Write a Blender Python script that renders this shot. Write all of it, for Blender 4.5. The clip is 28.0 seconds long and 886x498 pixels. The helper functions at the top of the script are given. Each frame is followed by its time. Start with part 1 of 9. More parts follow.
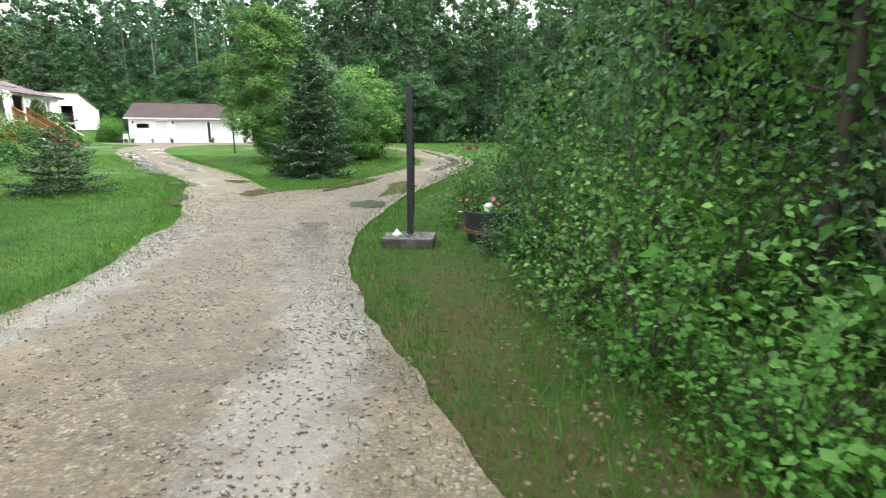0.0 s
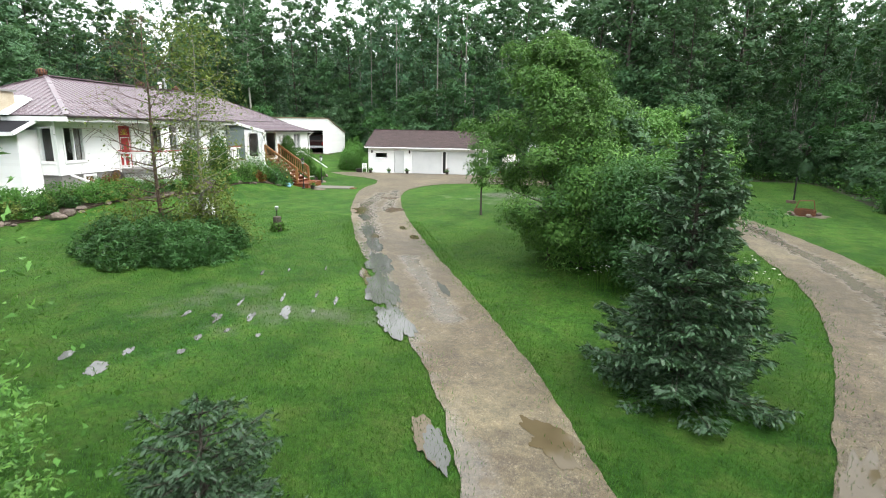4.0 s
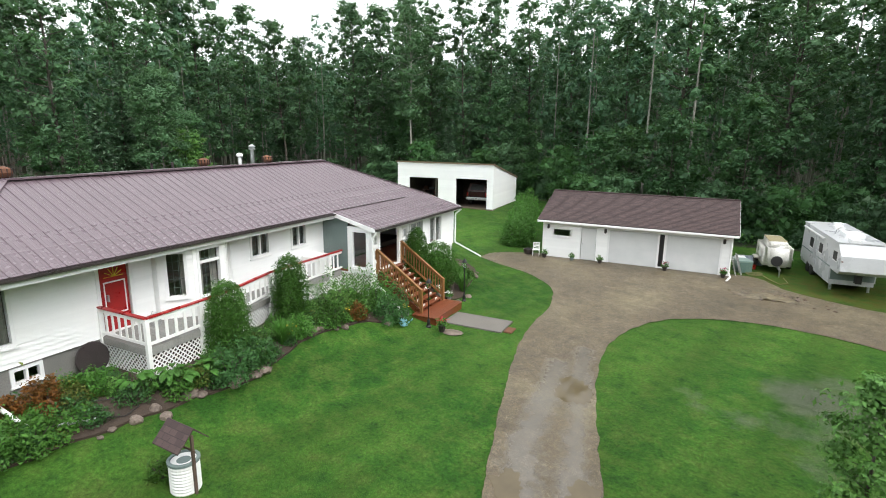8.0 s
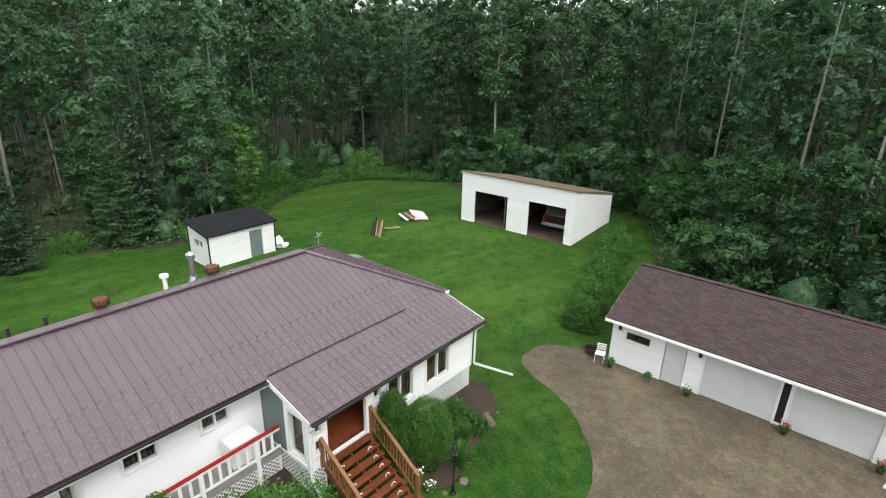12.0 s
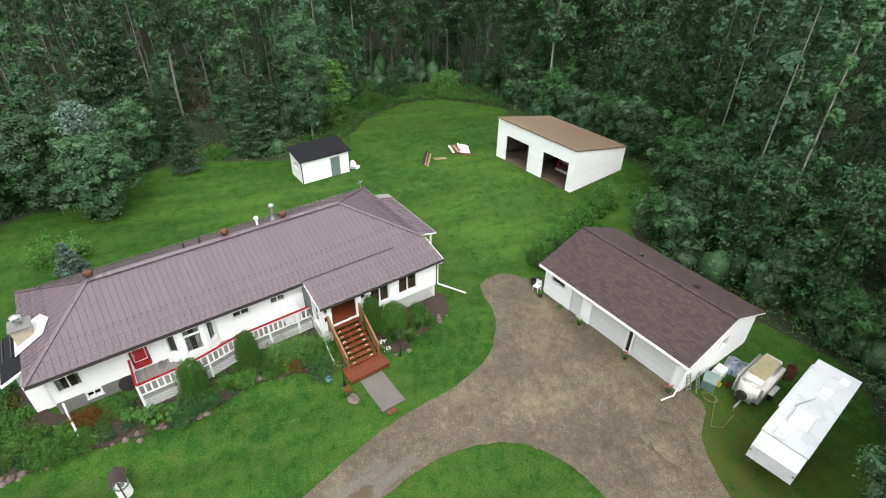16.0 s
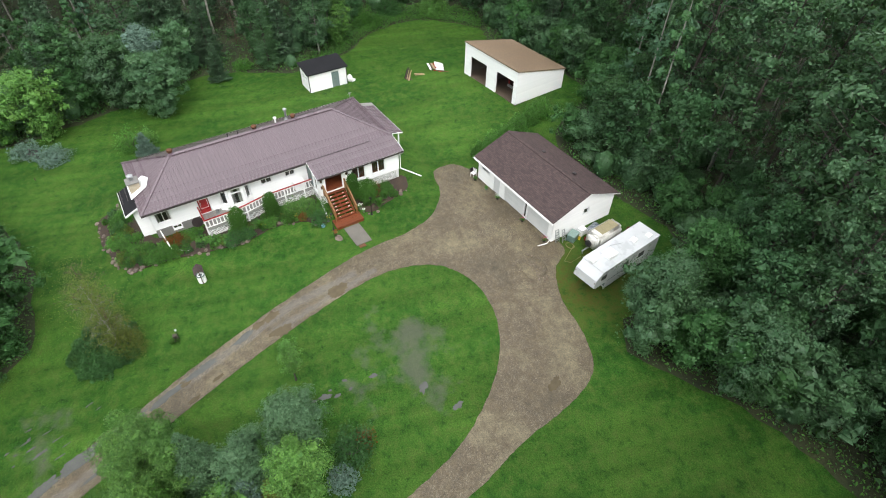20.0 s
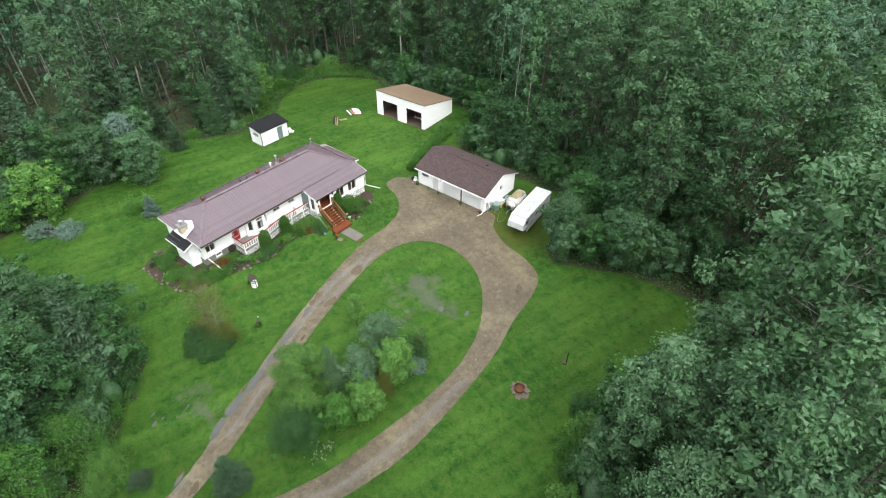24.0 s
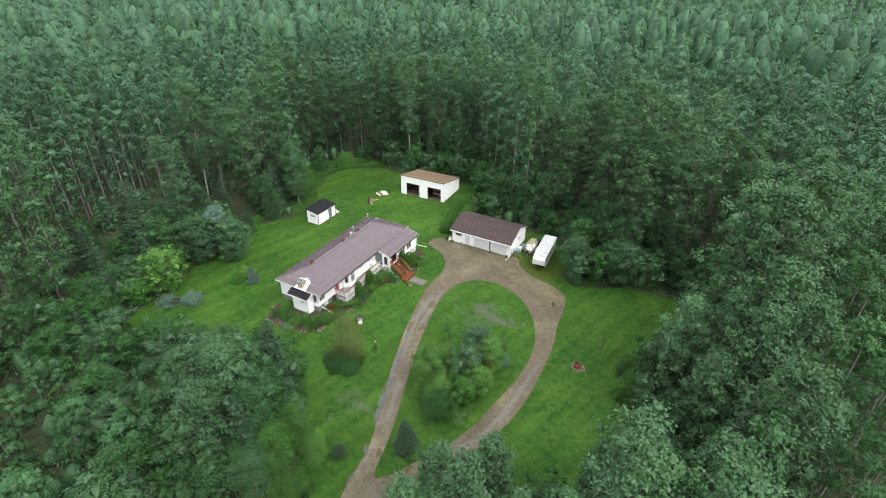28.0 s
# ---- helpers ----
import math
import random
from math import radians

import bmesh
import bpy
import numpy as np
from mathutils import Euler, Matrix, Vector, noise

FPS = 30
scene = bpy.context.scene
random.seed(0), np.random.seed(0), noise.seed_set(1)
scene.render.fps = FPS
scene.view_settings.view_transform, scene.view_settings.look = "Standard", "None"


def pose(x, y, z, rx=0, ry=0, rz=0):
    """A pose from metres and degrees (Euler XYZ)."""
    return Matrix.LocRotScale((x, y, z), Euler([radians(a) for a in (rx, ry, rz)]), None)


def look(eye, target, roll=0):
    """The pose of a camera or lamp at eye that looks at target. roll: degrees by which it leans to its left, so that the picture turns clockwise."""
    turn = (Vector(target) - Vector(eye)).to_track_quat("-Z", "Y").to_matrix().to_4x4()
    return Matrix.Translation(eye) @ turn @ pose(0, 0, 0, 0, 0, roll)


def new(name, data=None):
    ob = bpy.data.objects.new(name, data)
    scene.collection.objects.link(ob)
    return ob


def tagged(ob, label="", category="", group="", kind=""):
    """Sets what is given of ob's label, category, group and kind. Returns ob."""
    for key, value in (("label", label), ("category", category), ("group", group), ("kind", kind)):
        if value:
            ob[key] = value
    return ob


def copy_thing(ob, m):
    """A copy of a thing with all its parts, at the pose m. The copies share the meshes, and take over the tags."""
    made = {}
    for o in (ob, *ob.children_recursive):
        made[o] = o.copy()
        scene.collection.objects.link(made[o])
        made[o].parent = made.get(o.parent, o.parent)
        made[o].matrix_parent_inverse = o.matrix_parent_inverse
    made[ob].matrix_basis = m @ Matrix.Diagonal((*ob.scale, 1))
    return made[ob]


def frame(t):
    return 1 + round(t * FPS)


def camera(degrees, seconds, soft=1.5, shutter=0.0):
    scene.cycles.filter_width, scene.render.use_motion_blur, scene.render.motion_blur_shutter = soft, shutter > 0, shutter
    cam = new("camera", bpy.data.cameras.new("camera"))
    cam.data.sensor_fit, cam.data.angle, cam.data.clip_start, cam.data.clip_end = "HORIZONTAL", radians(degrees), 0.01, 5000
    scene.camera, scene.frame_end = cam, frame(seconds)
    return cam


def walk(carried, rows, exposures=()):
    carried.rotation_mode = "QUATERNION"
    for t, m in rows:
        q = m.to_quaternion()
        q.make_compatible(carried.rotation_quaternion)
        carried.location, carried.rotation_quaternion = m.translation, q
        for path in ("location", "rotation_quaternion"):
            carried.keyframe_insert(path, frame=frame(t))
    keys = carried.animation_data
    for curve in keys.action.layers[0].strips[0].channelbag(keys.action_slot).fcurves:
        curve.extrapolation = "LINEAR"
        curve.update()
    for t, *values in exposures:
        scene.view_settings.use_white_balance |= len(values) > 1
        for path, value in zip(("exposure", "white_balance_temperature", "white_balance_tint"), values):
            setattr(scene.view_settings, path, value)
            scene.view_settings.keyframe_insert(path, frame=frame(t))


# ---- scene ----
cam = camera(79.6, 28.0, soft=1.0, shutter=0.12)
PATH = [
    (0, (0.409, 2.093, 1.457), (0.288, 4.04, 1.018), 0.4),
    (0.5, (-0.239, 2.761, 1.486), (-0.705, 4.656, 1.046), 0.4),
    (1, (-0.898, 3.585, 1.551), (-1.559, 5.42, 1.108), 0.7),
    (1.5, (-1.525, 4.537, 1.681), (-2.259, 6.345, 1.24), 0.6),
    (2, (-2.14, 5.525, 1.854), (-2.917, 7.315, 1.416), 0.9),
    (2.5, (-2.693, 6.508, 2.319), (-3.498, 8.285, 1.881), 0.9),
    (4.5, (-5.519, 11.753, 4.502), (-6.417, 13.487, 4.071), 1.0),
    (5, (-6.335, 13.582, 5.243), (-7.356, 15.246, 4.81), 1.0),
    (5.5, (-7.243, 15.61, 5.875), (-8.366, 17.206, 5.44), 1.1),
    (6, (-8.5, 17.602, 6.286), (-9.66, 19.172, 5.851), 1.0),
    (6.5, (-9.895, 19.446, 6.64), (-11.07, 21.005, 6.206), 0.8),
    (7, (-11.381, 21.022, 6.926), (-12.58, 22.564, 6.496), 0.7),
    (7.5, (-12.563, 22.295, 7.228), (-13.832, 23.78, 6.8), 0.7),
    (8, (-13.525, 23.524, 7.499), (-14.902, 24.911, 7.073), 0.7),
    (8.5, (-14.422, 24.867, 7.871), (-15.831, 26.221, 7.446), 0.6),
    (9, (-15.359, 26.101, 8.391), (-16.804, 27.411, 7.948), 1.3),
    (9.5, (-16.082, 27.255, 8.718), (-17.54, 28.502, 8.151), 1.3),
    (10, (-16.663, 28.5, 9.082), (-18.154, 29.656, 8.418), 0.9),
    (10.5, (-17.157, 29.836, 9.762), (-18.72, 30.867, 9.058), 0.5),
    (11, (-17.747, 31.058, 10.673), (-19.334, 32.058, 9.978), 0.5),
    (11.5, (-18.241, 32.175, 12.061), (-19.824, 33.173, 11.355), 1.3),
    (12, (-18.093, 33.079, 13.564), (-19.678, 34.072, 12.857), 1.5),
    (12.5, (-17.182, 33.86, 14.753), (-18.809, 34.809, 14.081), 0.4),
    (14.5, (-12.314, 35.708, 19.989), (-14.007, 36.396, 19.177), 0.5),
    (15, (-10.754, 35.805, 21.036), (-12.395, 36.473, 20.109), 0.8),
    (15.5, (-9.229, 36.035, 22.102), (-10.83, 36.627, 21.061), 0.9),
    (16, (-7.574, 36.23, 23.011), (-9.135, 36.727, 21.864), 1.0),
    (16.5, (-5.83, 36.573, 23.855), (-7.345, 36.983, 22.615), 1.0),
    (17, (-4.158, 37.004, 24.713), (-5.619, 37.367, 23.396), 1.0),
    (17.5, (-2.558, 37.431, 25.725), (-3.974, 37.771, 24.354), 1.1),
    (18, (-0.946, 37.749, 26.822), (-2.337, 38.081, 25.424), 1.4),
    (18.5, (0.786, 38.046, 27.963), (-0.599, 38.373, 26.558), 1.3),
    (19, (2.741, 38.07, 28.908), (1.354, 38.402, 27.506), 1.3),
    (19.5, (4.63, 37.942, 29.887), (3.25, 38.29, 28.482), 1.3),
    (20, (6.565, 37.446, 30.706), (5.19, 37.819, 29.303), 1.2),
    (20.5, (8.432, 36.755, 31.678), (7.069, 37.172, 30.274), 1.1),
    (21, (10.13, 35.753, 32.592), (8.789, 36.229, 31.186), 0.7),
    (21.5, (11.82, 34.471, 33.385), (10.512, 35.029, 31.978), 0.2),
    (23.5, (17.722, 23.487, 37.642), (16.494, 24.32, 36.301), 1.4),
    (24, (18.792, 20.693, 38.54), (17.527, 21.554, 37.253), 1.3),
    (24.5, (19.625, 17.728, 39.508), (18.323, 18.616, 38.277), 1.4),
    (25, (20.495, 14.709, 40.496), (19.162, 15.631, 39.325), 1.3),
    (25.5, (21.453, 11.856, 41.524), (20.104, 12.827, 40.411), 1.0),
    (26, (22.49, 8.773, 42.286), (21.133, 9.804, 41.24), 0.9),
    (26.5, (23.127, 5.64, 42.955), (21.788, 6.713, 41.928), 0.8),
    (27, (23.69, 2.452, 43.806), (22.369, 3.549, 42.779), 0.8),
    (27.5, (24.118, -0.375, 44.798), (22.828, 0.754, 43.767), 0.8),
    (28, (24.058, -3.378, 45.648), (22.806, -2.21, 44.615), 0.8),
]
walk(cam, [(t, look(eye, target, roll)) for t, eye, target, roll in PATH], [(0.0, 1.45), (2.5, 1.2), (5.0, 0.82), (8.0, 0.46), (10.5, 0.54), (12.0, 0.15), (15.0, 0.40), (17.0, 0.34), (20.0, 0.38), (24.0, 0.61), (28.0, 0.41)])

# ---- sky and daylight (overcast, after rain) ----
world = bpy.data.worlds.new("overcast_sky")
scene.world = world
world.use_nodes = True
wn = world.node_tree
sky = wn.nodes.new("ShaderNodeTexSky")
sky.sky_type = "NISHITA"
sky.sun_disc = False
sky.sun_elevation, sky.sun_rotation = radians(52), radians(92)
sky.air_density, sky.dust_density, sky.ozone_density = 1.0, 6.0, 1.0
pale = wn.nodes.new("ShaderNodeHueSaturation")
pale.inputs["Saturation"].default_value = 0.12
wn.links.new(sky.outputs[0], pale.inputs["Color"])
cloud = wn.nodes.new("ShaderNodeMix")
cloud.data_type = "RGBA"
cloud.inputs[0].default_value = 0.55
cloud.inputs[7].default_value = (9.6, 10.0, 10.3, 1)
wn.links.new(pale.outputs[0], cloud.inputs[6])
back = wn.nodes["Background"]
back.inputs["Strength"].default_value = 0.2
wn.links.new(cloud.outputs[2], back.inputs["Color"])
sun_data = bpy.data.lights.new("sun", "SUN")
sun_data.energy, sun_data.angle, sun_data.color = 0.85, radians(25), (1.0, 0.97, 0.92)
sun = new("sun", sun_data)
sun.matrix_world = look((0, 0, 60), (-46.9, 1.6, 0))

# ---- helpers for meshes ----
TURN = 18.4  # degrees by which the buildings' axes are turned
F = pose(0, 0, 0, 0, 0, TURN)
rng = np.random.default_rng(7)


def smooth(a, b, x):
    t = min(1.0, max(0.0, (x - a) / (b - a)))
    return t * t * (3 - 2 * t)


def gz(x, y):
    """Height of the ground: level, with a low rise at the back of the yard and a bank round the house."""
    d = math.hypot(x + 50.5, y - 62.0)
    e = math.hypot(x + 54.0, y - 40.0)
    n, s = x * 0.94888 + y * 0.31565 + 23.2, y * 0.94888 - x * 0.31565 - 41.7
    w = math.hypot(max(0.0, n - 4.4, -3.5 - n), max(0.0, s - 11.0, -10.6 - s))
    bank = 0.9 * (1 - smooth(0.3, 4.6, w))
    low = math.sin(x * 0.31 + 1.3) * math.cos(y * 0.27) * 0.03
    return 1.12 * (1 - smooth(6.5, 20, d)) + 0.22 * (1 - smooth(3, 14, e)) * smooth(8, 22, d) * (1 - smooth(0, 0.5, bank)) + bank + low


def thing(name, m, label, category, group="", kind=""):
    ob = tagged(new(name), label, category, group, kind)
    ob.empty_display_size = 0.2
    ob.matrix_basis = m
    return ob


def part(name, bm, material, parent, label="", m=None):
    """Links a bmesh (or a finished mesh) as one mesh object under a thing or a part."""
    if isinstance(bm, bmesh.types.BMesh):
        me = bpy.data.meshes.new(name)
        bm.to_mesh(me)
        bm.free()
    else:
        me = bm
    if material is not None and not me.materials:
        me.materials.append(material)
    ob = new(name, me)
    if parent is not None:
        ob.parent = parent
    if m is not None:
        ob.matrix_basis = m
    return tagged(ob, label) if label else ob


def solo(name, bm, material, label, category, m=None, group="", kind=""):
    return tagged(part(name, bm, material, None, "", m), label, category, group, kind)


def here(x, y, z=0.0, rz=0.0):
    """A pose on the ground in world metres."""
    return pose(x, y, gz(x, y) + z, 0, 0, rz)


def scaled(m, s, sz=None):
    return m @ Matrix.Diagonal((s, s, s if sz is None else sz, 1))


def yard(n, s, z=0.0, rz=0.0):
    """A pose in the buildings' turned axes."""
    return F @ pose(n, s, z, 0, 0, rz)


def box(bm, x0, x1, y0, y1, z0, z1, bevel=0.0):
    c = [(x0, y0, z0), (x1, y0, z0), (x1, y1, z0), (x0, y1, z0), (x0, y0, z1), (x1, y0, z1), (x1, y1, z1), (x0, y1, z1)]
    v = [bm.verts.new(p) for p in c]
    f = [bm.faces.new([v[i] for i in q]) for q in ((3, 2, 1, 0), (4, 5, 6, 7), (0, 1, 5, 4), (1, 2, 6, 5), (2, 3, 7, 6), (3, 0, 4, 7))]
    if bevel:
        edges = list({e for g in f for e in g.edges})
        bmesh.ops.bevel(bm, geom=edges, offset=bevel, segments=2, affect="EDGES", profile=0.6)
    return bm


def bx(*a, bevel=0.0):
    return box(bmesh.new(), *a, bevel=bevel)


def prism(bm, pts, d):
    """A polygon given as 3D points, thickened by the vector d."""
    d = Vector(d)
    a = [bm.verts.new(p) for p in pts]
    b = [bm.verts.new(Vector(p) + d) for p in pts]
    bm.faces.new(a[::-1]), bm.faces.new(b)
    for i in range(len(a)):
        j = (i + 1) % len(a)
        bm.faces.new((a[i], a[j], b[j], b[i]))
    bmesh.ops.recalc_face_normals(bm, faces=bm.faces[:])
    return bm


def bar(bm, a, b, w, h=None, sides=0, up=(0, 0, 1)):
    """A bar from a to b: square w by h, or round with that many sides (w, h then are the radii of its two ends)."""
    a, b = Vector(a), Vector(b)
    d = (b - a).normalized()
    u = Vector(up)
    if abs(d.dot(u)) > 0.97:
        u = Vector((1, 0, 0))
    x = d.cross(u).normalized()
    y = x.cross(d)
    if sides:
        rings = []
        for p, r in ((a, w), (b, w if h is None else h)):
            rings.append([bm.verts.new(p + (x * math.cos(k * 2 * math.pi / sides) + y * math.sin(k * 2 * math.pi / sides)) * r) for k in range(sides)])
        for k in range(sides):
            j = (k + 1) % sides
            bm.faces.new((rings[0][k], rings[0][j], rings[1][j], rings[1][k]))
        bm.faces.new(rings[0][::-1]), bm.faces.new(rings[1])
    else:
        h = w if h is None else h
        q = [(-w / 2, -h / 2), (w / 2, -h / 2), (w / 2, h / 2), (-w / 2, h / 2)]
        lo = [bm.verts.new(a + x * i + y * j) for i, j in q]
        hi = [bm.verts.new(b + x * i + y * j) for i, j in q]
        for k in range(4):
            j = (k + 1) % 4
            bm.faces.new((lo[k], lo[j], hi[j], hi[k]))
        bm.faces.new(lo[::-1]), bm.faces.new(hi)
    return bm


def lathe(bm, profile, sides=14, at=(0, 0, 0)):
    """A turned body from (radius, height) pairs."""
    rings = []
    for r, z in profile:
        rings.append([bm.verts.new((at[0] + max(r, 0.001) * math.cos(k * 2 * math.pi / sides), at[1] + max(r, 0.001) * math.sin(k * 2 * math.pi / sides), at[2] + z)) for k in range(sides)])
    for a, b in zip(rings, rings[1:]):
        for k in range(sides):
            j = (k + 1) % sides
            bm.faces.new((a[k], a[j], b[j], b[k]))
    bm.faces.new(rings[0][::-1]), bm.faces.new(rings[-1])
    return bm


def tube(bm, pts, r, sides=6, r_end=None):
    r_end = r if r_end is None else r_end
    n = len(pts)
    for i in range(n - 1):
        bar(bm, pts[i], pts[i + 1], r + (r_end - r) * i / (n - 1), r + (r_end - r) * (i + 1) / (n - 1), sides=sides)
    return bm


def lump(bm, at, size, rnd, cuts=2, rough=0.16):
    """A stone: an icosphere pushed out of round."""
    g = bmesh.ops.create_icosphere(bm, subdivisions=cuts, radius=1.0)["verts"]
    o = Vector((rnd.random() * 50, rnd.random() * 50, rnd.random() * 50))
    for v in g:
        k = 1 + rough * 2 * noise.noise(v.co * 1.4 + o)
        v.co = Vector((v.co.x * size[0] * k + at[0], v.co.y * size[1] * k + at[1], v.co.z * size[2] * k + at[2]))
    return bm


def np_mesh(name, verts, faces, shade=False):
    """A mesh from numpy arrays of vertices and of equal-sided faces."""
    me = bpy.data.meshes.new(name)
    verts, faces = np.asarray(verts, np.float32), np.asarray(faces, np.int32)
    k = faces.shape[1]
    me.vertices.add(len(verts))
    me.vertices.foreach_set("co", verts.ravel())
    me.loops.add(faces.size)
    me.loops.foreach_set("vertex_index", faces.ravel())
    me.polygons.add(len(faces))
    me.polygons.foreach_set("loop_start", np.arange(0, faces.size, k, dtype=np.int32))
    if shade:
        me.polygons.foreach_set("use_smooth", np.ones(len(faces), bool))
    me.update(calc_edges=True)
    return me


# ---- materials ----
def put(nt, socket, value):
    if isinstance(value, bpy.types.NodeSocket):
        nt.links.new(value, socket)
    elif isinstance(value, tuple) and len(value) == 3 and socket.type == "RGBA":
        socket.default_value = (*value, 1)
    else:
        socket.default_value = value


def node(nt, kind, **ins):
    n = nt.nodes.new("ShaderNode" + kind)
    for k, v in ins.items():
        put(nt, n.inputs[k.replace("_", " ")], v)
    return n


def blend(nt, fac, a, b, mode="MIX"):
    n = nt.nodes.new("ShaderNodeMix")
    n.data_type, n.blend_type = "RGBA", mode
    put(nt, n.inputs[0], fac), put(nt, n.inputs[6], a), put(nt, n.inputs[7], b)
    return n.outputs[2]


def sums(nt, op, a, b=0.0, clamp=False):
    n = nt.nodes.new("ShaderNodeMath")
    n.operation, n.use_clamp = op, clamp
    put(nt, n.inputs[0], a), put(nt, n.inputs[1], b)
    return n.outputs[0]


def ramp(nt, fac, lo, hi, a=0.0, b=1.0):
    n = nt.nodes.new("ShaderNodeMapRange")
    put(nt, n.inputs[0], fac)
    for i, v in enumerate((lo, hi, a, b)):
        n.inputs[i + 1].default_value = v
    return n.outputs[0]


def grey(nt, v):
    n = nt.nodes.new("ShaderNodeCombineColor")
    for i in range(3):
        put(nt, n.inputs[i], v)
    return n.outputs[0]


def fresh(name):
    m = bpy.data.materials.new(name)
    m.use_nodes = True
    nt = m.node_tree
    return m, nt, nt.nodes["Principled BSDF"], nt.nodes.new("ShaderNodeTexCoord").outputs["Object"]


def surf(name, a, b, big=0.7, fine=30.0, rough=0.6, bump=0.2, metal=0.0, vary=0.0, spec=0.5, depth=0.01, stretch=None, grain=0.25):
    """A painted or raw surface: stains at one scale, grain at another, slight relief; vary shifts it from piece to piece."""
    m, nt, p, co = fresh(name)
    if stretch:
        mp = node(nt, "Mapping", Vector=co)
        mp.inputs["Scale"].default_value = stretch
        co = mp.outputs[0]
    n1 = node(nt, "TexNoise", Vector=co, Scale=big, Detail=5.0, Roughness=0.6).outputs["Fac"]
    n2 = node(nt, "TexNoise", Vector=co, Scale=fine, Detail=4.0).outputs["Fac"]
    c = blend(nt, ramp(nt, n1, 0.32, 0.68), a, b)
    c = blend(nt, 1.0, c, grey(nt, ramp(nt, n2, 0.25, 0.75, 1 - grain, 1 + grain)), "MULTIPLY")
    if vary:
        r = nt.nodes.new("ShaderNodeObjectInfo").outputs["Random"]
        c = blend(nt, 1.0, c, grey(nt, ramp(nt, r, 0, 1, 1 - vary, 1 + vary)), "MULTIPLY")
    put(nt, p.inputs["Base Color"], c)
    put(nt, p.inputs["Roughness"], ramp(nt, n1, 0.3, 0.7, max(0.03, rough - 0.1), min(1, rough + 0.1)))
    p.inputs["Metallic"].default_value = metal
    p.inputs["Specular IOR Level"].default_value = spec
    if bump:
        bn = node(nt, "Bump", Strength=bump, Distance=depth, Height=n2)
        put(nt, p.inputs["Normal"], bn.outputs[0])
    return m


def leafy(name, a, b, c, rough=0.45, lets=0.3, spread=0.35, spec=0.22, cell=0.0, pale=0.0, mottle=5.0):
    """Leaves: three greens mixed leaf by leaf, plant by plant and in broad patches, part of the light passing through."""
    m, nt, p, co = fresh(name)
    isl = nt.nodes.new("ShaderNodeNewGeometry").outputs["Random Per Island"]
    obr = nt.nodes.new("ShaderNodeObjectInfo").outputs["Random"]
    pos = nt.nodes.new("ShaderNodeNewGeometry").outputs["Position"]
    patch = node(nt, "TexNoise", Vector=pos, Scale=spread, Detail=2.0).outputs["Fac"]
    col = blend(nt, isl, a, b)
    col = blend(nt, ramp(nt, patch, 0.4, 0.7), col, c)
    if pale:
        col = blend(nt, ramp(nt, isl, 1 - pale, 1 - pale * 0.6), col, (0.115, 0.200, 0.105))
    if cell:
        flat = nt.nodes.new("ShaderNodeVectorMath")
        flat.operation = "MULTIPLY"
        nt.links.new(pos, flat.inputs[0])
        flat.inputs[1].default_value = (1, 1, 0)
        tone = nt.nodes.new("ShaderNodeSeparateColor")
        nt.links.new(node(nt, "TexVoronoi", Vector=flat.outputs[0], Scale=cell).outputs["Color"], tone.inputs[0])
        col = blend(nt, 1.0, col, grey(nt, ramp(nt, tone.outputs[0], 0, 1, 0.62, 1.38)), "MULTIPLY")
        col = blend(nt, sums(nt, "MULTIPLY", tone.outputs[1], 0.35), col, c)
    col = blend(nt, 1.0, col, grey(nt, ramp(nt, obr, 0, 1, 0.86, 1.2)), "MULTIPLY")
    fleck = node(nt, "TexNoise", Vector=pos, Scale=mottle, Detail=3.0, Roughness=0.75).outputs["Fac"]
    col = blend(nt, 1.0, col, grey(nt, ramp(nt, fleck, 0.3, 0.7, 0.55, 1.45)), "MULTIPLY")
    put(nt, p.inputs["Base Color"], col)
    p.inputs["Roughness"].default_value = rough
    p.inputs["Specular IOR Level"].default_value = spec
    tr = node(nt, "BsdfTranslucent", Color=blend(nt, 0.5, col, (0.11, 0.21, 0.03)))
    mx = nt.nodes.new("ShaderNodeMixShader")
    mx.inputs[0].default_value = lets
    nt.links.new(p.outputs[0], mx.inputs[1])
    nt.links.new(tr.outputs[0], mx.inputs[2])
    nt.links.new(mx.outputs[0], nt.nodes["Material Output"].inputs["Surface"])
    return m


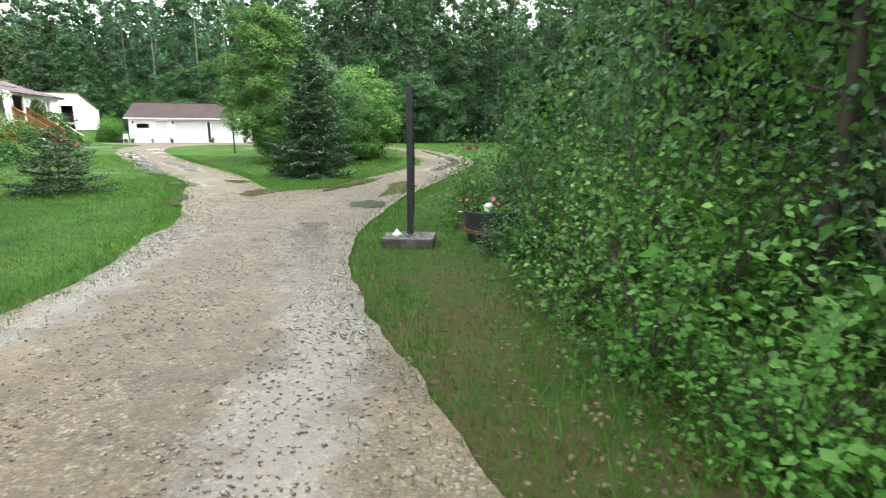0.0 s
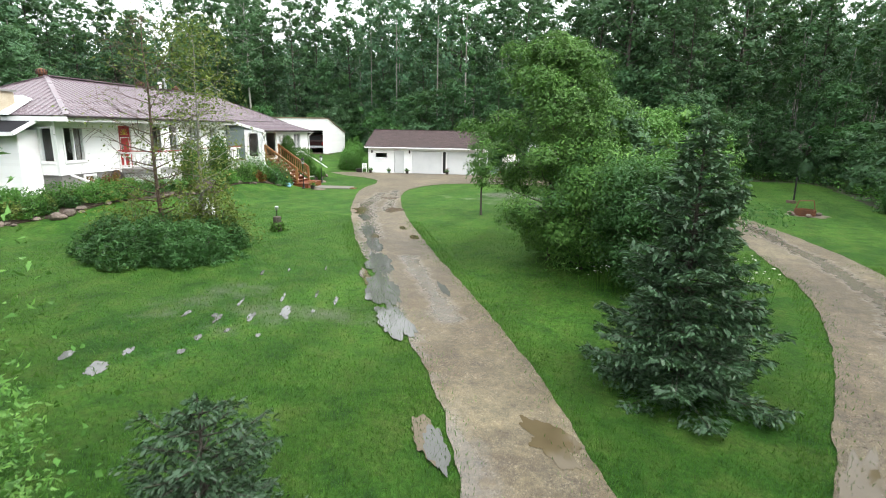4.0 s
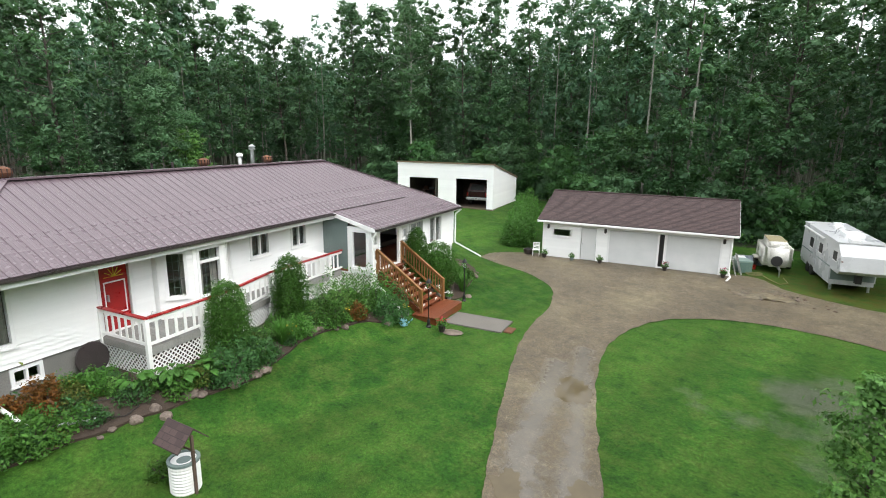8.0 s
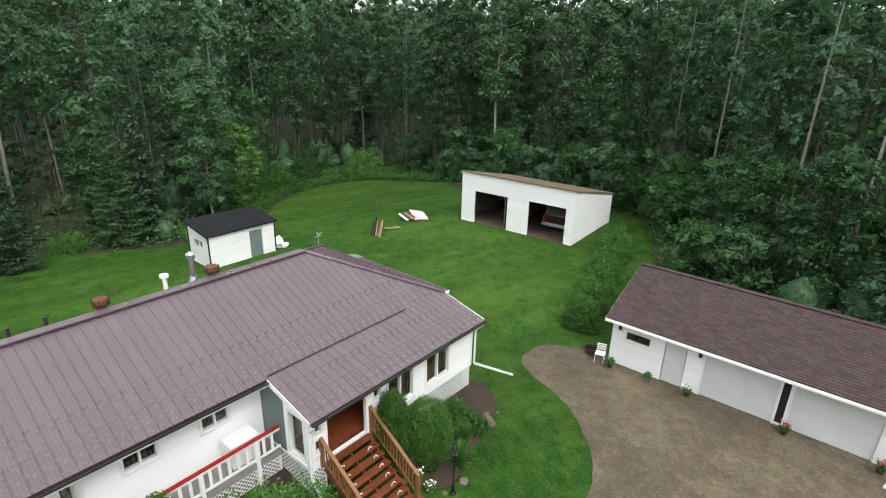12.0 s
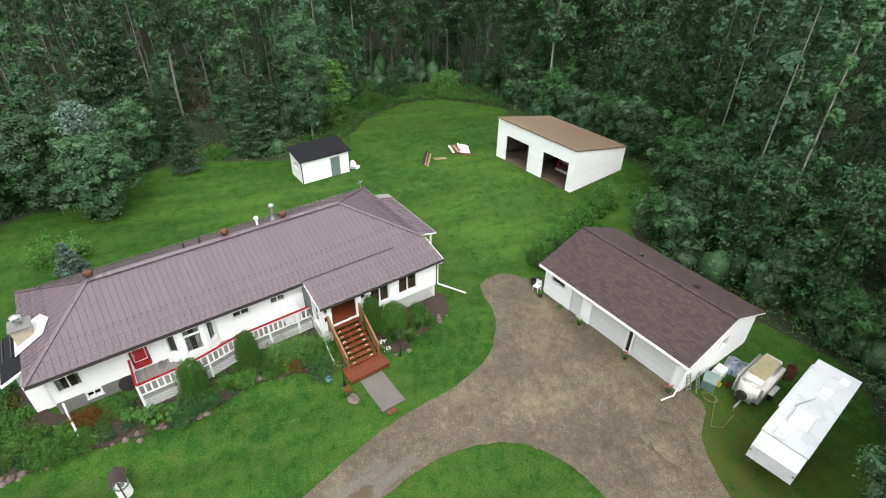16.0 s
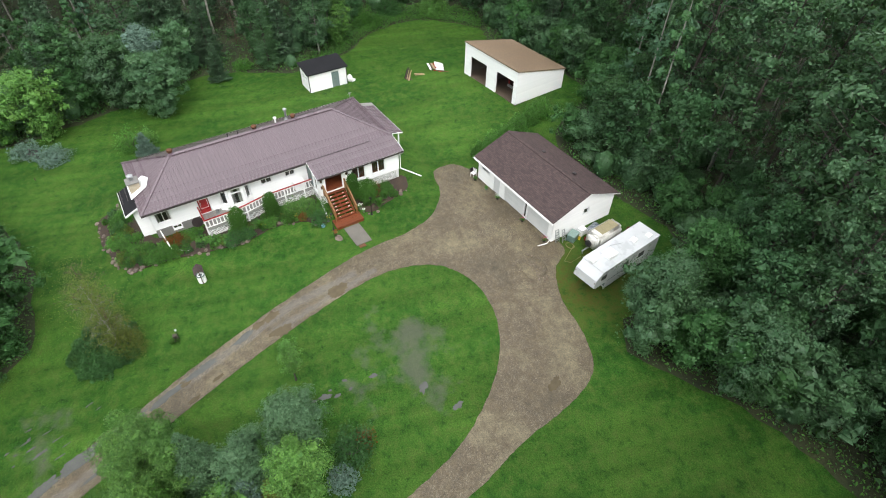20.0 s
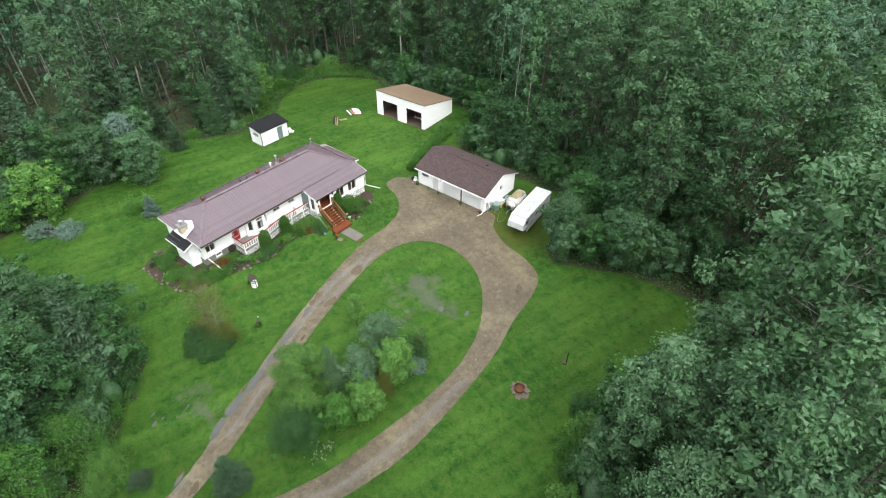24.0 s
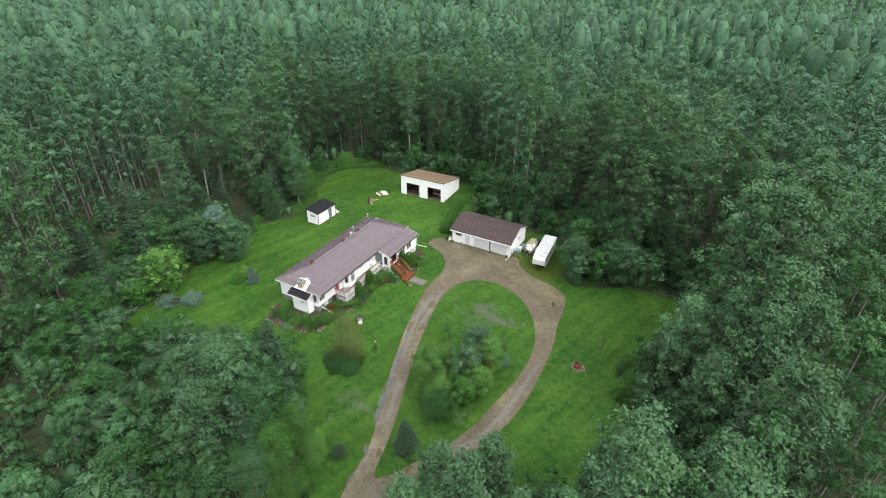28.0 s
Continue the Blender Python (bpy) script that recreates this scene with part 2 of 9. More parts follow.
def lawn_material():
    m, nt, p, co = fresh("mown_grass")
    n1 = node(nt, "TexNoise", Vector=co, Scale=0.13, Detail=6.0, Roughness=0.7).outputs["Fac"]
    n2 = node(nt, "TexNoise", Vector=co, Scale=1.3, Detail=7.0, Roughness=0.75).outputs["Fac"]
    n3 = node(nt, "TexNoise", Vector=co, Scale=11.0, Detail=6.0, Roughness=0.8).outputs["Fac"]
    n5 = node(nt, "TexNoise", Vector=co, Scale=70.0, Detail=3.0, Roughness=0.8).outputs["Fac"]
    mp = node(nt, "Mapping", Vector=co)
    mp.inputs["Rotation"].default_value = (0, 0, radians(-20))
    mp.inputs["Scale"].default_value = (1.0, 0.09, 1.0)
    n4 = node(nt, "TexNoise", Vector=mp.outputs[0], Scale=0.75, Detail=2.0).outputs["Fac"]
    c = blend(nt, ramp(nt, n1, 0.40, 0.60), (0.024, 0.080, 0.010), (0.050, 0.118, 0.016))
    c = blend(nt, ramp(nt, n2, 0.48, 0.66), c, (0.067, 0.114, 0.022))
    c = blend(nt, ramp(nt, n2, 0.47, 0.30), c, (0.013, 0.047, 0.009))
    c = blend(nt, 1.0, c, grey(nt, ramp(nt, n4, 0.35, 0.65, 0.84, 1.14)), "MULTIPLY")
    c = blend(nt, 1.0, c, grey(nt, ramp(nt, n3, 0.3, 0.7, 0.45, 1.5)), "MULTIPLY")
    c = blend(nt, 1.0, c, grey(nt, ramp(nt, n5, 0.3, 0.7, 0.6, 1.4)), "MULTIPLY")
    wet = None
    for at, near_, far_ in (((-14.0, 40.6, 0), 1.2, 6.2), ((-13.0, 18.6, 0), 0.6, 3.4)):
        gap = nt.nodes.new("ShaderNodeVectorMath")
        gap.operation = "DISTANCE"
        nt.links.new(co, gap.inputs[0])
        gap.inputs[1].default_value = at
        k = ramp(nt, gap.outputs["Value"], far_, near_)
        wet = k if wet is None else sums(nt, "MAXIMUM", wet, k)
    n6 = node(nt, "TexNoise", Vector=co, Scale=0.42, Detail=6.0, Roughness=0.62).outputs["Fac"]
    silt = ramp(nt, sums(nt, "ADD", n6, sums(nt, "MULTIPLY", wet, 0.28)), 0.66, 0.84)
    silt = sums(nt, "MULTIPLY", silt, ramp(nt, wet, 0.0, 0.25))
    c = blend(nt, sums(nt, "MULTIPLY", silt, 0.8), c, blend(nt, n3, (0.054, 0.063, 0.037), (0.120, 0.129, 0.097)))
    gap = nt.nodes.new("ShaderNodeVectorMath")
    gap.operation = "DISTANCE"
    nt.links.new(co, gap.inputs[0])
    gap.inputs[1].default_value = (-17.5, 55.2, 0)
    moss = sums(nt, "MULTIPLY", ramp(nt, gap.outputs["Value"], 6.0, 2.0), ramp(nt, n2, 0.36, 0.58))
    c = blend(nt, moss, c, (0.066, 0.067, 0.014))
    gap = nt.nodes.new("ShaderNodeVectorMath")
    gap.operation = "DISTANCE"
    nt.links.new(co, gap.inputs[0])
    gap.inputs[1].default_value = (0.9, 4.6, 0)
    dead = sums(nt, "MULTIPLY", ramp(nt, gap.outputs["Value"], 5.2, 2.2), ramp(nt, n2, 0.36, 0.54))
    c = blend(nt, sums(nt, "MULTIPLY", dead, 0.8), c, (0.076, 0.060, 0.028))
    put(nt, p.inputs["Base Color"], c)
    put(nt, p.inputs["Roughness"], ramp(nt, silt, 0.0, 1.0, 0.75, 0.3))
    p.inputs["Specular IOR Level"].default_value = 0.1
    bn = node(nt, "Bump", Strength=0.9, Distance=0.06, Height=n3)
    put(nt, p.inputs["Normal"], bn.outputs[0])
    return m


TRACKS = (([(-2.75, 1.0), (-2.75, 4.0), (-2.9, 5.8), (-3.3, 7.6), (-3.9, 9.4)], 0.30), ([(-2.1, 10.1), (-1.7, 8.6), (-1.1, 7.0), (-0.6, 5.4), (-0.3, 3.0)], 0.32),
          ([(-14.9, 25.2), (-12.0, 21.4), (-8.8, 17.3), (-6.6, 14.9)], 0.33), ([(-12.7, 24.2), (-9.2, 19.8)], 0.28), ([(-22.4, 38.0), (-20.3, 33.2), (-15.3, 26.1)], 0.4),
          ([(-22.4, 39.6), (-18.4, 32.2)], 0.3), ([(-3.2, 38.2), (-1.1, 30.0), (-0.5, 25.5), (-1.0, 21.0)], 0.35))


def segment_gap(nt, co, a, b):
    """Distance of a point from the line between two places on the ground."""
    def vec(op, *ins):
        v = nt.nodes.new("ShaderNodeVectorMath")
        v.operation = op
        for i, s in enumerate(ins):
            put(nt, v.inputs["Scale" if op == "SCALE" and i else i], s)
        return v
    d = (b[0] - a[0], b[1] - a[1], 0.0)
    k = d[0] ** 2 + d[1] ** 2
    off = vec("SUBTRACT", co, (a[0], a[1], 0.0)).outputs[0]
    along = vec("DOT_PRODUCT", off, (d[0] / k, d[1] / k, 0.0)).outputs["Value"]
    t = sums(nt, "MINIMUM", sums(nt, "MAXIMUM", along, 0.0), 1.0)
    foot = nt.nodes.new("ShaderNodeVectorMath")
    foot.operation = "SCALE"
    foot.inputs[0].default_value = d
    nt.links.new(t, foot.inputs["Scale"])
    return vec("DISTANCE", off, foot.outputs[0]).outputs["Value"]


def gravel_material(name, tracks=()):
    """Wet pit-run gravel: pebbles of many colours in sandy fines, smoother in the wheel tracks."""
    m, nt, p, co = fresh(name)
    warp = node(nt, "TexNoise", Vector=co, Scale=30.0, Detail=2.0).outputs["Color"]
    add = nt.nodes.new("ShaderNodeVectorMath")
    add.operation = "MULTIPLY_ADD"
    put(nt, add.inputs[0], warp)
    add.inputs[1].default_value = (0.014, 0.013, 0.000)
    nt.links.new(co, add.inputs[2])
    v = node(nt, "TexVoronoi", Vector=add.outputs[0], Scale=56.0)
    v2 = node(nt, "TexVoronoi", Vector=add.outputs[0], Scale=130.0)
    n1 = node(nt, "TexNoise", Vector=co, Scale=0.5, Detail=7.0, Roughness=0.7).outputs["Fac"]
    n2 = node(nt, "TexNoise", Vector=co, Scale=3.0, Detail=6.0, Roughness=0.7).outputs["Fac"]
    n3 = node(nt, "TexNoise", Vector=co, Scale=60.0, Detail=4.0, Roughness=0.8).outputs["Fac"]
    sep = nt.nodes.new("ShaderNodeSeparateColor")
    nt.links.new(v.outputs["Color"], sep.inputs[0])
    sep2 = nt.nodes.new("ShaderNodeSeparateColor")
    nt.links.new(v2.outputs["Color"], sep2.inputs[0])
    stone = blend(nt, sep.outputs[0], (0.048, 0.040, 0.030), (0.140, 0.113, 0.080))
    stone = blend(nt, ramp(nt, sep.outputs[1], 0.78, 0.93), stone, (0.230, 0.208, 0.170))
    fines = blend(nt, sep2.outputs[0], (0.065, 0.052, 0.033), (0.119, 0.094, 0.060))
    c = blend(nt, ramp(nt, sums(nt, "ADD", n2, sums(nt, "MULTIPLY", n1, 0.6)), 0.68, 0.95), stone, fines)
    c = blend(nt, ramp(nt, n1, 0.40, 0.27, 0.0, 0.6), c, (0.048, 0.039, 0.027))
    n4 = node(nt, "TexNoise", Vector=co, Scale=0.22, Detail=5.0, Roughness=0.65).outputs["Fac"]
    c = blend(nt, ramp(nt, n4, 0.50, 0.68, 0.0, 0.7), c, blend(nt, sep.outputs[2], (0.119, 0.104, 0.070), (0.247, 0.222, 0.153)))
    c = blend(nt, ramp(nt, n4, 0.46, 0.32, 0.0, 0.65), c, (0.057, 0.050, 0.035))
    c = blend(nt, 1.0, c, grey(nt, ramp(nt, n3, 0.3, 0.7, 0.65, 1.35)), "MULTIPLY")
    n5 = node(nt, "TexNoise", Vector=co, Scale=9.0, Detail=4.0, Roughness=0.8).outputs["Fac"]
    c = blend(nt, 1.0, c, grey(nt, ramp(nt, n5, 0.3, 0.7, 0.6, 1.4)), "MULTIPLY")
    n7 = node(nt, "TexNoise", Vector=co, Scale=1.7, Detail=5.0, Roughness=0.75).outputs["Fac"]
    c = blend(nt, 1.0, c, grey(nt, ramp(nt, n7, 0.36, 0.64, 0.74, 1.26)), "MULTIPLY")
    put(nt, p.inputs["Base Color"], c)
    h = sums(nt, "ADD", v.outputs["Distance"], sums(nt, "MULTIPLY", n3, 0.8))
    bn = node(nt, "Bump", Strength=0.55, Distance=-0.010, Height=h)
    if tracks:
        gap = None
        for line, width in tracks:
            for a, b in zip(line[:-1], line[1:]):
                g = sums(nt, "DIVIDE", segment_gap(nt, co, a, b), width)
                gap = g if gap is None else sums(nt, "MINIMUM", gap, g)
        ragged = sums(nt, "ADD", gap, sums(nt, "MULTIPLY", sums(nt, "SUBTRACT", n2, 0.5), 2.6))
        ragged = sums(nt, "ADD", ragged, sums(nt, "MULTIPLY", sums(nt, "SUBTRACT", n1, 0.5), 2.2))
        wet = ramp(nt, ragged, 1.35, 0.45)
        # Pale bluish silt; the wet tracks' sky sheen is mixed into its colour
        silt = blend(nt, n3, (0.098, 0.094, 0.096), (0.160, 0.155, 0.158))
        c = blend(nt, sums(nt, "MULTIPLY", wet, 0.48), c, silt)
        put(nt, p.inputs["Roughness"], sums(nt, "SUBTRACT", 0.55, sums(nt, "MULTIPLY", wet, 0.38)))
        put(nt, bn.inputs["Strength"], sums(nt, "SUBTRACT", 0.6, sums(nt, "MULTIPLY", wet, 0.38)))
    else:
        put(nt, p.inputs["Roughness"], ramp(nt, n1, 0.3, 0.55, 0.32, 0.7))
    c = blend(nt, 1.0, c, (1.0, 0.955, 0.83), "MULTIPLY")
    put(nt, p.inputs["Base Color"], c)
    put(nt, p.inputs["Normal"], bn.outputs[0])
    return m


def shingle_material():
    m, nt, p, co = fresh("asphalt_shingle")
    shift = nt.nodes.new("ShaderNodeCombineXYZ")
    put(nt, shift.inputs[0], sums(nt, "MULTIPLY", nt.nodes.new("ShaderNodeObjectInfo").outputs["Random"], 37.0))
    add = nt.nodes.new("ShaderNodeVectorMath")
    nt.links.new(co, add.inputs[0])
    nt.links.new(shift.outputs[0], add.inputs[1])
    co = add.outputs[0]
    br = node(nt, "TexBrick", Vector=co, Scale=1.0)
    br.offset, br.squash = 0.5, 1.0
    br.inputs["Color1"].default_value = (0.080, 0.052, 0.050, 1)
    br.inputs["Color2"].default_value = (0.049, 0.032, 0.032, 1)
    br.inputs["Mortar"].default_value = (0.028, 0.021, 0.019, 1)
    br.inputs["Mortar Size"].default_value = 0.006
    br.inputs["Brick Width"].default_value = 0.31
    br.inputs["Row Height"].default_value = 0.14
    n1 = node(nt, "TexNoise", Vector=co, Scale=0.8, Detail=5.0).outputs["Fac"]
    n2 = node(nt, "TexNoise", Vector=co, Scale=90.0, Detail=2.0).outputs["Fac"]
    c = blend(nt, 1.0, br.outputs["Color"], grey(nt, ramp(nt, n1, 0.3, 0.7, 0.95, 1.05)), "MULTIPLY")
    c = blend(nt, 1.0, c, grey(nt, ramp(nt, n2, 0.2, 0.8, 0.7, 1.3)), "MULTIPLY")
    put(nt, p.inputs["Base Color"], c)
    p.inputs["Roughness"].default_value = 0.85
    bn = node(nt, "Bump", Strength=0.5, Distance=0.008, Height=br.outputs["Fac"])
    bn.invert = True
    put(nt, p.inputs["Normal"], bn.outputs[0])
    return m


def glass_material():
    m, nt, p, co = fresh("window_glass")
    p.inputs["Base Color"].default_value = (0.92, 0.95, 0.95, 1)
    p.inputs["Roughness"].default_value = 0.02
    p.inputs["Transmission Weight"].default_value = 1.0
    p.inputs["IOR"].default_value = 1.45
    return m


def water_material(name, mud, ripple=0.02):
    m, nt, p, co = fresh(name)
    n1 = node(nt, "TexNoise", Vector=co, Scale=2.5, Detail=3.0).outputs["Fac"]
    put(nt, p.inputs["Base Color"], blend(nt, n1, mud, tuple(v * 0.6 for v in mud)))
    p.inputs["Roughness"].default_value = 0.04
    p.inputs["IOR"].default_value = 1.33
    bn = node(nt, "Bump", Strength=ripple, Distance=0.01, Height=node(nt, "TexNoise", Vector=co, Scale=14.0).outputs["Fac"])
    put(nt, p.inputs["Normal"], bn.outputs[0])
    return m


GRASS = lawn_material()
GRAVEL = gravel_material("wet_gravel", TRACKS)
DIRT = surf("packed_dirt", (0.088, 0.065, 0.046), (0.136, 0.105, 0.078), 0.8, 40, 0.5, 0.5)
FLOOR = surf("forest_floor", (0.022, 0.030, 0.012), (0.045, 0.052, 0.020), 0.25, 8, 0.9, 0.8, depth=0.08)
SOIL = surf("garden_soil", (0.031, 0.020, 0.014), (0.058, 0.039, 0.026), 1.5, 30, 0.85, 0.9, depth=0.03)
SIDING = surf("white_vinyl_siding", (0.83, 0.84, 0.84), (0.87, 0.87, 0.86), 0.5, 60, 0.45, 0.08, vary=0.03, grain=0.03)
WHITE = surf("white_paint", (0.80, 0.80, 0.79), (0.86, 0.86, 0.85), 1.3, 40, 0.4, 0.1, grain=0.05)
TRIM = surf("white_aluminium_trim", (0.78, 0.79, 0.79), (0.83, 0.83, 0.83), 0.8, 50, 0.35, 0.05, grain=0.03)
METALROOF = surf("brown_metal_roofing", (0.114, 0.083, 0.096), (0.136, 0.101, 0.116), 0.35, 12, 0.30, 0.03, metal=0.0, vary=0.05, spec=0.75, grain=0.05)
BLACK = surf("black_painted_steel", (0.007, 0.007, 0.008), (0.014, 0.014, 0.014), 2, 40, 0.5, 0.1)
GUTTER = surf("dark_brown_gutter", (0.03, 0.024, 0.024), (0.045, 0.036, 0.036), 2, 40, 0.35, 0.1)
SHINGLE = shingle_material()
CONCRETE = surf("grey_concrete", (0.163, 0.160, 0.150), (0.224, 0.218, 0.204), 0.9, 35, 0.7, 0.35)
PATHSLAB = surf("damp_grey_concrete", (0.115, 0.105, 0.09), (0.155, 0.142, 0.125), 0.9, 35, 0.7, 0.3)
PLYROOF = surf("weathered_plywood_roof", (0.163, 0.112, 0.071), (0.224, 0.160, 0.105), 0.5, 18, 0.65, 0.2, stretch=(1, 0.25, 1))
TARROOF = surf("black_felt_roof", (0.010, 0.010, 0.012), (0.020, 0.020, 0.023), 1, 30, 0.85, 0.25, spec=0.2)
CEDAR = surf("red_stained_cedar", (0.129, 0.034, 0.014), (0.204, 0.058, 0.023), 3, 30, 0.35, 0.25, vary=0.18, stretch=(1, 9, 1))
OAKSTAIN = surf("honey_stained_wood", (0.204, 0.092, 0.031), (0.286, 0.143, 0.054), 3, 30, 0.4, 0.2, vary=0.12, stretch=(6, 6, 1))
REDPAINT = surf("red_gloss_paint", (0.281, 0.010, 0.012), (0.357, 0.017, 0.017), 2, 40, 0.3, 0.05)
GREYWOOD = surf("weathered_deck_boards", (0.204, 0.204, 0.190), (0.272, 0.265, 0.252), 2, 30, 0.6, 0.3, vary=0.12, stretch=(1, 8, 1))
# Dark tone carries the shade inside the closed rooms and open bays
DARKIN = surf("dim_interior_wall", (0.10, 0.085, 0.07), (0.14, 0.12, 0.10), 1, 20, 0.8, 0.1)
CURTAIN = surf("pale_curtain", (0.52, 0.50, 0.46), (0.66, 0.64, 0.60), 2, 40, 0.85, 0.3)
TEAL = surf("grey_green_screen", (0.136, 0.184, 0.177), (0.177, 0.224, 0.218), 1, 60, 0.7, 0.1)
DOORSKIN = surf("pale_grey_door_enamel", (0.60, 0.62, 0.62), (0.68, 0.69, 0.69), 0.8, 40, 0.4, 0.05, grain=0.03)
GLASS = glass_material()
PUDDLE = water_material("puddle_water", (0.120, 0.094, 0.053))
# Body colour is paled to stand for sky mirrored in the water
RAINWATER = water_material("sky_pale_rain_water", (0.115, 0.118, 0.108))
STEEL = surf("galvanised_steel", (0.42, 0.43, 0.44), (0.55, 0.56, 0.57), 2, 30, 0.38, 0.1, metal=0.8)
RUST = surf("rusty_steel", (0.082, 0.031, 0.015), (0.150, 0.061, 0.027), 4, 40, 0.8, 0.4)
RUBBER = surf("black_rubber", (0.012, 0.012, 0.012), (0.025, 0.024, 0.023), 4, 60, 0.8, 0.2)
STONE = surf("field_stone", (0.085, 0.062, 0.050), (0.200, 0.160, 0.132), 2.2, 24, 0.75, 0.5, vary=0.3)
BARK = surf("grey_brown_bark", (0.051, 0.042, 0.034), (0.095, 0.082, 0.068), 2, 26, 0.9, 0.8, depth=0.02, stretch=(4, 4, 1))
PALEBARK = surf("pale_poplar_bark", (0.163, 0.163, 0.136), (0.272, 0.265, 0.231), 1.2, 14, 0.8, 0.5, stretch=(1, 1, 3))
DEADWOOD = surf("dead_twigs", (0.075, 0.048, 0.034), (0.129, 0.088, 0.068), 2, 26, 0.9, 0.4)
ASPEN = leafy("aspen_leaves", (0.046, 0.116, 0.053), (0.096, 0.188, 0.094), (0.066, 0.146, 0.058), spec=0.3, lets=0.36, pale=0.06)
# Blue lifted in these greens to paint in the haze over the woods
HAZYLEAF = leafy("hazy_woodland_leaves", (0.046, 0.118, 0.068), (0.084, 0.172, 0.106), (0.070, 0.154, 0.074), spread=0.11, lets=0.26, cell=0.2)
# Woodland greens in a darker tone, for gateway and front-rank trees
DEEPLEAF = leafy("darker_woodland_leaves", (0.030, 0.086, 0.036), (0.058, 0.134, 0.058), (0.050, 0.120, 0.042), spread=0.2, lets=0.34, cell=0.25)
MAPLE = leafy("bright_maple_leaves", (0.046, 0.135, 0.028), (0.165, 0.320, 0.070), (0.078, 0.190, 0.040), lets=0.22, mottle=3.0)
DARKLEAF = leafy("dark_shrub_leaves", (0.034, 0.104, 0.031), (0.066, 0.160, 0.054), (0.044, 0.118, 0.034), lets=0.36)
NEEDLE = leafy("spruce_needles", (0.036, 0.082, 0.040), (0.070, 0.128, 0.068), (0.044, 0.094, 0.046), lets=0.15, spec=0.35)
BLUENEEDLE = leafy("blue_spruce_needles", (0.086, 0.150, 0.116), (0.135, 0.210, 0.165), (0.098, 0.162, 0.120), lets=0.12)
THUJA = leafy("cedar_foliage", (0.033, 0.098, 0.013), (0.062, 0.150, 0.023), (0.045, 0.121, 0.018), lets=0.15, rough=0.65)
BLADE = leafy("grass_blades", (0.044, 0.124, 0.018), (0.084, 0.182, 0.034), (0.062, 0.146, 0.026), lets=0.4)
SILVERLEAF = leafy("silvery_willow_leaves", (0.070, 0.150, 0.074), (0.135, 0.245, 0.122), (0.088, 0.175, 0.084), lets=0.26)
OLIVELEAF = leafy("yellowing_birch_leaves", (0.105, 0.125, 0.026), (0.165, 0.180, 0.045), (0.090, 0.130, 0.028), lets=0.4)
FERN = leafy("garden_leaves", (0.054, 0.165, 0.028), (0.104, 0.258, 0.048), (0.068, 0.172, 0.034), lets=0.36)
RUSSET = leafy("russet_foliage", (0.129, 0.048, 0.012), (0.190, 0.078, 0.020), (0.109, 0.054, 0.017))
PETAL = leafy("white_petals", (0.70, 0.70, 0.66), (0.80, 0.80, 0.76), (0.74, 0.74, 0.68), lets=0.2)
YELLOW = surf("yellow_petals", (0.55, 0.40, 0.03), (0.65, 0.50, 0.05), 3, 20, 0.6, 0.1)
PINK = surf("pink_petals", (0.45, 0.05, 0.14), (0.60, 0.12, 0.22), 3, 20, 0.6, 0.1)

# ---- the ground: one sheet to the horizon, the lawn, the drive ----
from mathutils.geometry import delaunay_2d_cdt


def inside(px, py, poly):
    """Which of the points lie in the polygon (numpy)."""
    px, py = np.asarray(px), np.asarray(py)
    hit = np.zeros(px.shape, bool)
    j = len(poly) - 1
    for i in range(len(poly)):
        (xi, yi), (xj, yj) = poly[i], poly[j]
        c = ((yi > py) != (yj > py)) & (px < (xj - xi) * (py - yi) / (yj - yi + 1e-12) + xi)
        hit ^= c
        j = i
    return hit


def rounded(pts, step=0.5, wobble=0.0, seed=0.0):
    """A closed smooth line through the points (Catmull-Rom), with slightly uneven edges."""
    out = []
    n = len(pts)
    for i in range(n):
        p0, p1, p2, p3 = (np.array(pts[(i + k) % n], float) for k in (-1, 0, 1, 2))
        m = max(1, int(np.linalg.norm(p2 - p1) / step))
        for k in range(m):
            t = k / m
            q = 0.5 * (2 * p1 + (p2 - p0) * t + (2 * p0 - 5 * p1 + 4 * p2 - p3) * t * t + (3 * p1 - p0 - 3 * p2 + p3) * t ** 3)
            if wobble:
                v = Vector((q[0] * 1.3, q[1] * 1.3, seed))
                q = q + wobble * np.array([noise.noise(v) + 0.6 * noise.noise(v * 2.7), noise.noise(v + Vector((9, 4, 2))) + 0.6 * noise.noise(v * 2.7 + Vector((5, 5, 5)))])
            out.append((float(q[0]), float(q[1])))
    return out


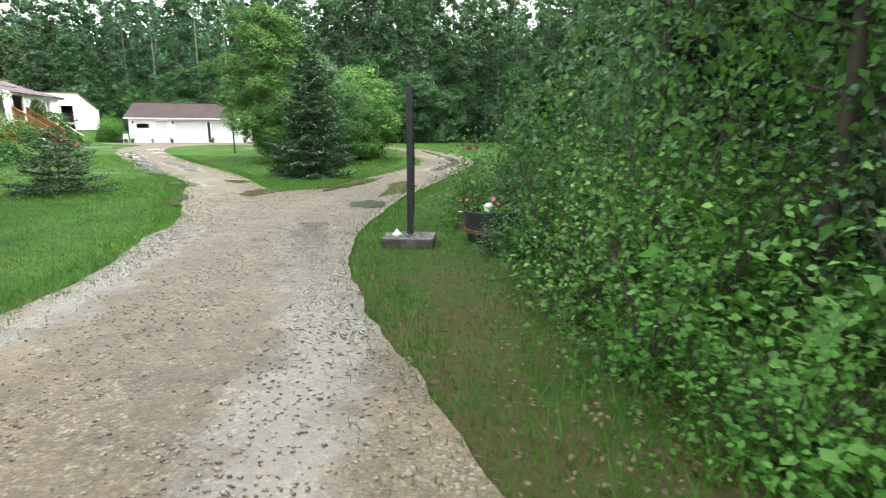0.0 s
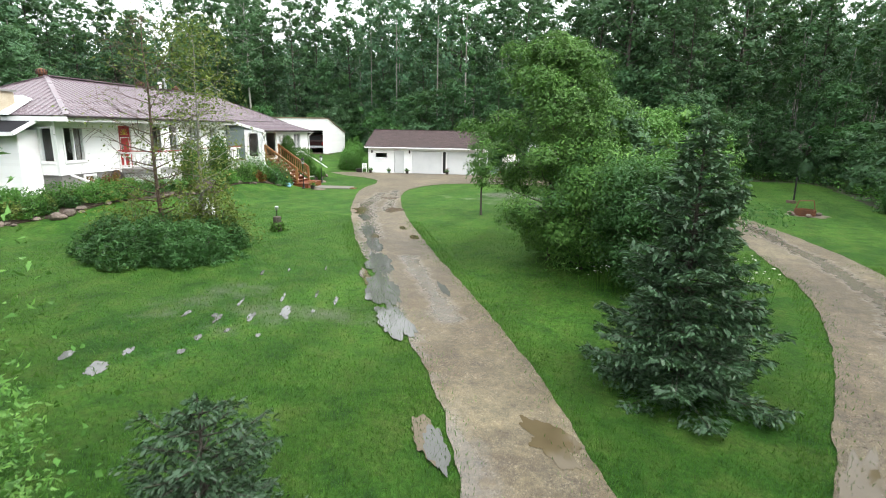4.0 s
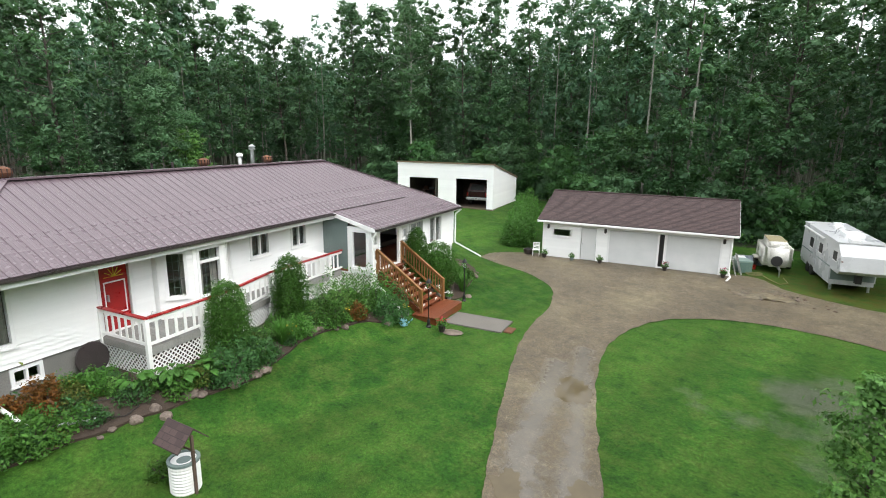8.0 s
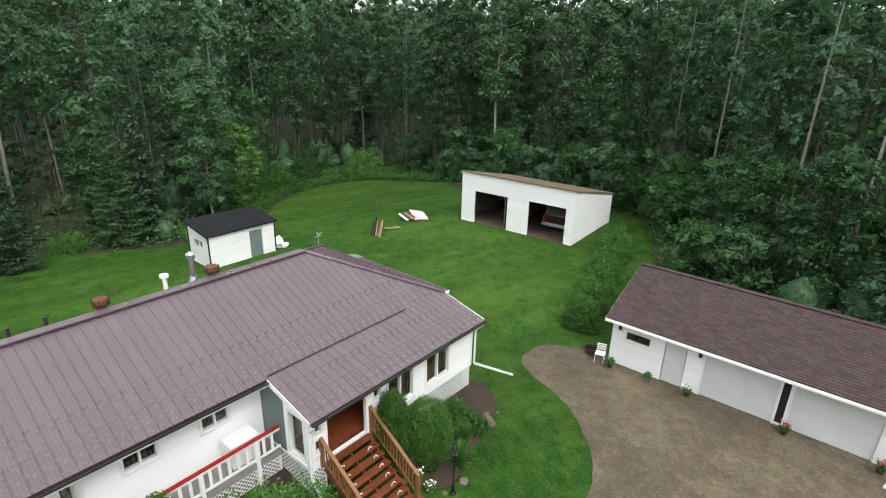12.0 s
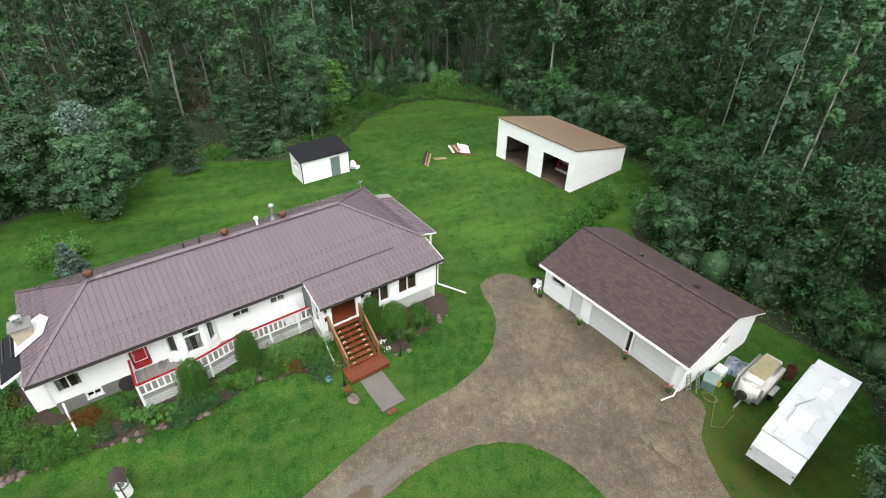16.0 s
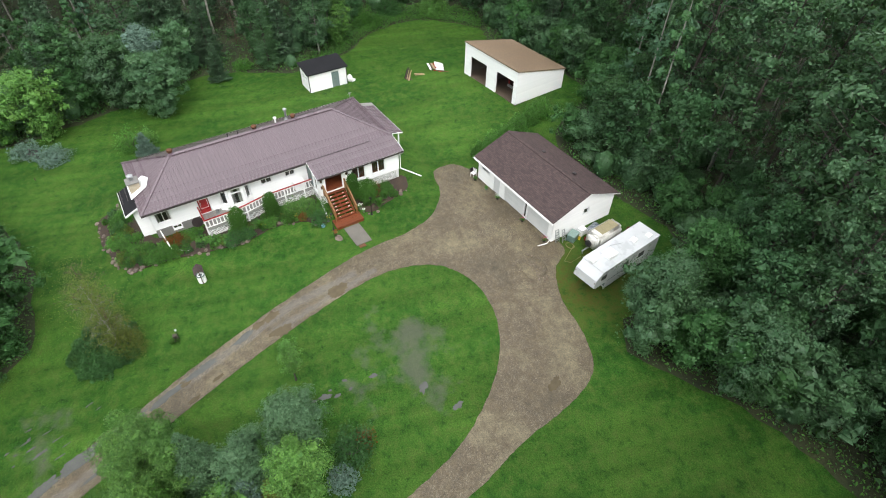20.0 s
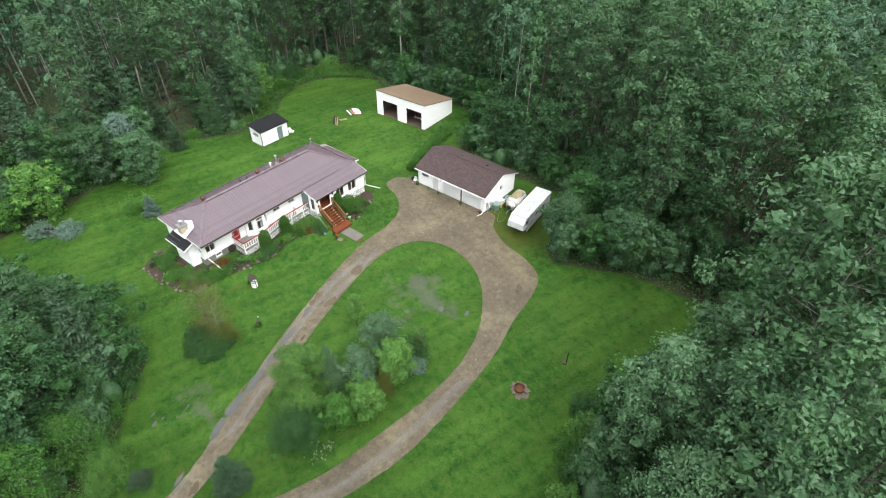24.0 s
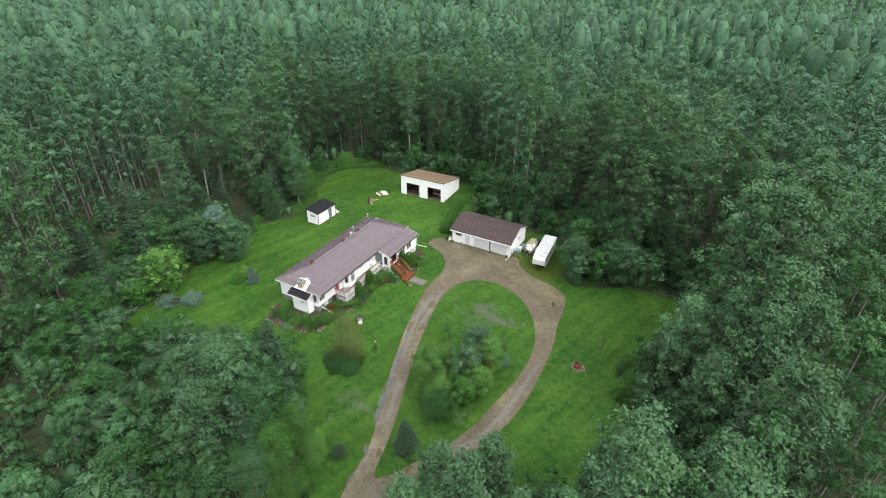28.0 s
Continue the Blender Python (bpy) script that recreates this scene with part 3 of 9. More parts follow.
def sheet(name, outer, holes, lift, material, grid=1.5, keep=None, thick=0.0):
    """A flat piece of ground with a given outline and holes, laid on the terrain."""
    loops = [outer, *holes]
    pts, edges = [], []
    for lp in loops:
        k = len(pts)
        pts += [Vector(p) for p in lp]
        edges += [(k + i, k + (i + 1) % len(lp)) for i in range(len(lp))]
    xs, ys = [p[0] for p in outer], [p[1] for p in outer]
    gx, gy = np.meshgrid(np.arange(min(xs), max(xs), grid), np.arange(min(ys), max(ys), grid))
    gx, gy = gx.ravel() + rng.normal(0, 0.05, gx.size), gy.ravel()
    ok = inside(gx, gy, outer)
    for h in holes:
        ok &= ~inside(gx, gy, h)
    pts += [Vector((float(a), float(b))) for a, b in zip(gx[ok], gy[ok])]
    v, _, f, *_ = delaunay_2d_cdt(pts, edges, [], 0, 1e-4)
    cen = np.array([[sum(v[i][k] for i in t) / len(t) for k in (0, 1)] for t in f])
    ok = inside(cen[:, 0], cen[:, 1], outer)
    for h in holes:
        ok &= ~inside(cen[:, 0], cen[:, 1], h)
    verts = [(p[0], p[1], gz(p[0], p[1]) + lift) for p in v]
    faces = [t if (v[t[1]] - v[t[0]]).cross(v[t[2]] - v[t[0]]) > 0 else t[::-1] for t, k in zip(f, ok) if k]
    me = bpy.data.meshes.new(name)
    me.from_pydata(verts, [], faces)
    if thick:
        bm = bmesh.new()
        bm.from_mesh(me)
        rim = [e for e in bm.edges if e.is_boundary]
        g = bmesh.ops.extrude_edge_only(bm, edges=rim)["geom"]
        for w in g:
            if isinstance(w, bmesh.types.BMVert):
                w.co.z -= thick
        bm.to_mesh(me)
        bm.free()
    me.materials.append(material)
    return new(name, me)


CLEAR = [(2.6, -18), (2.1, 3), (1.5, 4.4), (1.15, 5.7), (0.95, 7.2), (0.75, 9.0), (0.1, 10.2), (-0.25, 11.8), (-0.1, 13.8), (1.2, 15.6), (4.0, 17.6), (7, 20), (9.5, 27), (12.0, 34), (8, 40.5), (4.5, 45), (4, 52), (4, 60), (2, 63.5), (-5, 60.5),
         (-10.5, 55.6), (-13.2, 56.6), (-15.0, 60.0), (-17.8, 63.6), (-21.5, 65.2), (-25, 63.5), (-34, 60.5), (-38.5, 62.5), (-43, 67.5), (-47, 67.2), (-55, 64.2),
         (-59, 61), (-64, 61.5), (-68, 58.5), (-70.5, 53), (-67, 46), (-61.5, 42.4), (-57.5, 36.5), (-59.5, 27), (-57, 21), (-52.5, 15.5), (-49, 10),
         (-45.5, 3.5), (-40, 4), (-37, 8), (-30.5, 13.0), (-25, 15.0), (-20.7, 15.6), (-15, 13), (-10.8, 10.4), (-8.6, 9.6), (-7.3, 7.2), (-6.6, 2), (-6.4, -18)]
DRIVE = [(-3.3, -18), (-3.2, -5), (-3.2, 2), (-3.3, 6.3), (-3.9, 8.5), (-4.3, 10.1), (-5.0, 11.5), (-6.15, 13.6), (-7.5, 16.1), (-10.2, 19.35), (-12.65, 22.25), (-14.5, 24.2), (-17.1, 27.5),
         (-20.7, 32.4), (-24.0, 37.8), (-25.3, 40.6), (-26.2, 43.2), (-27.9, 45.7), (-30.8, 47.2), (-33.8, 47.3), (-34.8, 49.3), (-33.6, 50.9),
         (-32.2, 51.9), (-27, 53.6), (-22.4, 55.2), (-20.8, 55.2), (-19.3, 53.8), (-16.3, 53), (-13, 53.2), (-10, 52.6), (-8.1, 50.2), (-6.4, 46.4),
         (-4.2, 42.5), (-2.6, 38.6), (-1.2, 34.6), (-0.1, 30.6), (0.35, 26.5), (0.2, 23.0), (-0.4, 19), (-0.9, 15.5), (-1.2, 13.3), (-1.3, 10.9), (-1.2, 9), (-0.7, 6.8), (0.1, 4.9), (0.7, 3.4), (1.0, 1), (1.0, -5), (1.0, -18)]
ISLAND = [(-4.15, 14.3), (-3.4, 15.2), (-2.8, 18.1), (-2.2, 22), (-2.1, 25.7), (-2.7, 29.6), (-3.5, 34.3), (-4.6, 38.1), (-6.1, 41.1), (-8.2, 43.7), (-11.7, 46.4),
          (-15.6, 47.6), (-19.4, 47), (-21.9, 44.5), (-21.9, 40.2), (-19.3, 35.0), (-15.5, 29.4), (-12.1, 24.9), (-9.3, 21.4), (-6.9, 18.2), (-5.1, 15.4)]
BED = [(-3.0, -13.9), (-1.8, -14.4), (0.8, -14.3), (3.9, -13.6), (5.3, -12.4), (5.7, -10.4), (6.0, -8.6), (6.25, -6.9), (6.6, -5.3), (6.5, -3.8), (6.3, -2.5), (6.35, -1.0),
       (6.7, 0.3), (7.4, 1.4), (7.5, 2.3), (5.8, 2.3), (3.4, 2.2), (3.3, -4.0), (3.0, -10.2), (-1.0, -11.1), (-3.0, -11.3)]
SIDEBED = [(7.4, 5.3), (8.1, 5.9), (7.9, 7.5), (7.45, 9.3), (6.9, 10.5), (5.7, 10.6), (5.6, 8.0), (5.7, 5.3)]
# the beds are given in the house's own axes
BED, SIDEBED = ([tuple((F @ Vector((x - 23.2, y + 41.7, 0))).xy) for x, y in q] for q in (BED, SIDEBED))

# the whole land
xs = np.concatenate([-np.geomspace(95, 2600, 14)[::-1], np.arange(-90, 41, 2.0), np.geomspace(46, 2600, 14)])
ys = np.concatenate([-np.geomspace(26, 2600, 14)[::-1], np.arange(-22, 93, 2.0), np.geomspace(98, 2600, 14)])
gxx, gyy = np.meshgrid(xs, ys)
inner = inside(gxx.ravel(), gyy.ravel(), CLEAR)
rim = np.array(rounded(CLEAR, 1.5))
for i in np.nonzero(inner)[0]:
    inner[i] = np.hypot(rim[:, 0] - gxx.ravel()[i], rim[:, 1] - gyy.ravel()[i]).min() > 4.5
gv = np.array([(x, y, gz(x, y) - (0.7 if k else 0.06)) for x, y, k in zip(gxx.ravel(), gyy.ravel(), inner)])
idx = np.arange(len(gv)).reshape(gxx.shape)
gf = np.stack([idx[:-1, :-1].ravel(), idx[:-1, 1:].ravel(), idx[1:, 1:].ravel(), idx[1:, :-1].ravel()], 1)
ground_me = np_mesh("ground", gv, gf)
ground_me.materials.append(FLOOR)
ground = tagged(new("ground", ground_me), "dark leafy forest floor reaching to the horizon", "ground", kind="structure")

drive_line = rounded(DRIVE, 0.16, 0.065, 3.0)
island_line = rounded(ISLAND, 0.16, 0.065, 8.0)
clear_line = rounded(CLEAR, 1.0, 0.5, 5.0)
lawn = tagged(sheet("lawn", clear_line, [], 0.0, GRASS, 1.0), "wet green mown lawn with darker and yellower patches", "lawn", kind="structure")
road = tagged(sheet("road", drive_line, [island_line], 0.025, GRAVEL, 0.9), "wet brown gravel driveway looping round a grass island", "driveway", kind="structure")

# ---- building parts ----
def wall_part(parent, w, length, z0, z1, holes=(), siding=True, thick=0.12, course=0.135, name="wall", skin=None, board0=None, gable=None):
    """A wall whose pose w has x along it, y outwards; holes: (a0, a1, bottom, top). Lap siding boards are pieces of it.
    gable: a function of x that gives the wall's top."""
    bm = bmesh.new()
    cuts = sorted({0.0, length, *[h[0] for h in holes], *[h[1] for h in holes]})
    for a, b in zip(cuts, cuts[1:]):
        spans = [(z0, z1)]
        for h in holes:
            if h[0] <= a + 1e-6 and h[1] >= b - 1e-6:
                spans = [s for lo, hi in spans for s in ((lo, min(hi, h[2])), (max(lo, h[3]), hi)) if s[1] - s[0] > 1e-4]
        for lo, hi in spans:
            box(bm, a, b, -thick, 0.0, lo, hi)
    if gable:
        k = 12
        top = [(length * i / k, -thick, gable(length * i / k)) for i in range(k + 1)]
        prism(bm, [(0, -thick, z1), *top, (length, -thick, z1)], (0, thick, 0))
    bmesh.ops.remove_doubles(bm, verts=bm.verts[:], dist=1e-4)
    ob = part(name, bm, skin or SIDING, parent, "", w)
    if not siding:
        return ob
    z = board0 if board0 is not None else z0
    while True:
        if gable is None and z >= z1 - 0.02:
            break
        hi = z + course if gable else min(z1, z + course)
        lo_x, hi_x = 0.0, length
        if gable and z >= z1:
            ok = [length * i / 80 for i in range(81) if gable(length * i / 80) > hi]
            if not ok:
                break
            lo_x, hi_x = min(ok), max(ok)
        segs = [(lo_x, hi_x)]
        for h in holes:
            if h[2] < hi - 0.02 and h[3] > z + 0.02:
                segs = [s for lo, up in segs for s in ((lo, min(up, h[0])), (max(lo, h[1]), up)) if s[1] - s[0] > 0.02]
        for lo, up in segs:
            b = bmesh.new()
            prism(b, [(lo, 0.003, z + 0.002), (lo, 0.036, z + 0.002), (lo, 0.033, z + 0.014), (lo, 0.006, hi), (lo, 0.003, hi)], (up - lo, 0, 0))
            part("siding_board", b, SIDING, ob)
        z += course
    return ob


def window_part(parent, w, a0, a1, z0, z1, mullions=1, bars=0, name="window", deep=0.10, curtain=None):
    """A framed window in the wall of pose w, with panes, a sill and its grille."""
    bm = bmesh.new()
    t = 0.07
    for q in ((a0 - t, a0 + 0.02, z0 - t, z1 + t), (a1 - 0.02, a1 + t, z0 - t, z1 + t)):
        box(bm, q[0], q[1], -deep, 0.045, q[2], q[3])
    for q in ((z0 - t, z0 + 0.02), (z1 - 0.02, z1 + t)):
        box(bm, a0 + 0.02, a1 - 0.02, -deep, 0.04, q[0], q[1])
    win = part(name, bm, TRIM, parent, "", w)
    n = mullions + 1
    wid = (a1 - a0 - 0.04) / n
    for i in range(n):
        lo = a0 + 0.02 + i * wid
        if i:
            part("mullion", bx(lo - 0.03, lo + 0.03, -deep + 0.01, 0.03, z0 + 0.02, z1 - 0.02), TRIM, win)
        g0, g1 = lo + (0.03 if i else 0), lo + wid - (0.03 if i < n - 1 else 0)
        pane = part("pane", bx(g0, g1, -0.05, -0.044, z0 + 0.02, z1 - 0.02), GLASS, win)
        pane.visible_shadow = False
        if bars:
            b = bmesh.new()
            for k in range(1, 3):
                x = g0 + (g1 - g0) * k / 3
                box(b, x - 0.005, x + 0.005, -0.043, -0.036, z0 + 0.02, z1 - 0.02)
            for k in range(1, bars):
                z = z0 + (z1 - z0) * k / bars
                box(b, g0, g1, -0.043, -0.0365, z - 0.005, z + 0.005)
            part("grille", b, TEAL, win)
    part("window_sill", bx(a0 - 0.1, a1 + 0.1, 0.03, 0.075, z0 - 0.1, z0 - 0.06), TRIM, win)
    if curtain:
        for c0, c1 in curtain:
            b = bmesh.new()
            k = 18
            x0, x1 = a0 + (a1 - a0) * c0, a0 + (a1 - a0) * c1
            prev = None
            for i in range(k + 1):
                x = x0 + (x1 - x0) * i / k
                y = -0.19 + 0.025 * math.sin(i * 1.9)
                cur = (b.verts.new((x, y, z0 - 0.05)), b.verts.new((x, y, z1 + 0.02)))
                if prev:
                    b.faces.new((prev[0], cur[0], cur[1], prev[1]))
                prev = cur
            r = bmesh.ops.solidify(b, geom=b.faces[:], thickness=0.006)
            part("curtain", b, CURTAIN, win)
    return win


def roof_slope(parent, m, width, reach, left=0.0, right=0.0, step=0.305, material=None, shared=None):
    """A slope of ribbed metal panels: pose m has x along the eave, y up the slope, z out of it. left, right: how far the
    hips run in from the ends at full height."""
    shared = {} if shared is None else shared

    def top(x):
        t = reach
        if left > 0:
            t = min(t, reach * x / left)
        if right > 0:
            t = min(t, reach * (width - x) / right)
        return max(0.02, t)

    x = 0.0
    while x < width - 0.05:
        x1 = min(width, x + step)
        t0, t1 = top(x), top(x1)
        key = (round(t0, 3), round(t1, 3), round(x1 - x, 3))
        if key not in shared:
            b = bmesh.new()
            prism(b, [(0, 0, 0), (x1 - x, 0, 0), (x1 - x, t1, 0), (0, t0, 0)], (0, 0, 0.02))
            prism(b, [(0.0, -0.004, 0.02), (0.045, -0.004, 0.02), (0.033, -0.004, 0.045), (0.012, -0.004, 0.045)], (0, t0, 0))
            for k in (0.36, 0.68):
                prism(b, [(step * k, -0.002, 0.02), (step * k + 0.03, -0.002, 0.02), (step * k + 0.015, -0.002, 0.027)], (0, min(t0, t1), 0))
            me = bpy.data.meshes.new("roof_panel")
            b.to_mesh(me)
            b.free()
            me.materials.append(material or METALROOF)
            shared[key] = me
        part("roof_panel", shared[key], None, parent, "", m @ pose(x, 0, 0))
        x += step


def frame_of(origin, along, up):
    """A pose from an origin, a direction along and one upwards in the plane."""
    x, y = Vector(along).normalized(), Vector(up)
    y = (y - x * y.dot(x)).normalized()
    z = x.cross(y)
    m = Matrix((x, y, z)).transposed().to_4x4()
    m.translation = origin
    return m


def lattice(parent, w, length, z0, z1, gap=0.105, holes=(), name="lattice"):
    """A diamond lattice skirt of crossed white laths."""
    bm = bmesh.new()
    h = z1 - z0
    for sgn, y in ((1, 0.0), (-1, 0.012)):
        k = -h
        while k < length + h:
            pts = []
            for t in (0.0, 1.0):
                pts.append((k + (h * t if sgn > 0 else h * (1 - t)) - (0 if sgn > 0 else 0), z0 + h * t))
            (xa, za), (xb, zb) = pts
            if xa > xb:
                (xa, za), (xb, zb) = (xb, zb), (xa, za)
            c0, c1 = max(0.0, xa), min(length, xb)
            if c1 - c0 > 0.02:
                f = lambda x: za + (zb - za) * (x - xa) / (xb - xa)
                bar(bm, (c0, y, f(c0)), (c1, y, f(c1)), 0.008, 0.036, up=(0, 0, 1))
            k += gap * 1.414
    for q in ((0, 0.05, z0, z1), (length - 0.05, length, z0, z1), (0.05, length - 0.05, z0, z0 + 0.05), (0.05, length - 0.05, z1 - 0.05, z1)):
        box(bm, q[0], q[1], -0.008, 0.026, q[2], q[3])
    return part(name, bm, WHITE, parent, "white diamond lattice skirt", w)


def side(x, y, along):
    """Pose of a wall: at (x, y), x axis turned to the angle along (degrees), outwards to its right."""
    return pose(x, y, 0, 0, 0, along) @ Matrix.Scale(1, 4)


# ---- the house ----
FL = 1.85   # floor height
EV = 4.12   # underside of the eaves
SB = 1.74   # lower edge of the siding
house = thing("house", yard(-23.2, 41.7), "long white bungalow with a brown metal hip roof", "house")
# y outwards means walls run so that the outside lies on their left: pose with x along -u


def wpose(x, y, deg):
    """Wall pose: origin, x along deg, outwards is 90 degrees to the left of x."""
    return pose(x, y, 0, 0, 0, deg)


# front wall: from the porch to the bay, and from the bay to the corner set back a little; outwards is +x
W_FRONT = wpose(3.3, 2.55, -90)
fy = lambda y: 2.55 - y
h_front = [(fy(1.45), fy(0.65), 3.03, 3.82), (fy(-0.6), fy(-1.45), 3.03, 3.82)]
wall_part(house, W_FRONT, 4.95, SB, EV, h_front, name="wall_front")
wall_part(house, W_FRONT @ pose(0, -0.03, 0), 4.95, -0.3, SB, siding=False, skin=CONCRETE, name="foundation_front")
for h in h_front:
    window_part(house, W_FRONT, h[0], h[1], h[2], h[3], 1, 4)
W_DOOR = wpose(2.95, -5.05, -90)
dy = lambda y: -5.05 - y
h_door = [(dy(-5.77), dy(-6.67), FL, 3.83), (dy(-8.85), dy(-9.88), 2.32, 3.72)]
base_holes = [(dy(-8.35), dy(-8.95), 1.28, 1.62)]
wall_part(house, W_DOOR, 5.2, SB, EV, h_door, name="wall_front")
wall_part(house, W_DOOR @ pose(0, -0.03, 0), 5.2, -0.3, SB, base_holes, siding=False, skin=CONCRETE, name="foundation_front")
window_part(house, W_DOOR, *h_door[1], 1, 0, curtain=((0.0, 0.2), (0.8, 1.0)))
window_part(house, W_DOOR @ pose(0, -0.03, 0), *base_holes[0], 1, 0, name="basement_window")
# left end
W_LEFT = wpose(2.95, -10.25, 180)
wall_part(house, W_LEFT, 6.45, SB, EV, [(0.15, 0.72, 2.3, 3.7)], name="wall_end")
wall_part(house, W_LEFT @ pose(0, -0.03, 0), 6.45, -0.3, SB, siding=False, skin=CONCRETE, name="foundation_end")
window_part(house, W_LEFT, 0.15, 0.72, 2.3, 3.7, 0, 0, curtain=((0.0, 0.35),))
# back and right end
W_BACK = wpose(-3.5, -10.25, 90)
wall_part(house, W_BACK, 20.5, SB, EV, [(4, 5.4, 2.5, 3.8), (10, 11.4, 2.5, 3.8)], name="wall_back")
wall_part(house, W_BACK @ pose(0, -0.03, 0), 20.5, -0.3, SB, siding=False, skin=CONCRETE, name="foundation_back")
window_part(house, W_BACK, 4, 5.4, 2.5, 3.8)
window_part(house, W_BACK, 10, 11.4, 2.5, 3.8)
W_RIGHT = wpose(-3.5, 10.25, 0)
wall_part(house, W_RIGHT, 7.0, SB, EV, name="wall_end")
wall_part(house, W_RIGHT @ pose(0, -0.03, 0), 7.0, -0.3, SB, siding=False, skin=CONCRETE, name="foundation_end")
part("interior_floor", bx(-3.35, 2.8, -10.1, 10.1, FL - 0.2, FL), DARKIN, house, "dim interior floor")
part("interior_wall", bx(-0.1, 0.0, -10.1, 10.1, FL, EV), DARKIN, house, "dim inner wall behind the windows")
# chimney bump-out on the left end
for q, ln, dg in (((2.1, -10.25), 0.95, -90), ((2.1, -11.2), 2.7, 180), ((-0.6, -11.2), 0.95, 90)):
    wall_part(house, wpose(*q, dg), ln, 0.0, 3.62, [(0.9, 1.15, 2.2, 3.4)] if ln > 2 else (), name="bay_wall")
# bay window: three facets below the eave
bay = [(3.3, -2.38), (3.83, -3.1), (3.83, -4.3), (3.2, -5.05), (2.9, -5.05)]
for i, (a, b) in enumerate(zip(bay, bay[1:])):
    L = math.hypot(b[0] - a[0], b[1] - a[1])
    w = wpose(a[0], a[1], math.degrees(math.atan2(b[1] - a[1], b[0] - a[0])))
    o = [(0.2, L - 0.2, 2.35, 3.86)] if i == 1 else [(L * 0.24, L * 0.76, 2.48, 3.84)]
    if i == 3:
        wall_part(house, w, L, FL - 0.1, EV, (), name="bay_wall")
        continue
    wall_part(house, w, L, FL - 0.1, EV, o, name="bay_wall")
    wn_ = window_part(house, w, *o[0], 0, 5, name="bay_window", curtain=((0.0, 0.33), (0.67, 1.0)) if i == 1 else ((0.0, 0.3),))
    if i == 1:
        part("transom", bx(o[0][0] + 0.02, o[0][1] - 0.02, -0.07, 0.025, 3.42, 3.5), TRIM, wn_)
# the red front door with its storm glass
door = part("door", bx(dy(-5.83), dy(-6.61), -0.06, -0.015, FL, 3.87), REDPAINT, house, "red front door with a fanlight and storm glass", W_DOOR)
b = bmesh.new()
for q in ((dy(-5.69), dy(-5.79), FL, 3.93), (dy(-6.65), dy(-6.75), FL, 3.93)):
    box(b, q[0], q[1], -0.1, 0.04, q[2], q[3])
box(b, dy(-5.69), dy(-6.75), -0.1, 0.042, 3.9, 4.0)
part("door_frame", b, TRIM, door)
b = bmesh.new()
for z in (2.32, 3.25):
    box(b, dy(-5.91), dy(-6.53), -0.02, 0.0, z, z + 0.04)
for x in (dy(-5.91), dy(-6.53) - 0.03):
    box(b, x, x + 0.03, -0.02, 0.0, 2.36, 3.25)
part("storm_door_frame", b, TRIM, door)
b = bmesh.new()
for k in range(7):
    a = math.pi * k / 6
    cx = dy(-6.22)
    bar(b, (cx, -0.008, 3.42), (cx + 0.28 * math.cos(a), -0.008, 3.42 + 0.28 * math.sin(a)), 0.022, 0.016)
part("fanlight", b, YELLOW, door, "brass-coloured fan-shaped window light")
part("door_handle", bx(dy(-6.47), dy(-6.43), -0.01, 0.05, 2.72, 2.92), STEEL, door)
# porch addition with the entrance
PX = 5.75
W_PORCH = wpose(PX, 10.25, -90)
py = lambda y: 10.25 - y
h_porch = [(py(8.85), py(7.6), 2.15, 3.42), (py(6.9), py(5.7), 2.15, 3.42), (py(4.75), py(3.2), FL, 3.58), (py(5.35), py(5.05), 2.9, 3.3), (py(2.98), py(2.72), 2.3, 2.75), (py(2.981), py(2.721), 2.95, 3.35)]
wall_part(house, W_PORCH, 7.7, SB, 3.62, h_porch, name="porch_wall")
for h in h_porch[:2]:
    window_part(house, W_PORCH, *h, 1, 2)
for h in h_porch[3:]:
    window_part(house, W_PORCH, *h, 0, 0, name="small_window")
W_PL = wpose(PX, 2.55, 180)
wall_part(house, W_PL, 1.15, SB, 3.7, [(0.2, 0.92, 2.0, 3.5)], name="porch_wall")
window_part(house, W_PL, 0.2, 0.92, 2.0, 3.5, 0, 0, name="porch_window")
part("screen_panel", bx(1.15, 2.45, -0.06, -0.02, FL, 3.98), TEAL, house, "grey-green porch screen panel", W_PL)
W_PR = wpose(3.5, 10.25, 0)
wall_part(house, W_PR, 2.25, SB, 3.7, name="porch_wall")
part("porch_floor", bx(3.5, 5.48, 2.6, 10.2, FL - 0.2, FL), CEDAR, house, "red-brown porch floor")
part("porch_post", bx(PX - 0.1, PX + 0.02, 4.72, 4.84, FL, 3.62), WHITE, house)
lattice(house, wpose(PX - 0.03, 10.25, -90), 5.3, 0.6, SB)
lattice(house, wpose(PX - 0.03, 3.1, -90), 0.55, 0.6, SB)
lattice(house, wpose(3.55, 10.22, 0), 2.1, 0.6, SB)
lattice(house, wpose(PX, 2.58, 180), 2.3, 0.6, SB)
# corner boards
for x, y in ((2.95, -10.25), (PX, 10.25), (PX, 2.55), (-3.5, -10.25), (-3.5, 10.25)):
    part("corner_board", bx(x - 0.05, x + 0.05, y - 0.05, y + 0.05, SB - 0.02, 3.62 if x == PX else EV), TRIM, house)

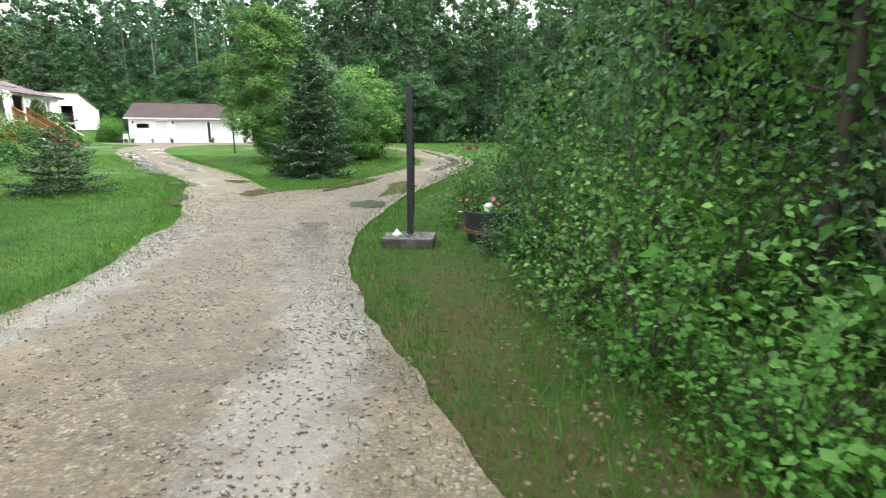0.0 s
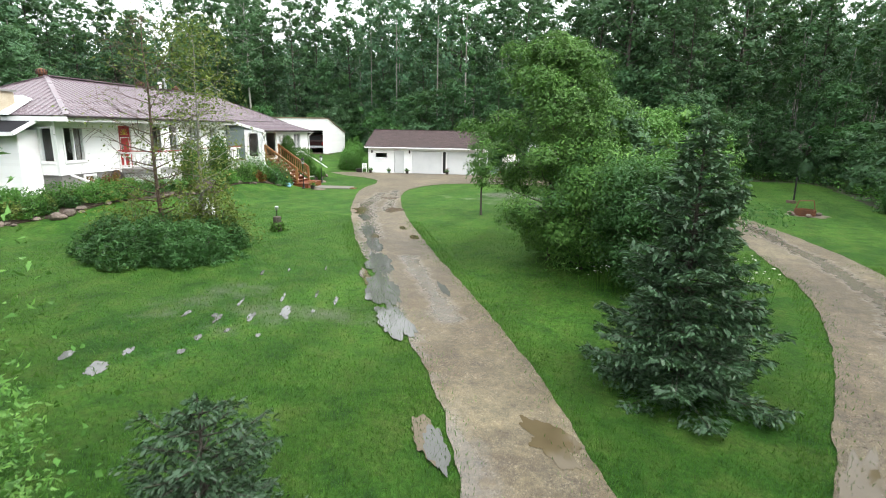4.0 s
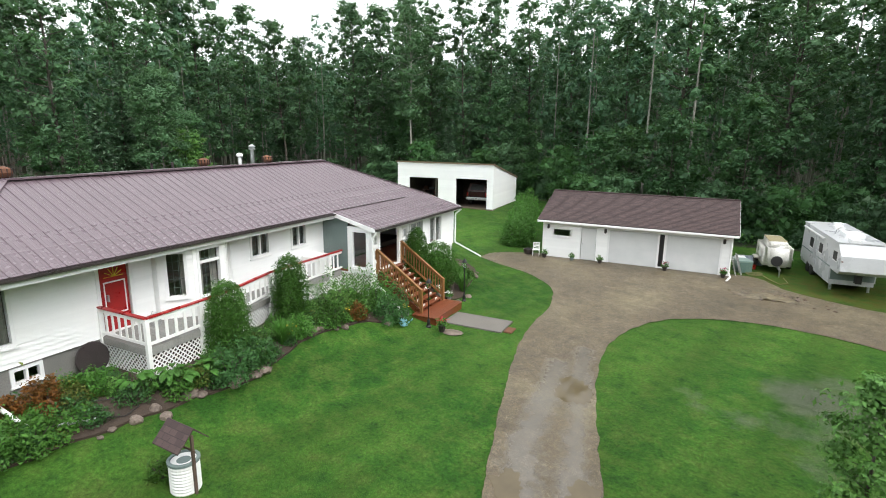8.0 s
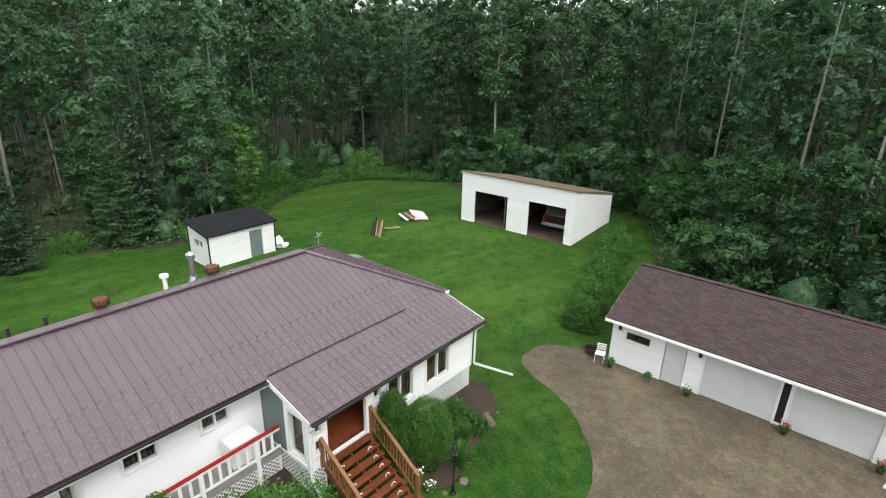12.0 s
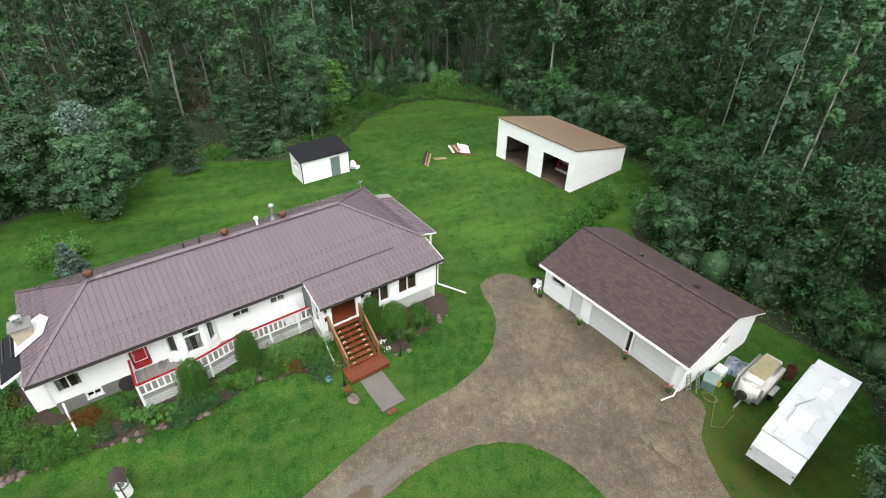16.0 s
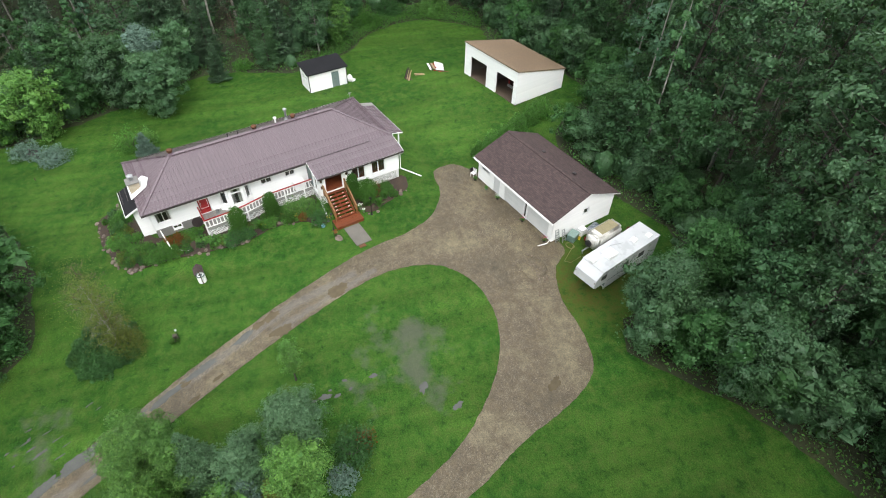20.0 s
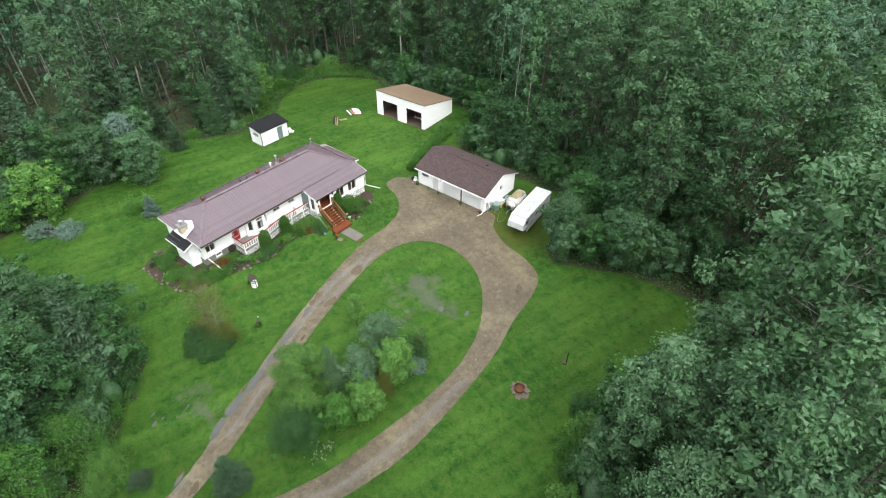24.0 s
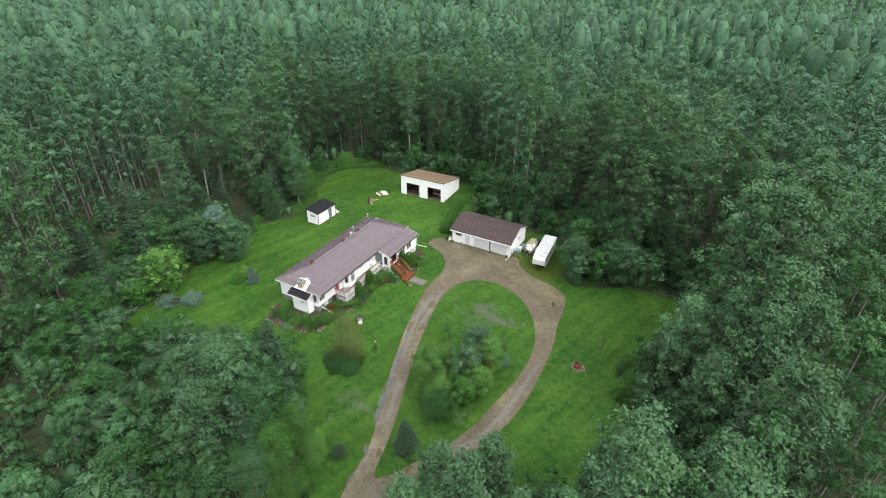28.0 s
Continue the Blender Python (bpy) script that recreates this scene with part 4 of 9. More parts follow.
# roof: hips at both ends, the porch roof running on at a lower pitch
RZ, EZ = 6.03, 4.2
X0, YL, YR, RL, RR = 4.0, -10.7, 10.7, -7.15, 6.8
deck_bm = bmesh.new()
prism(deck_bm, [(X0, YL, EZ), (X0, YR, EZ), (0, RR, RZ), (0, RL, RZ)], (0, 0, -0.04))
prism(deck_bm, [(-X0, YR, EZ), (-X0, YL, EZ), (0, RL, RZ), (0, RR, RZ)], (0, 0, -0.04))
prism(deck_bm, [(-X0, YL, EZ), (X0, YL, EZ), (0, RL, RZ)], (0, 0, -0.04))
prism(deck_bm, [(X0, YR, EZ), (-X0, YR, EZ), (0, RR, RZ)], (0, 0, -0.04))
prism(deck_bm, [(6.0, 2.45, 3.68), (6.0, 10.7, 3.68), (3.9, 10.7, 4.22), (3.9, 2.45, 4.22)], (0, 0, -0.04))
roof = part("roof", deck_bm, GUTTER, house, "ribbed brown metal hip roof")
sl = math.hypot(X0, RZ - EZ)
up = (-X0, 0, RZ - EZ)
roof_slope(roof, frame_of((X0, YL, EZ), (0, 1, 0), up), YR - YL, sl, RL - YL, YR - RR)
roof_slope(roof, frame_of((-X0, YR, EZ), (0, -1, 0), (X0, 0, RZ - EZ)), YR - YL, sl, YR - RR, RL - YL)
roof_slope(roof, frame_of((-X0, YL, EZ), (1, 0, 0), (0, RL - YL, RZ - EZ)), 2 * X0, math.hypot(RL - YL, RZ - EZ), X0, X0)
roof_slope(roof, frame_of((X0, YR, EZ), (-1, 0, 0), (0, RR - YR, RZ - EZ)), 2 * X0, math.hypot(YR - RR, RZ - EZ), X0, X0)
roof_slope(roof, frame_of((6.02, 2.45, 3.68), (0, 1, 0), (-2.1, 0, 0.55)), 8.25, 2.16)
b = bmesh.new()
bar(b, (0, RL, RZ + 0.05), (0, RR, RZ + 0.05), 0.34, 0.05)
part("ridge_cap", b, METALROOF, roof)
part("pitch_seam", bar(bmesh.new(), (3.94, 2.5, 4.275), (3.94, 8.4, 4.275), 0.05, 0.03), GUTTER, roof, "dark seam where the porch roof begins")
for e in ((X0, YL, RL), (X0, YR, RR), (-X0, YL, RL), (-X0, YR, RR)):
    part("hip_cap", bar(bmesh.new(), (e[0], e[1], EZ + 0.05), (0, e[2], RZ + 0.04), 0.2, 0.03), METALROOF, roof)
b = bmesh.new()
for a, c in (((X0, YL), (X0, 2.45)), ((-X0, YL), (-X0, YR)), ((-X0, YL), (X0, YL)), ((-X0, YR), (X0, YR))):
    bar(b, (a[0], a[1], EZ - 0.13), (c[0], c[1], EZ - 0.13), 0.03, 0.19)
bar(b, (6.0, 2.45, 3.6), (6.0, 10.7, 3.6), 0.03, 0.15)
bar(b, (6.0, 2.44, 3.62), (3.9, 2.44, 4.16), 0.03, 0.17)
bar(b, (6.0, 10.71, 3.62), (3.9, 10.71, 4.16), 0.03, 0.17)
part("fascia", b, TRIM, roof, "white fascia boards")
b = bmesh.new()
box(b, 2.9, 3.99, YL + 0.02, 2.45, EZ - 0.19, EZ - 0.17)
box(b, 5.5, 5.98, 2.5, 10.68, 3.55, 3.57)
box(b, -3.99, -3.5, YL + 0.02, YR - 0.02, EZ - 0.19, EZ - 0.17)
box(b, -3.5, 3.5, YL + 0.02, -10.2, EZ - 0.19, EZ - 0.17)
box(b, -3.5, 3.5, 10.2, YR - 0.02, EZ - 0.19, EZ - 0.17)
part("soffit", b, WHITE, roof, "white soffit under the eaves")


def gutter(bm, a, b_, w=0.12):
    bar(bm, a, b_, w, 0.012)
    a, b_ = Vector(a), Vector(b_)
    side_v = (b_ - a).normalized().cross(Vector((0, 0, 1))) * (w / 2)
    for k in (-1, 1):
        bar(bm, a + side_v * k + Vector((0, 0, 0.03)), b_ + side_v * k + Vector((0, 0, 0.03)), 0.012, 0.065)


for q in (((X0 + 0.08, YL, EZ - 0.07), (X0 + 0.08, 2.45, EZ - 0.07)), ((6.1, 2.45, 3.61), (6.1, 10.7, 3.61))):
    b = bmesh.new()
    gutter(b, *q)
    part("gutter", b, GUTTER, house, "dark brown rain gutter")
# small roof over the side entry on the right end
b = bmesh.new()
prism(b, [(-3.4, 12.3, 3.38), (2.9, 12.3, 3.38), (2.9, 10.72, 3.72), (-3.4, 10.72, 3.72)], (0, 0, -0.08))
lower = part("side_roof", b, GUTTER, house, "low brown metal roof over the side entry")
roof_slope(lower, frame_of((2.9, 12.32, 3.39), (-1, 0, 0), (0, -1.58, 0.34)), 6.3, 1.6)
b = bmesh.new()
bar(b, (-3.4, 12.34, 3.33), (2.92, 12.34, 3.33), 0.03, 0.12)
bar(b, (2.92, 12.34, 3.33), (2.92, 10.74, 3.67), 0.03, 0.12)
part("fascia", b, TRIM, lower)
part("roof_patch", prism(bmesh.new(), [(-3.36, 12.32, 3.435), (-2.72, 12.32, 3.435), (-2.72, 11.0, 3.72), (-3.36, 11.0, 3.72)], (0, 0, 0.025)), GREYWOOD, lower, "bare wooden roof strip left without metal")
pole = part("antenna", tube(bmesh.new(), [(-3.45, 10.1, 4.2), (-3.45, 10.12, 5.15)], 0.022, 6), STEEL, house, "short galvanised antenna mast on the roof corner")
part("antenna_arm", bar(bmesh.new(), (-3.45, 9.92, 4.95), (-3.45, 10.34, 5.12), 0.03, 0.03), STEEL, pole)
part("antenna_arm", bar(bmesh.new(), (-3.62, 10.12, 5.1), (-3.28, 10.12, 5.02), 0.03, 0.03), STEEL, pole)
for x in (2.7, -0.4, -3.2):
    part("porch_post", bx(x - 0.06, x + 0.06, 11.95, 12.07, 0.0, 3.42), WHITE, house)
part("side_deck", bx(-3.3, 2.8, 10.4, 12.1, 0.25, 0.4), GREYWOOD, house, "grey wooden side deck")
wall_part(house, wpose(-3.2, 11.9, 0), 2.6, 0.4, 3.4, name="side_wall")
# bump-out roof and chimney
b = bmesh.new()
prism(b, [(-1.0, -11.75, 3.5), (2.5, -11.75, 3.5), (2.5, -10.4, 4.12), (-1.0, -10.4, 4.12)], (0, 0, -0.09))
small = part("bump_roof", b, TARROOF, house, "small dark shingled roof of the bump-out")
b = bmesh.new()
bar(b, (-1.0, -11.77, 3.46), (2.5, -11.77, 3.46), 0.03, 0.15)
bar(b, (2.52, -11.77, 3.48), (2.52, -10.45, 4.08), 0.03, 0.15)
part("fascia", b, TRIM, small)
b = bmesh.new()
for k in range(3):
    bar(b, (-0.9, -11.6 + 0.42 * k, 3.62 + 0.19 * k), (1.0, -11.6 + 0.42 * k, 3.62 + 0.19 * k), 0.05, 0.05)
part("snow_guard", b, GUTTER, small)
chim = part("chimney", bx(0.2, 1.0, -10.75, -9.95, 4.0, 5.15, bevel=0.02), surf("beige_chimney_stucco", (0.32, 0.27, 0.19), (0.42, 0.37, 0.28), 2, 30, 0.8, 0.3), house, "beige boxed chimney with a steel flue")
part("chimney_cap", bx(0.12, 1.08, -10.83, -9.87, 5.15, 5.24, bevel=0.02), CONCRETE, chim)
part("flue", lathe(bmesh.new(), [(0.13, 5.24), (0.13, 5.5), (0.22, 5.52), (0.22, 5.58), (0.13, 5.6), (0.13, 5.68), (0.24, 5.7), (0.05, 5.78)], 14, (0.6, -10.35, 0)), STEEL, chim)
b = bmesh.new()
prism(b, [(-0.35, -10.9, 4.20), (1.6, -10.9, 4.20), (1.45, -9.55, 4.87), (0.6, -9.2, 5.05), (-0.2, -9.55, 4.87)], (0, 0, 0.03))
part("flashing", b, TRIM, chim, "white sheet flashing round the chimney")


def turbine(parent, x, y, z):
    b = bmesh.new()
    lathe(b, [(0.13, -0.25), (0.13, 0.1), (0.2, 0.12), (0.24, 0.22), (0.2, 0.34), (0.05, 0.4)], 14, (x, y, z))
    ob = part("roof_vent", b, RUST, parent, "brown turbine roof vent")
    b = bmesh.new()
    for k in range(12):
        a = k * math.pi / 6
        c, s = math.cos(a), math.sin(a)
        bar(b, (x + 0.21 * c, y + 0.21 * s, z + 0.12), (x + 0.25 * c, y + 0.25 * s, z + 0.34), 0.012, 0.05)
    part("vane", b, GUTTER, ob)


for y in (-7.0, -0.15, 3.3):
    turbine(house, -0.35, y, 6.02)
b = bmesh.new()
lathe(b, [(0.09, -0.3), (0.09, 0.7), (0.15, 0.72), (0.15, 0.8), (0.10, 0.82), (0.17, 0.86), (0.04, 0.95)], 14, (-0.8, 2.85, 5.95))
lathe(b, [(0.28, -0.35), (0.12, 0.05)], 14, (-0.8, 2.85, 5.95))
part("stove_pipe", b, STEEL, house, "tall galvanised stove pipe")
b = bmesh.new()
lathe(b, [(0.07, -0.3), (0.07, 0.4), (0.14, 0.42), (0.14, 0.52), (0.03, 0.56)], 12, (-0.4, 1.75, 6.0))
part("vent_pipe", b, TRIM, house, "white-capped vent pipe")
for y in (-2.4, -1.55):
    part("plumbing_vent", lathe(bmesh.new(), [(0.05, -0.3), (0.05, 0.3)], 10, (-0.35, y, 6.0)), GUTTER, house)

# ---- the front deck along the house ----
deck = thing("balcony", yard(-23.2, 41.7), "grey front deck with white balusters and a red handrail", "balcony")
OUT = [(2.97, -6.75), (4.97, -6.75), (4.92, -4.4), (4.74, -3.4), (4.36, -1.7), (4.3, 2.5)]
y = -6.73
while y < 2.48:
    x1 = float(np.interp(y, [p[1] for p in OUT[1:]], [p[0] for p in OUT[1:]]))
    x0 = 2.98 if y < -5.2 else (3.86 if -4.5 < y < -2.95 else 3.34)
    part("deck_board", bx(x0, x1, y, y + 0.13, FL - 0.09, FL - 0.05), GREYWOOD, deck)
    y += 0.138
b = bmesh.new()
for p, q in zip(OUT[1:], OUT[2:]):
    bar(b, (p[0] - 0.02, p[1], FL - 0.16), (q[0] - 0.02, q[1], FL - 0.16), 0.04, 0.2)
bar(b, (2.98, -6.74, FL - 0.16), (4.97, -6.74, FL - 0.16), 0.04, 0.2)
part("rim_board", b, GREYWOOD, deck)
RT = 2.66
for p, q in zip(OUT, OUT[1:]):
    d = Vector((q[0] - p[0], q[1] - p[1], 0))
    L = d.length
    d.normalize()
    P = Vector((p[0], p[1], 0))
    part("handrail", bar(bmesh.new(), P + Vector((0, 0, RT)), P + d * L + Vector((0, 0, RT)), 0.11, 0.045), REDPAINT, deck, "red painted handrail")
    for z in (RT - 0.1, FL + 0.08):
        part("rail", bar(bmesh.new(), P + Vector((0, 0, z)), P + d * L + Vector((0, 0, z)), 0.04, 0.08), WHITE, deck)
    n = max(2, int(L / 0.27))
    for k in range(1, n):
        c = P + d * (L * k / n)
        part("baluster", bar(bmesh.new(), c - d * 0.045 + Vector((0, 0, (FL + RT) / 2)), c + d * 0.045 + Vector((0, 0, (FL + RT) / 2)), 0.022, RT - FL - 0.2), WHITE, deck)
    k = 0
    while k <= L - 0.4 or k == 0:
        c = P + d * k
        part("post", bx(c.x - 0.055, c.x + 0.055, c.y - 0.055, c.y + 0.055, 0.0, RT - 0.03), WHITE, deck)
        k += 1.7
    ang = math.degrees(math.atan2(-d.y, -d.x))
    lattice(deck, wpose(q[0], q[1], ang) @ pose(0, -0.05, 0), L, 0.72, FL - 0.2)

# ---- entrance steps and landing ----
steps = thing("entrance_steps", yard(-23.2, 41.7), "red-stained wooden entrance steps with honey-coloured railings", "stairs")
NR = 8
for i in range(NR):
    x = PX + 0.02 + i * 0.262
    z = FL - 0.05 - i * 0.187
    for k in range(2):
        part("tread", bx(x + k * 0.135, x + k * 0.135 + 0.128, 3.0, 4.8, z - 0.04, z, bevel=0.006), CEDAR, steps)
for yy in (3.02, 3.9, 4.74):
    b = prism(bmesh.new(), [(PX, yy, FL - 0.1), (PX + 2.1, yy, 0.40), (PX + 2.1, yy, 0.12), (PX, yy, FL - 0.42)], (0, 0.05, 0))
    part("stringer", b, CEDAR, steps)
for yy in (2.92, 4.88):
    a, c = Vector((PX + 0.05, yy, FL + 0.92)), Vector((PX + 2.15, yy, 0.40 + 0.92))
    part("handrail", bar(bmesh.new(), a, c, 0.11, 0.045), OAKSTAIN, steps)
    part("rail", bar(bmesh.new(), a - Vector((0, 0, 0.75)), c - Vector((0, 0, 0.75)), 0.04, 0.08), OAKSTAIN, steps)
    part("rail", bar(bmesh.new(), a - Vector((0, 0, 0.08)), c - Vector((0, 0, 0.08)), 0.04, 0.08), OAKSTAIN, steps)
    for k in range(15):
        q = a + (c - a) * ((k + 0.7) / 15.5)
        part("baluster", bx(q.x - 0.02, q.x + 0.02, yy - 0.02, yy + 0.02, q.z - 0.75, q.z - 0.08), OAKSTAIN, steps)
    for q in (a, c):
        part("post", bx(q.x - 0.05, q.x + 0.05, yy - 0.05, yy + 0.05, q.z - 1.3 if q is c else q.z - 1.05, q.z + 0.02), OAKSTAIN, steps)
for k in range(9):
    part("landing_board", bx(7.62 + k * 0.125, 7.62 + k * 0.125 + 0.118, 2.6, 5.1, 0.30, 0.345, bevel=0.006), CEDAR, steps)
part("landing_frame", bx(7.66, 8.72, 2.64, 5.06, -0.02, 0.30), CEDAR, steps)
for i in range(1, NR):
    x = PX + 0.2 + i * 0.262
    z = FL - 0.05 - i * 0.187
    for yy in (3.35, 4.45):
        b = bmesh.new()
        tube(b, [(x, yy - 0.07, z), (x, yy - 0.07, z + 0.05), (x, yy, z + 0.1), (x, yy + 0.07, z + 0.05), (x, yy + 0.07, z)], 0.016, 6)
        part("step_ornament", b, WHITE, steps, "small white horseshoe on a tread")
solo("path", bx(8.76, 11.25, 3.15, 4.55, -0.2, 0.06, bevel=0.015), PATHSLAB, "plain grey concrete path to the steps", "path", yard(-23.2, 41.7), kind="structure")
solo("drain_grate", bx(11.3, 11.62, 3.3, 3.85, -0.03, 0.055), RUST, "rusty drain grate at the path's end", "grate", yard(-23.2, 41.7))

# ---- the garage ----
garage = thing("garage", yard(-9.15, 58.85), "white double garage with a brown shingle gable roof", "garage")
gx = lambda n: n + 9.15
GW = 5.25
W_GF = wpose(GW, 0, 180)
gh = lambda n0, n1: (GW - gx(n1), GW - gx(n0))
g_holes = [(*gh(-13.75, -12.67), 1.37, 1.8), (*gh(-12.03, -11.12), 0.0, 2.02), (*gh(-10.38, -7.66), 0.0, 2.02), (*gh(-7.6, -7.32), 0.1, 2.0), (*gh(-7.2, -4.44), 0.0, 2.02)]
wall_part(garage, W_GF, 2 * GW, 0.0, 2.3, g_holes, name="wall_front")
window_part(garage, W_GF, *g_holes[0], 0, 0)
gd = part("door", bx(g_holes[1][0] + 0.03, g_holes[1][1] - 0.03, -0.07, -0.02, 0.03, 1.99), DOORSKIN, garage, "plain white side door")
part("door_handle", lathe(bmesh.new(), [(0.02, 0), (0.035, 0.02), (0.035, 0.05), (0.01, 0.06)], 10), STEEL, gd, "",  pose(g_holes[1][1] - 0.12, -0.02, 1.0, -90))
gd.matrix_basis = W_GF
for h in (g_holes[2], g_holes[4]):
    g = part("garage_door", bx(h[0] + 0.02, h[1] - 0.02, -0.09, -0.06, 0.02, 2.0), DOORSKIN, garage, "white sectional garage door", W_GF)
    for k in range(4):
        part("door_panel", bx(h[0] + 0.03, h[1] - 0.03, -0.06, -0.045, 0.03 + 0.492 * k, 0.03 + 0.492 * (k + 1) - 0.016, bevel=0.006), DOORSKIN, g)
    b = bmesh.new()
    box(b, h[0] - 0.08, h[0] + 0.02, -0.1, 0.035, 0, 2.1)
    box(b, h[1] - 0.02, h[1] + 0.08, -0.1, 0.035, 0, 2.1)
    box(b, h[0] - 0.08, h[1] + 0.08, -0.1, 0.037, 2.02, 2.12)
    part("door_frame", b, TRIM, g)
h = g_holes[3]
part("dark_slot", bx(h[0], h[1], -0.10, -0.08, 0.1, 2.0), BLACK, garage, "narrow dark recess between the doors", W_GF)
GD = 6.7
gable = lambda x: 2.3 + (1 - abs(x - GD / 2) / (GD / 2)) * 1.42
wall_part(garage, wpose(-GW, 0, 90), GD, 0.0, 2.3, [], gable=gable, name="wall_end")
wall_part(garage, wpose(GW, GD, -90), GD, 0.0, 2.3, [(2.9, 3.5, 1.5, 2.15)], gable=gable, name="wall_end")
window_part(garage, wpose(GW, GD, -90), 2.9, 3.5, 1.5, 2.15, 0, 0)
wall_part(garage, wpose(-GW, GD, 0), 2 * GW, 0.0, 2.3, [], name="wall_back")
part("slab", bx(-GW, GW, 0.02, GD, -0.2, 0.02), CONCRETE, garage)
b = bmesh.new()
GE, GR = 2.36, 3.84
for s_ in (-1, 1):
    pts = [(-5.5, GD / 2 + s_ * 3.76, GE), (5.5, GD / 2 + s_ * 3.76, GE), (5.5, GD / 2, GR), (-5.5, GD / 2, GR)]
    prism(b, pts, (0, 0, -0.1))
groof = part("roof", b, SHINGLE, garage, "brown three-tab shingle roof")
gs = math.hypot(3.76, GR - GE)
course_me = None
for s_ in (-1, 1):
    fm = frame_of((-5.52 if s_ < 0 else 5.52, GD / 2 + s_ * 3.78, GE + 0.005), (1 if s_ < 0 else -1, 0, 0), (0, -s_ * 3.76, GR - GE))
    n = int(gs / 0.14)
    for k in range(n):
        bb = prism(bmesh.new(), [(0, 0.0, 0.0), (0, 0.0, 0.018), (0, gs / n + 0.01, 0.006), (0, gs / n + 0.01, 0.0)], (11.04, 0, 0)) if course_me is None else course_me
        ob = part("shingle_course", bb, SHINGLE, groof, "", fm @ pose(0, k * gs / n, 0))
        course_me = ob.data
part("ridge_cap", bar(bmesh.new(), (-5.5, GD / 2, GR + 0.02), (5.5, GD / 2, GR + 0.02), 0.3, 0.03), SHINGLE, groof)
b = bmesh.new()
bar(b, (-5.5, GD / 2 - 3.78, GE - 0.075), (5.5, GD / 2 - 3.78, GE - 0.075), 0.03, 0.085)
bar(b, (-5.5, GD / 2 + 3.78, GE - 0.075), (5.5, GD / 2 + 3.78, GE - 0.075), 0.03, 0.085)
for x in (-5.52, 5.52):
    for s_ in (-1, 1):
        bar(b, (x, GD / 2 + s_ * 3.78, GE - 0.04), (x, GD / 2, GR - 0.04), 0.03, 0.06)
part("fascia", b, TRIM, groof)
b = bmesh.new()
gutter(b, (-5.5, GD / 2 - 3.85, GE - 0.12), (5.5, GD / 2 - 3.85, GE - 0.12), 0.09)
part("gutter", b, TRIM, garage, "white rain gutter")
part("soffit", bx(-5.48, 5.48, -0.4, 0.0, 2.2, 2.22), WHITE, garage)
for x, y in ((-1.5, 4.3), (2.4, 4.4)):
    part("roof_vent", bx(x - 0.16, x + 0.16, y - 0.14, y + 0.14, 3.35, 3.62, bevel=0.03), GUTTER, garage)
for x in (-4.9, -1.45, 4.85):
    b = lathe(bmesh.new(), [(0.03, 0.0), (0.08, 0.05), (0.07, 0.2), (0.1, 0.22), (0.02, 0.28)], 8, (x, -0.1, 1.78))
    part("wall_lamp", b, GUTTER, garage, "small dark carriage wall lamp")
b = bmesh.new()
tube(b, [(5.2, -0.42, 2.25), (5.2, -0.08, 1.95), (5.2, -0.08, 0.25), (5.3, -0.5, 0.08), (5.1, -1.3, 0.05)], 0.045, 8)
part("downspout", b, TRIM, garage, "white downspout reaching over the gravel")

# ---- the open-fronted shop ----
SZ = 1.15
shop = thing("shed", yard(-26.3, 68.7, SZ, 3.0), "white equipment shed with two open bays and flat roof", "shed")
SW, SD = 4.55, 7.1
wall_part(shop, wpose(SW, 0, 180), 2 * SW, 0.0, 3.75, [(0.55, 3.4, 0, 2.5), (5.1, 7.95, 0, 2.45)], course=0.21, name="wall_front")
stop = lambda x: 2.25 + (3.75 - 2.25) * x / SD
wall_part(shop, wpose(SW, SD, -90), SD, 0.0, 2.25, [], gable=stop, course=0.21, name="wall_end")
wall_part(shop, wpose(-SW, 0, 90), SD, 0.0, 2.25, [], gable=lambda x: 3.75 - 1.5 * x / SD, course=0.21, name="wall_end")
wall_part(shop, wpose(-SW, SD, 0), 2 * SW, 0.0, 2.25, [], course=0.21, name="wall_back")
b = prism(bmesh.new(), [(-4.65, -0.12, 3.87), (4.65, -0.12, 3.87), (4.65, SD + 0.15, 2.33), (-4.65, SD + 0.15, 2.33)], (0, 0, -0.1))
part("roof", b, PLYROOF, shop, "flat weathered brown sheet roof")
part("floor", bx(-SW, SW, 0.0, SD, -0.5, 0.03), DIRT, shop, "earth floor with a worn apron")
part("fascia", bx(-4.6, 4.6, -0.05, -0.02, 3.68, 3.8), TRIM, shop)
# Linings are added; their dark tone stands for the shade in the bays
part("back_lining", bx(-SW + 0.14, SW - 0.14, SD - 0.16, SD - 0.13, 0.03, 2.2), DARKIN, shop, "dark lining added to give the shed's inside its shade")
for sx in (-1, 1):
    part("side_lining", prism(bmesh.new(), [(sx * (SW - 0.15), 0.15, 0.03), (sx * (SW - 0.15), SD - 0.16, 0.03), (sx * (SW - 0.15), SD - 0.16, 2.2), (sx * (SW - 0.15), 0.15, 3.6)], (0.02, 0, 0)), DARKIN, shop)
part("front_lining", bx(-SW + 0.14, SW - 0.14, 0.13, 0.15, 2.55, 3.6), DARKIN, shop)
part("divider", bx(-0.95, -0.85, 0.3, SD - 0.2, 0.03, 2.3), DARKIN, shop)

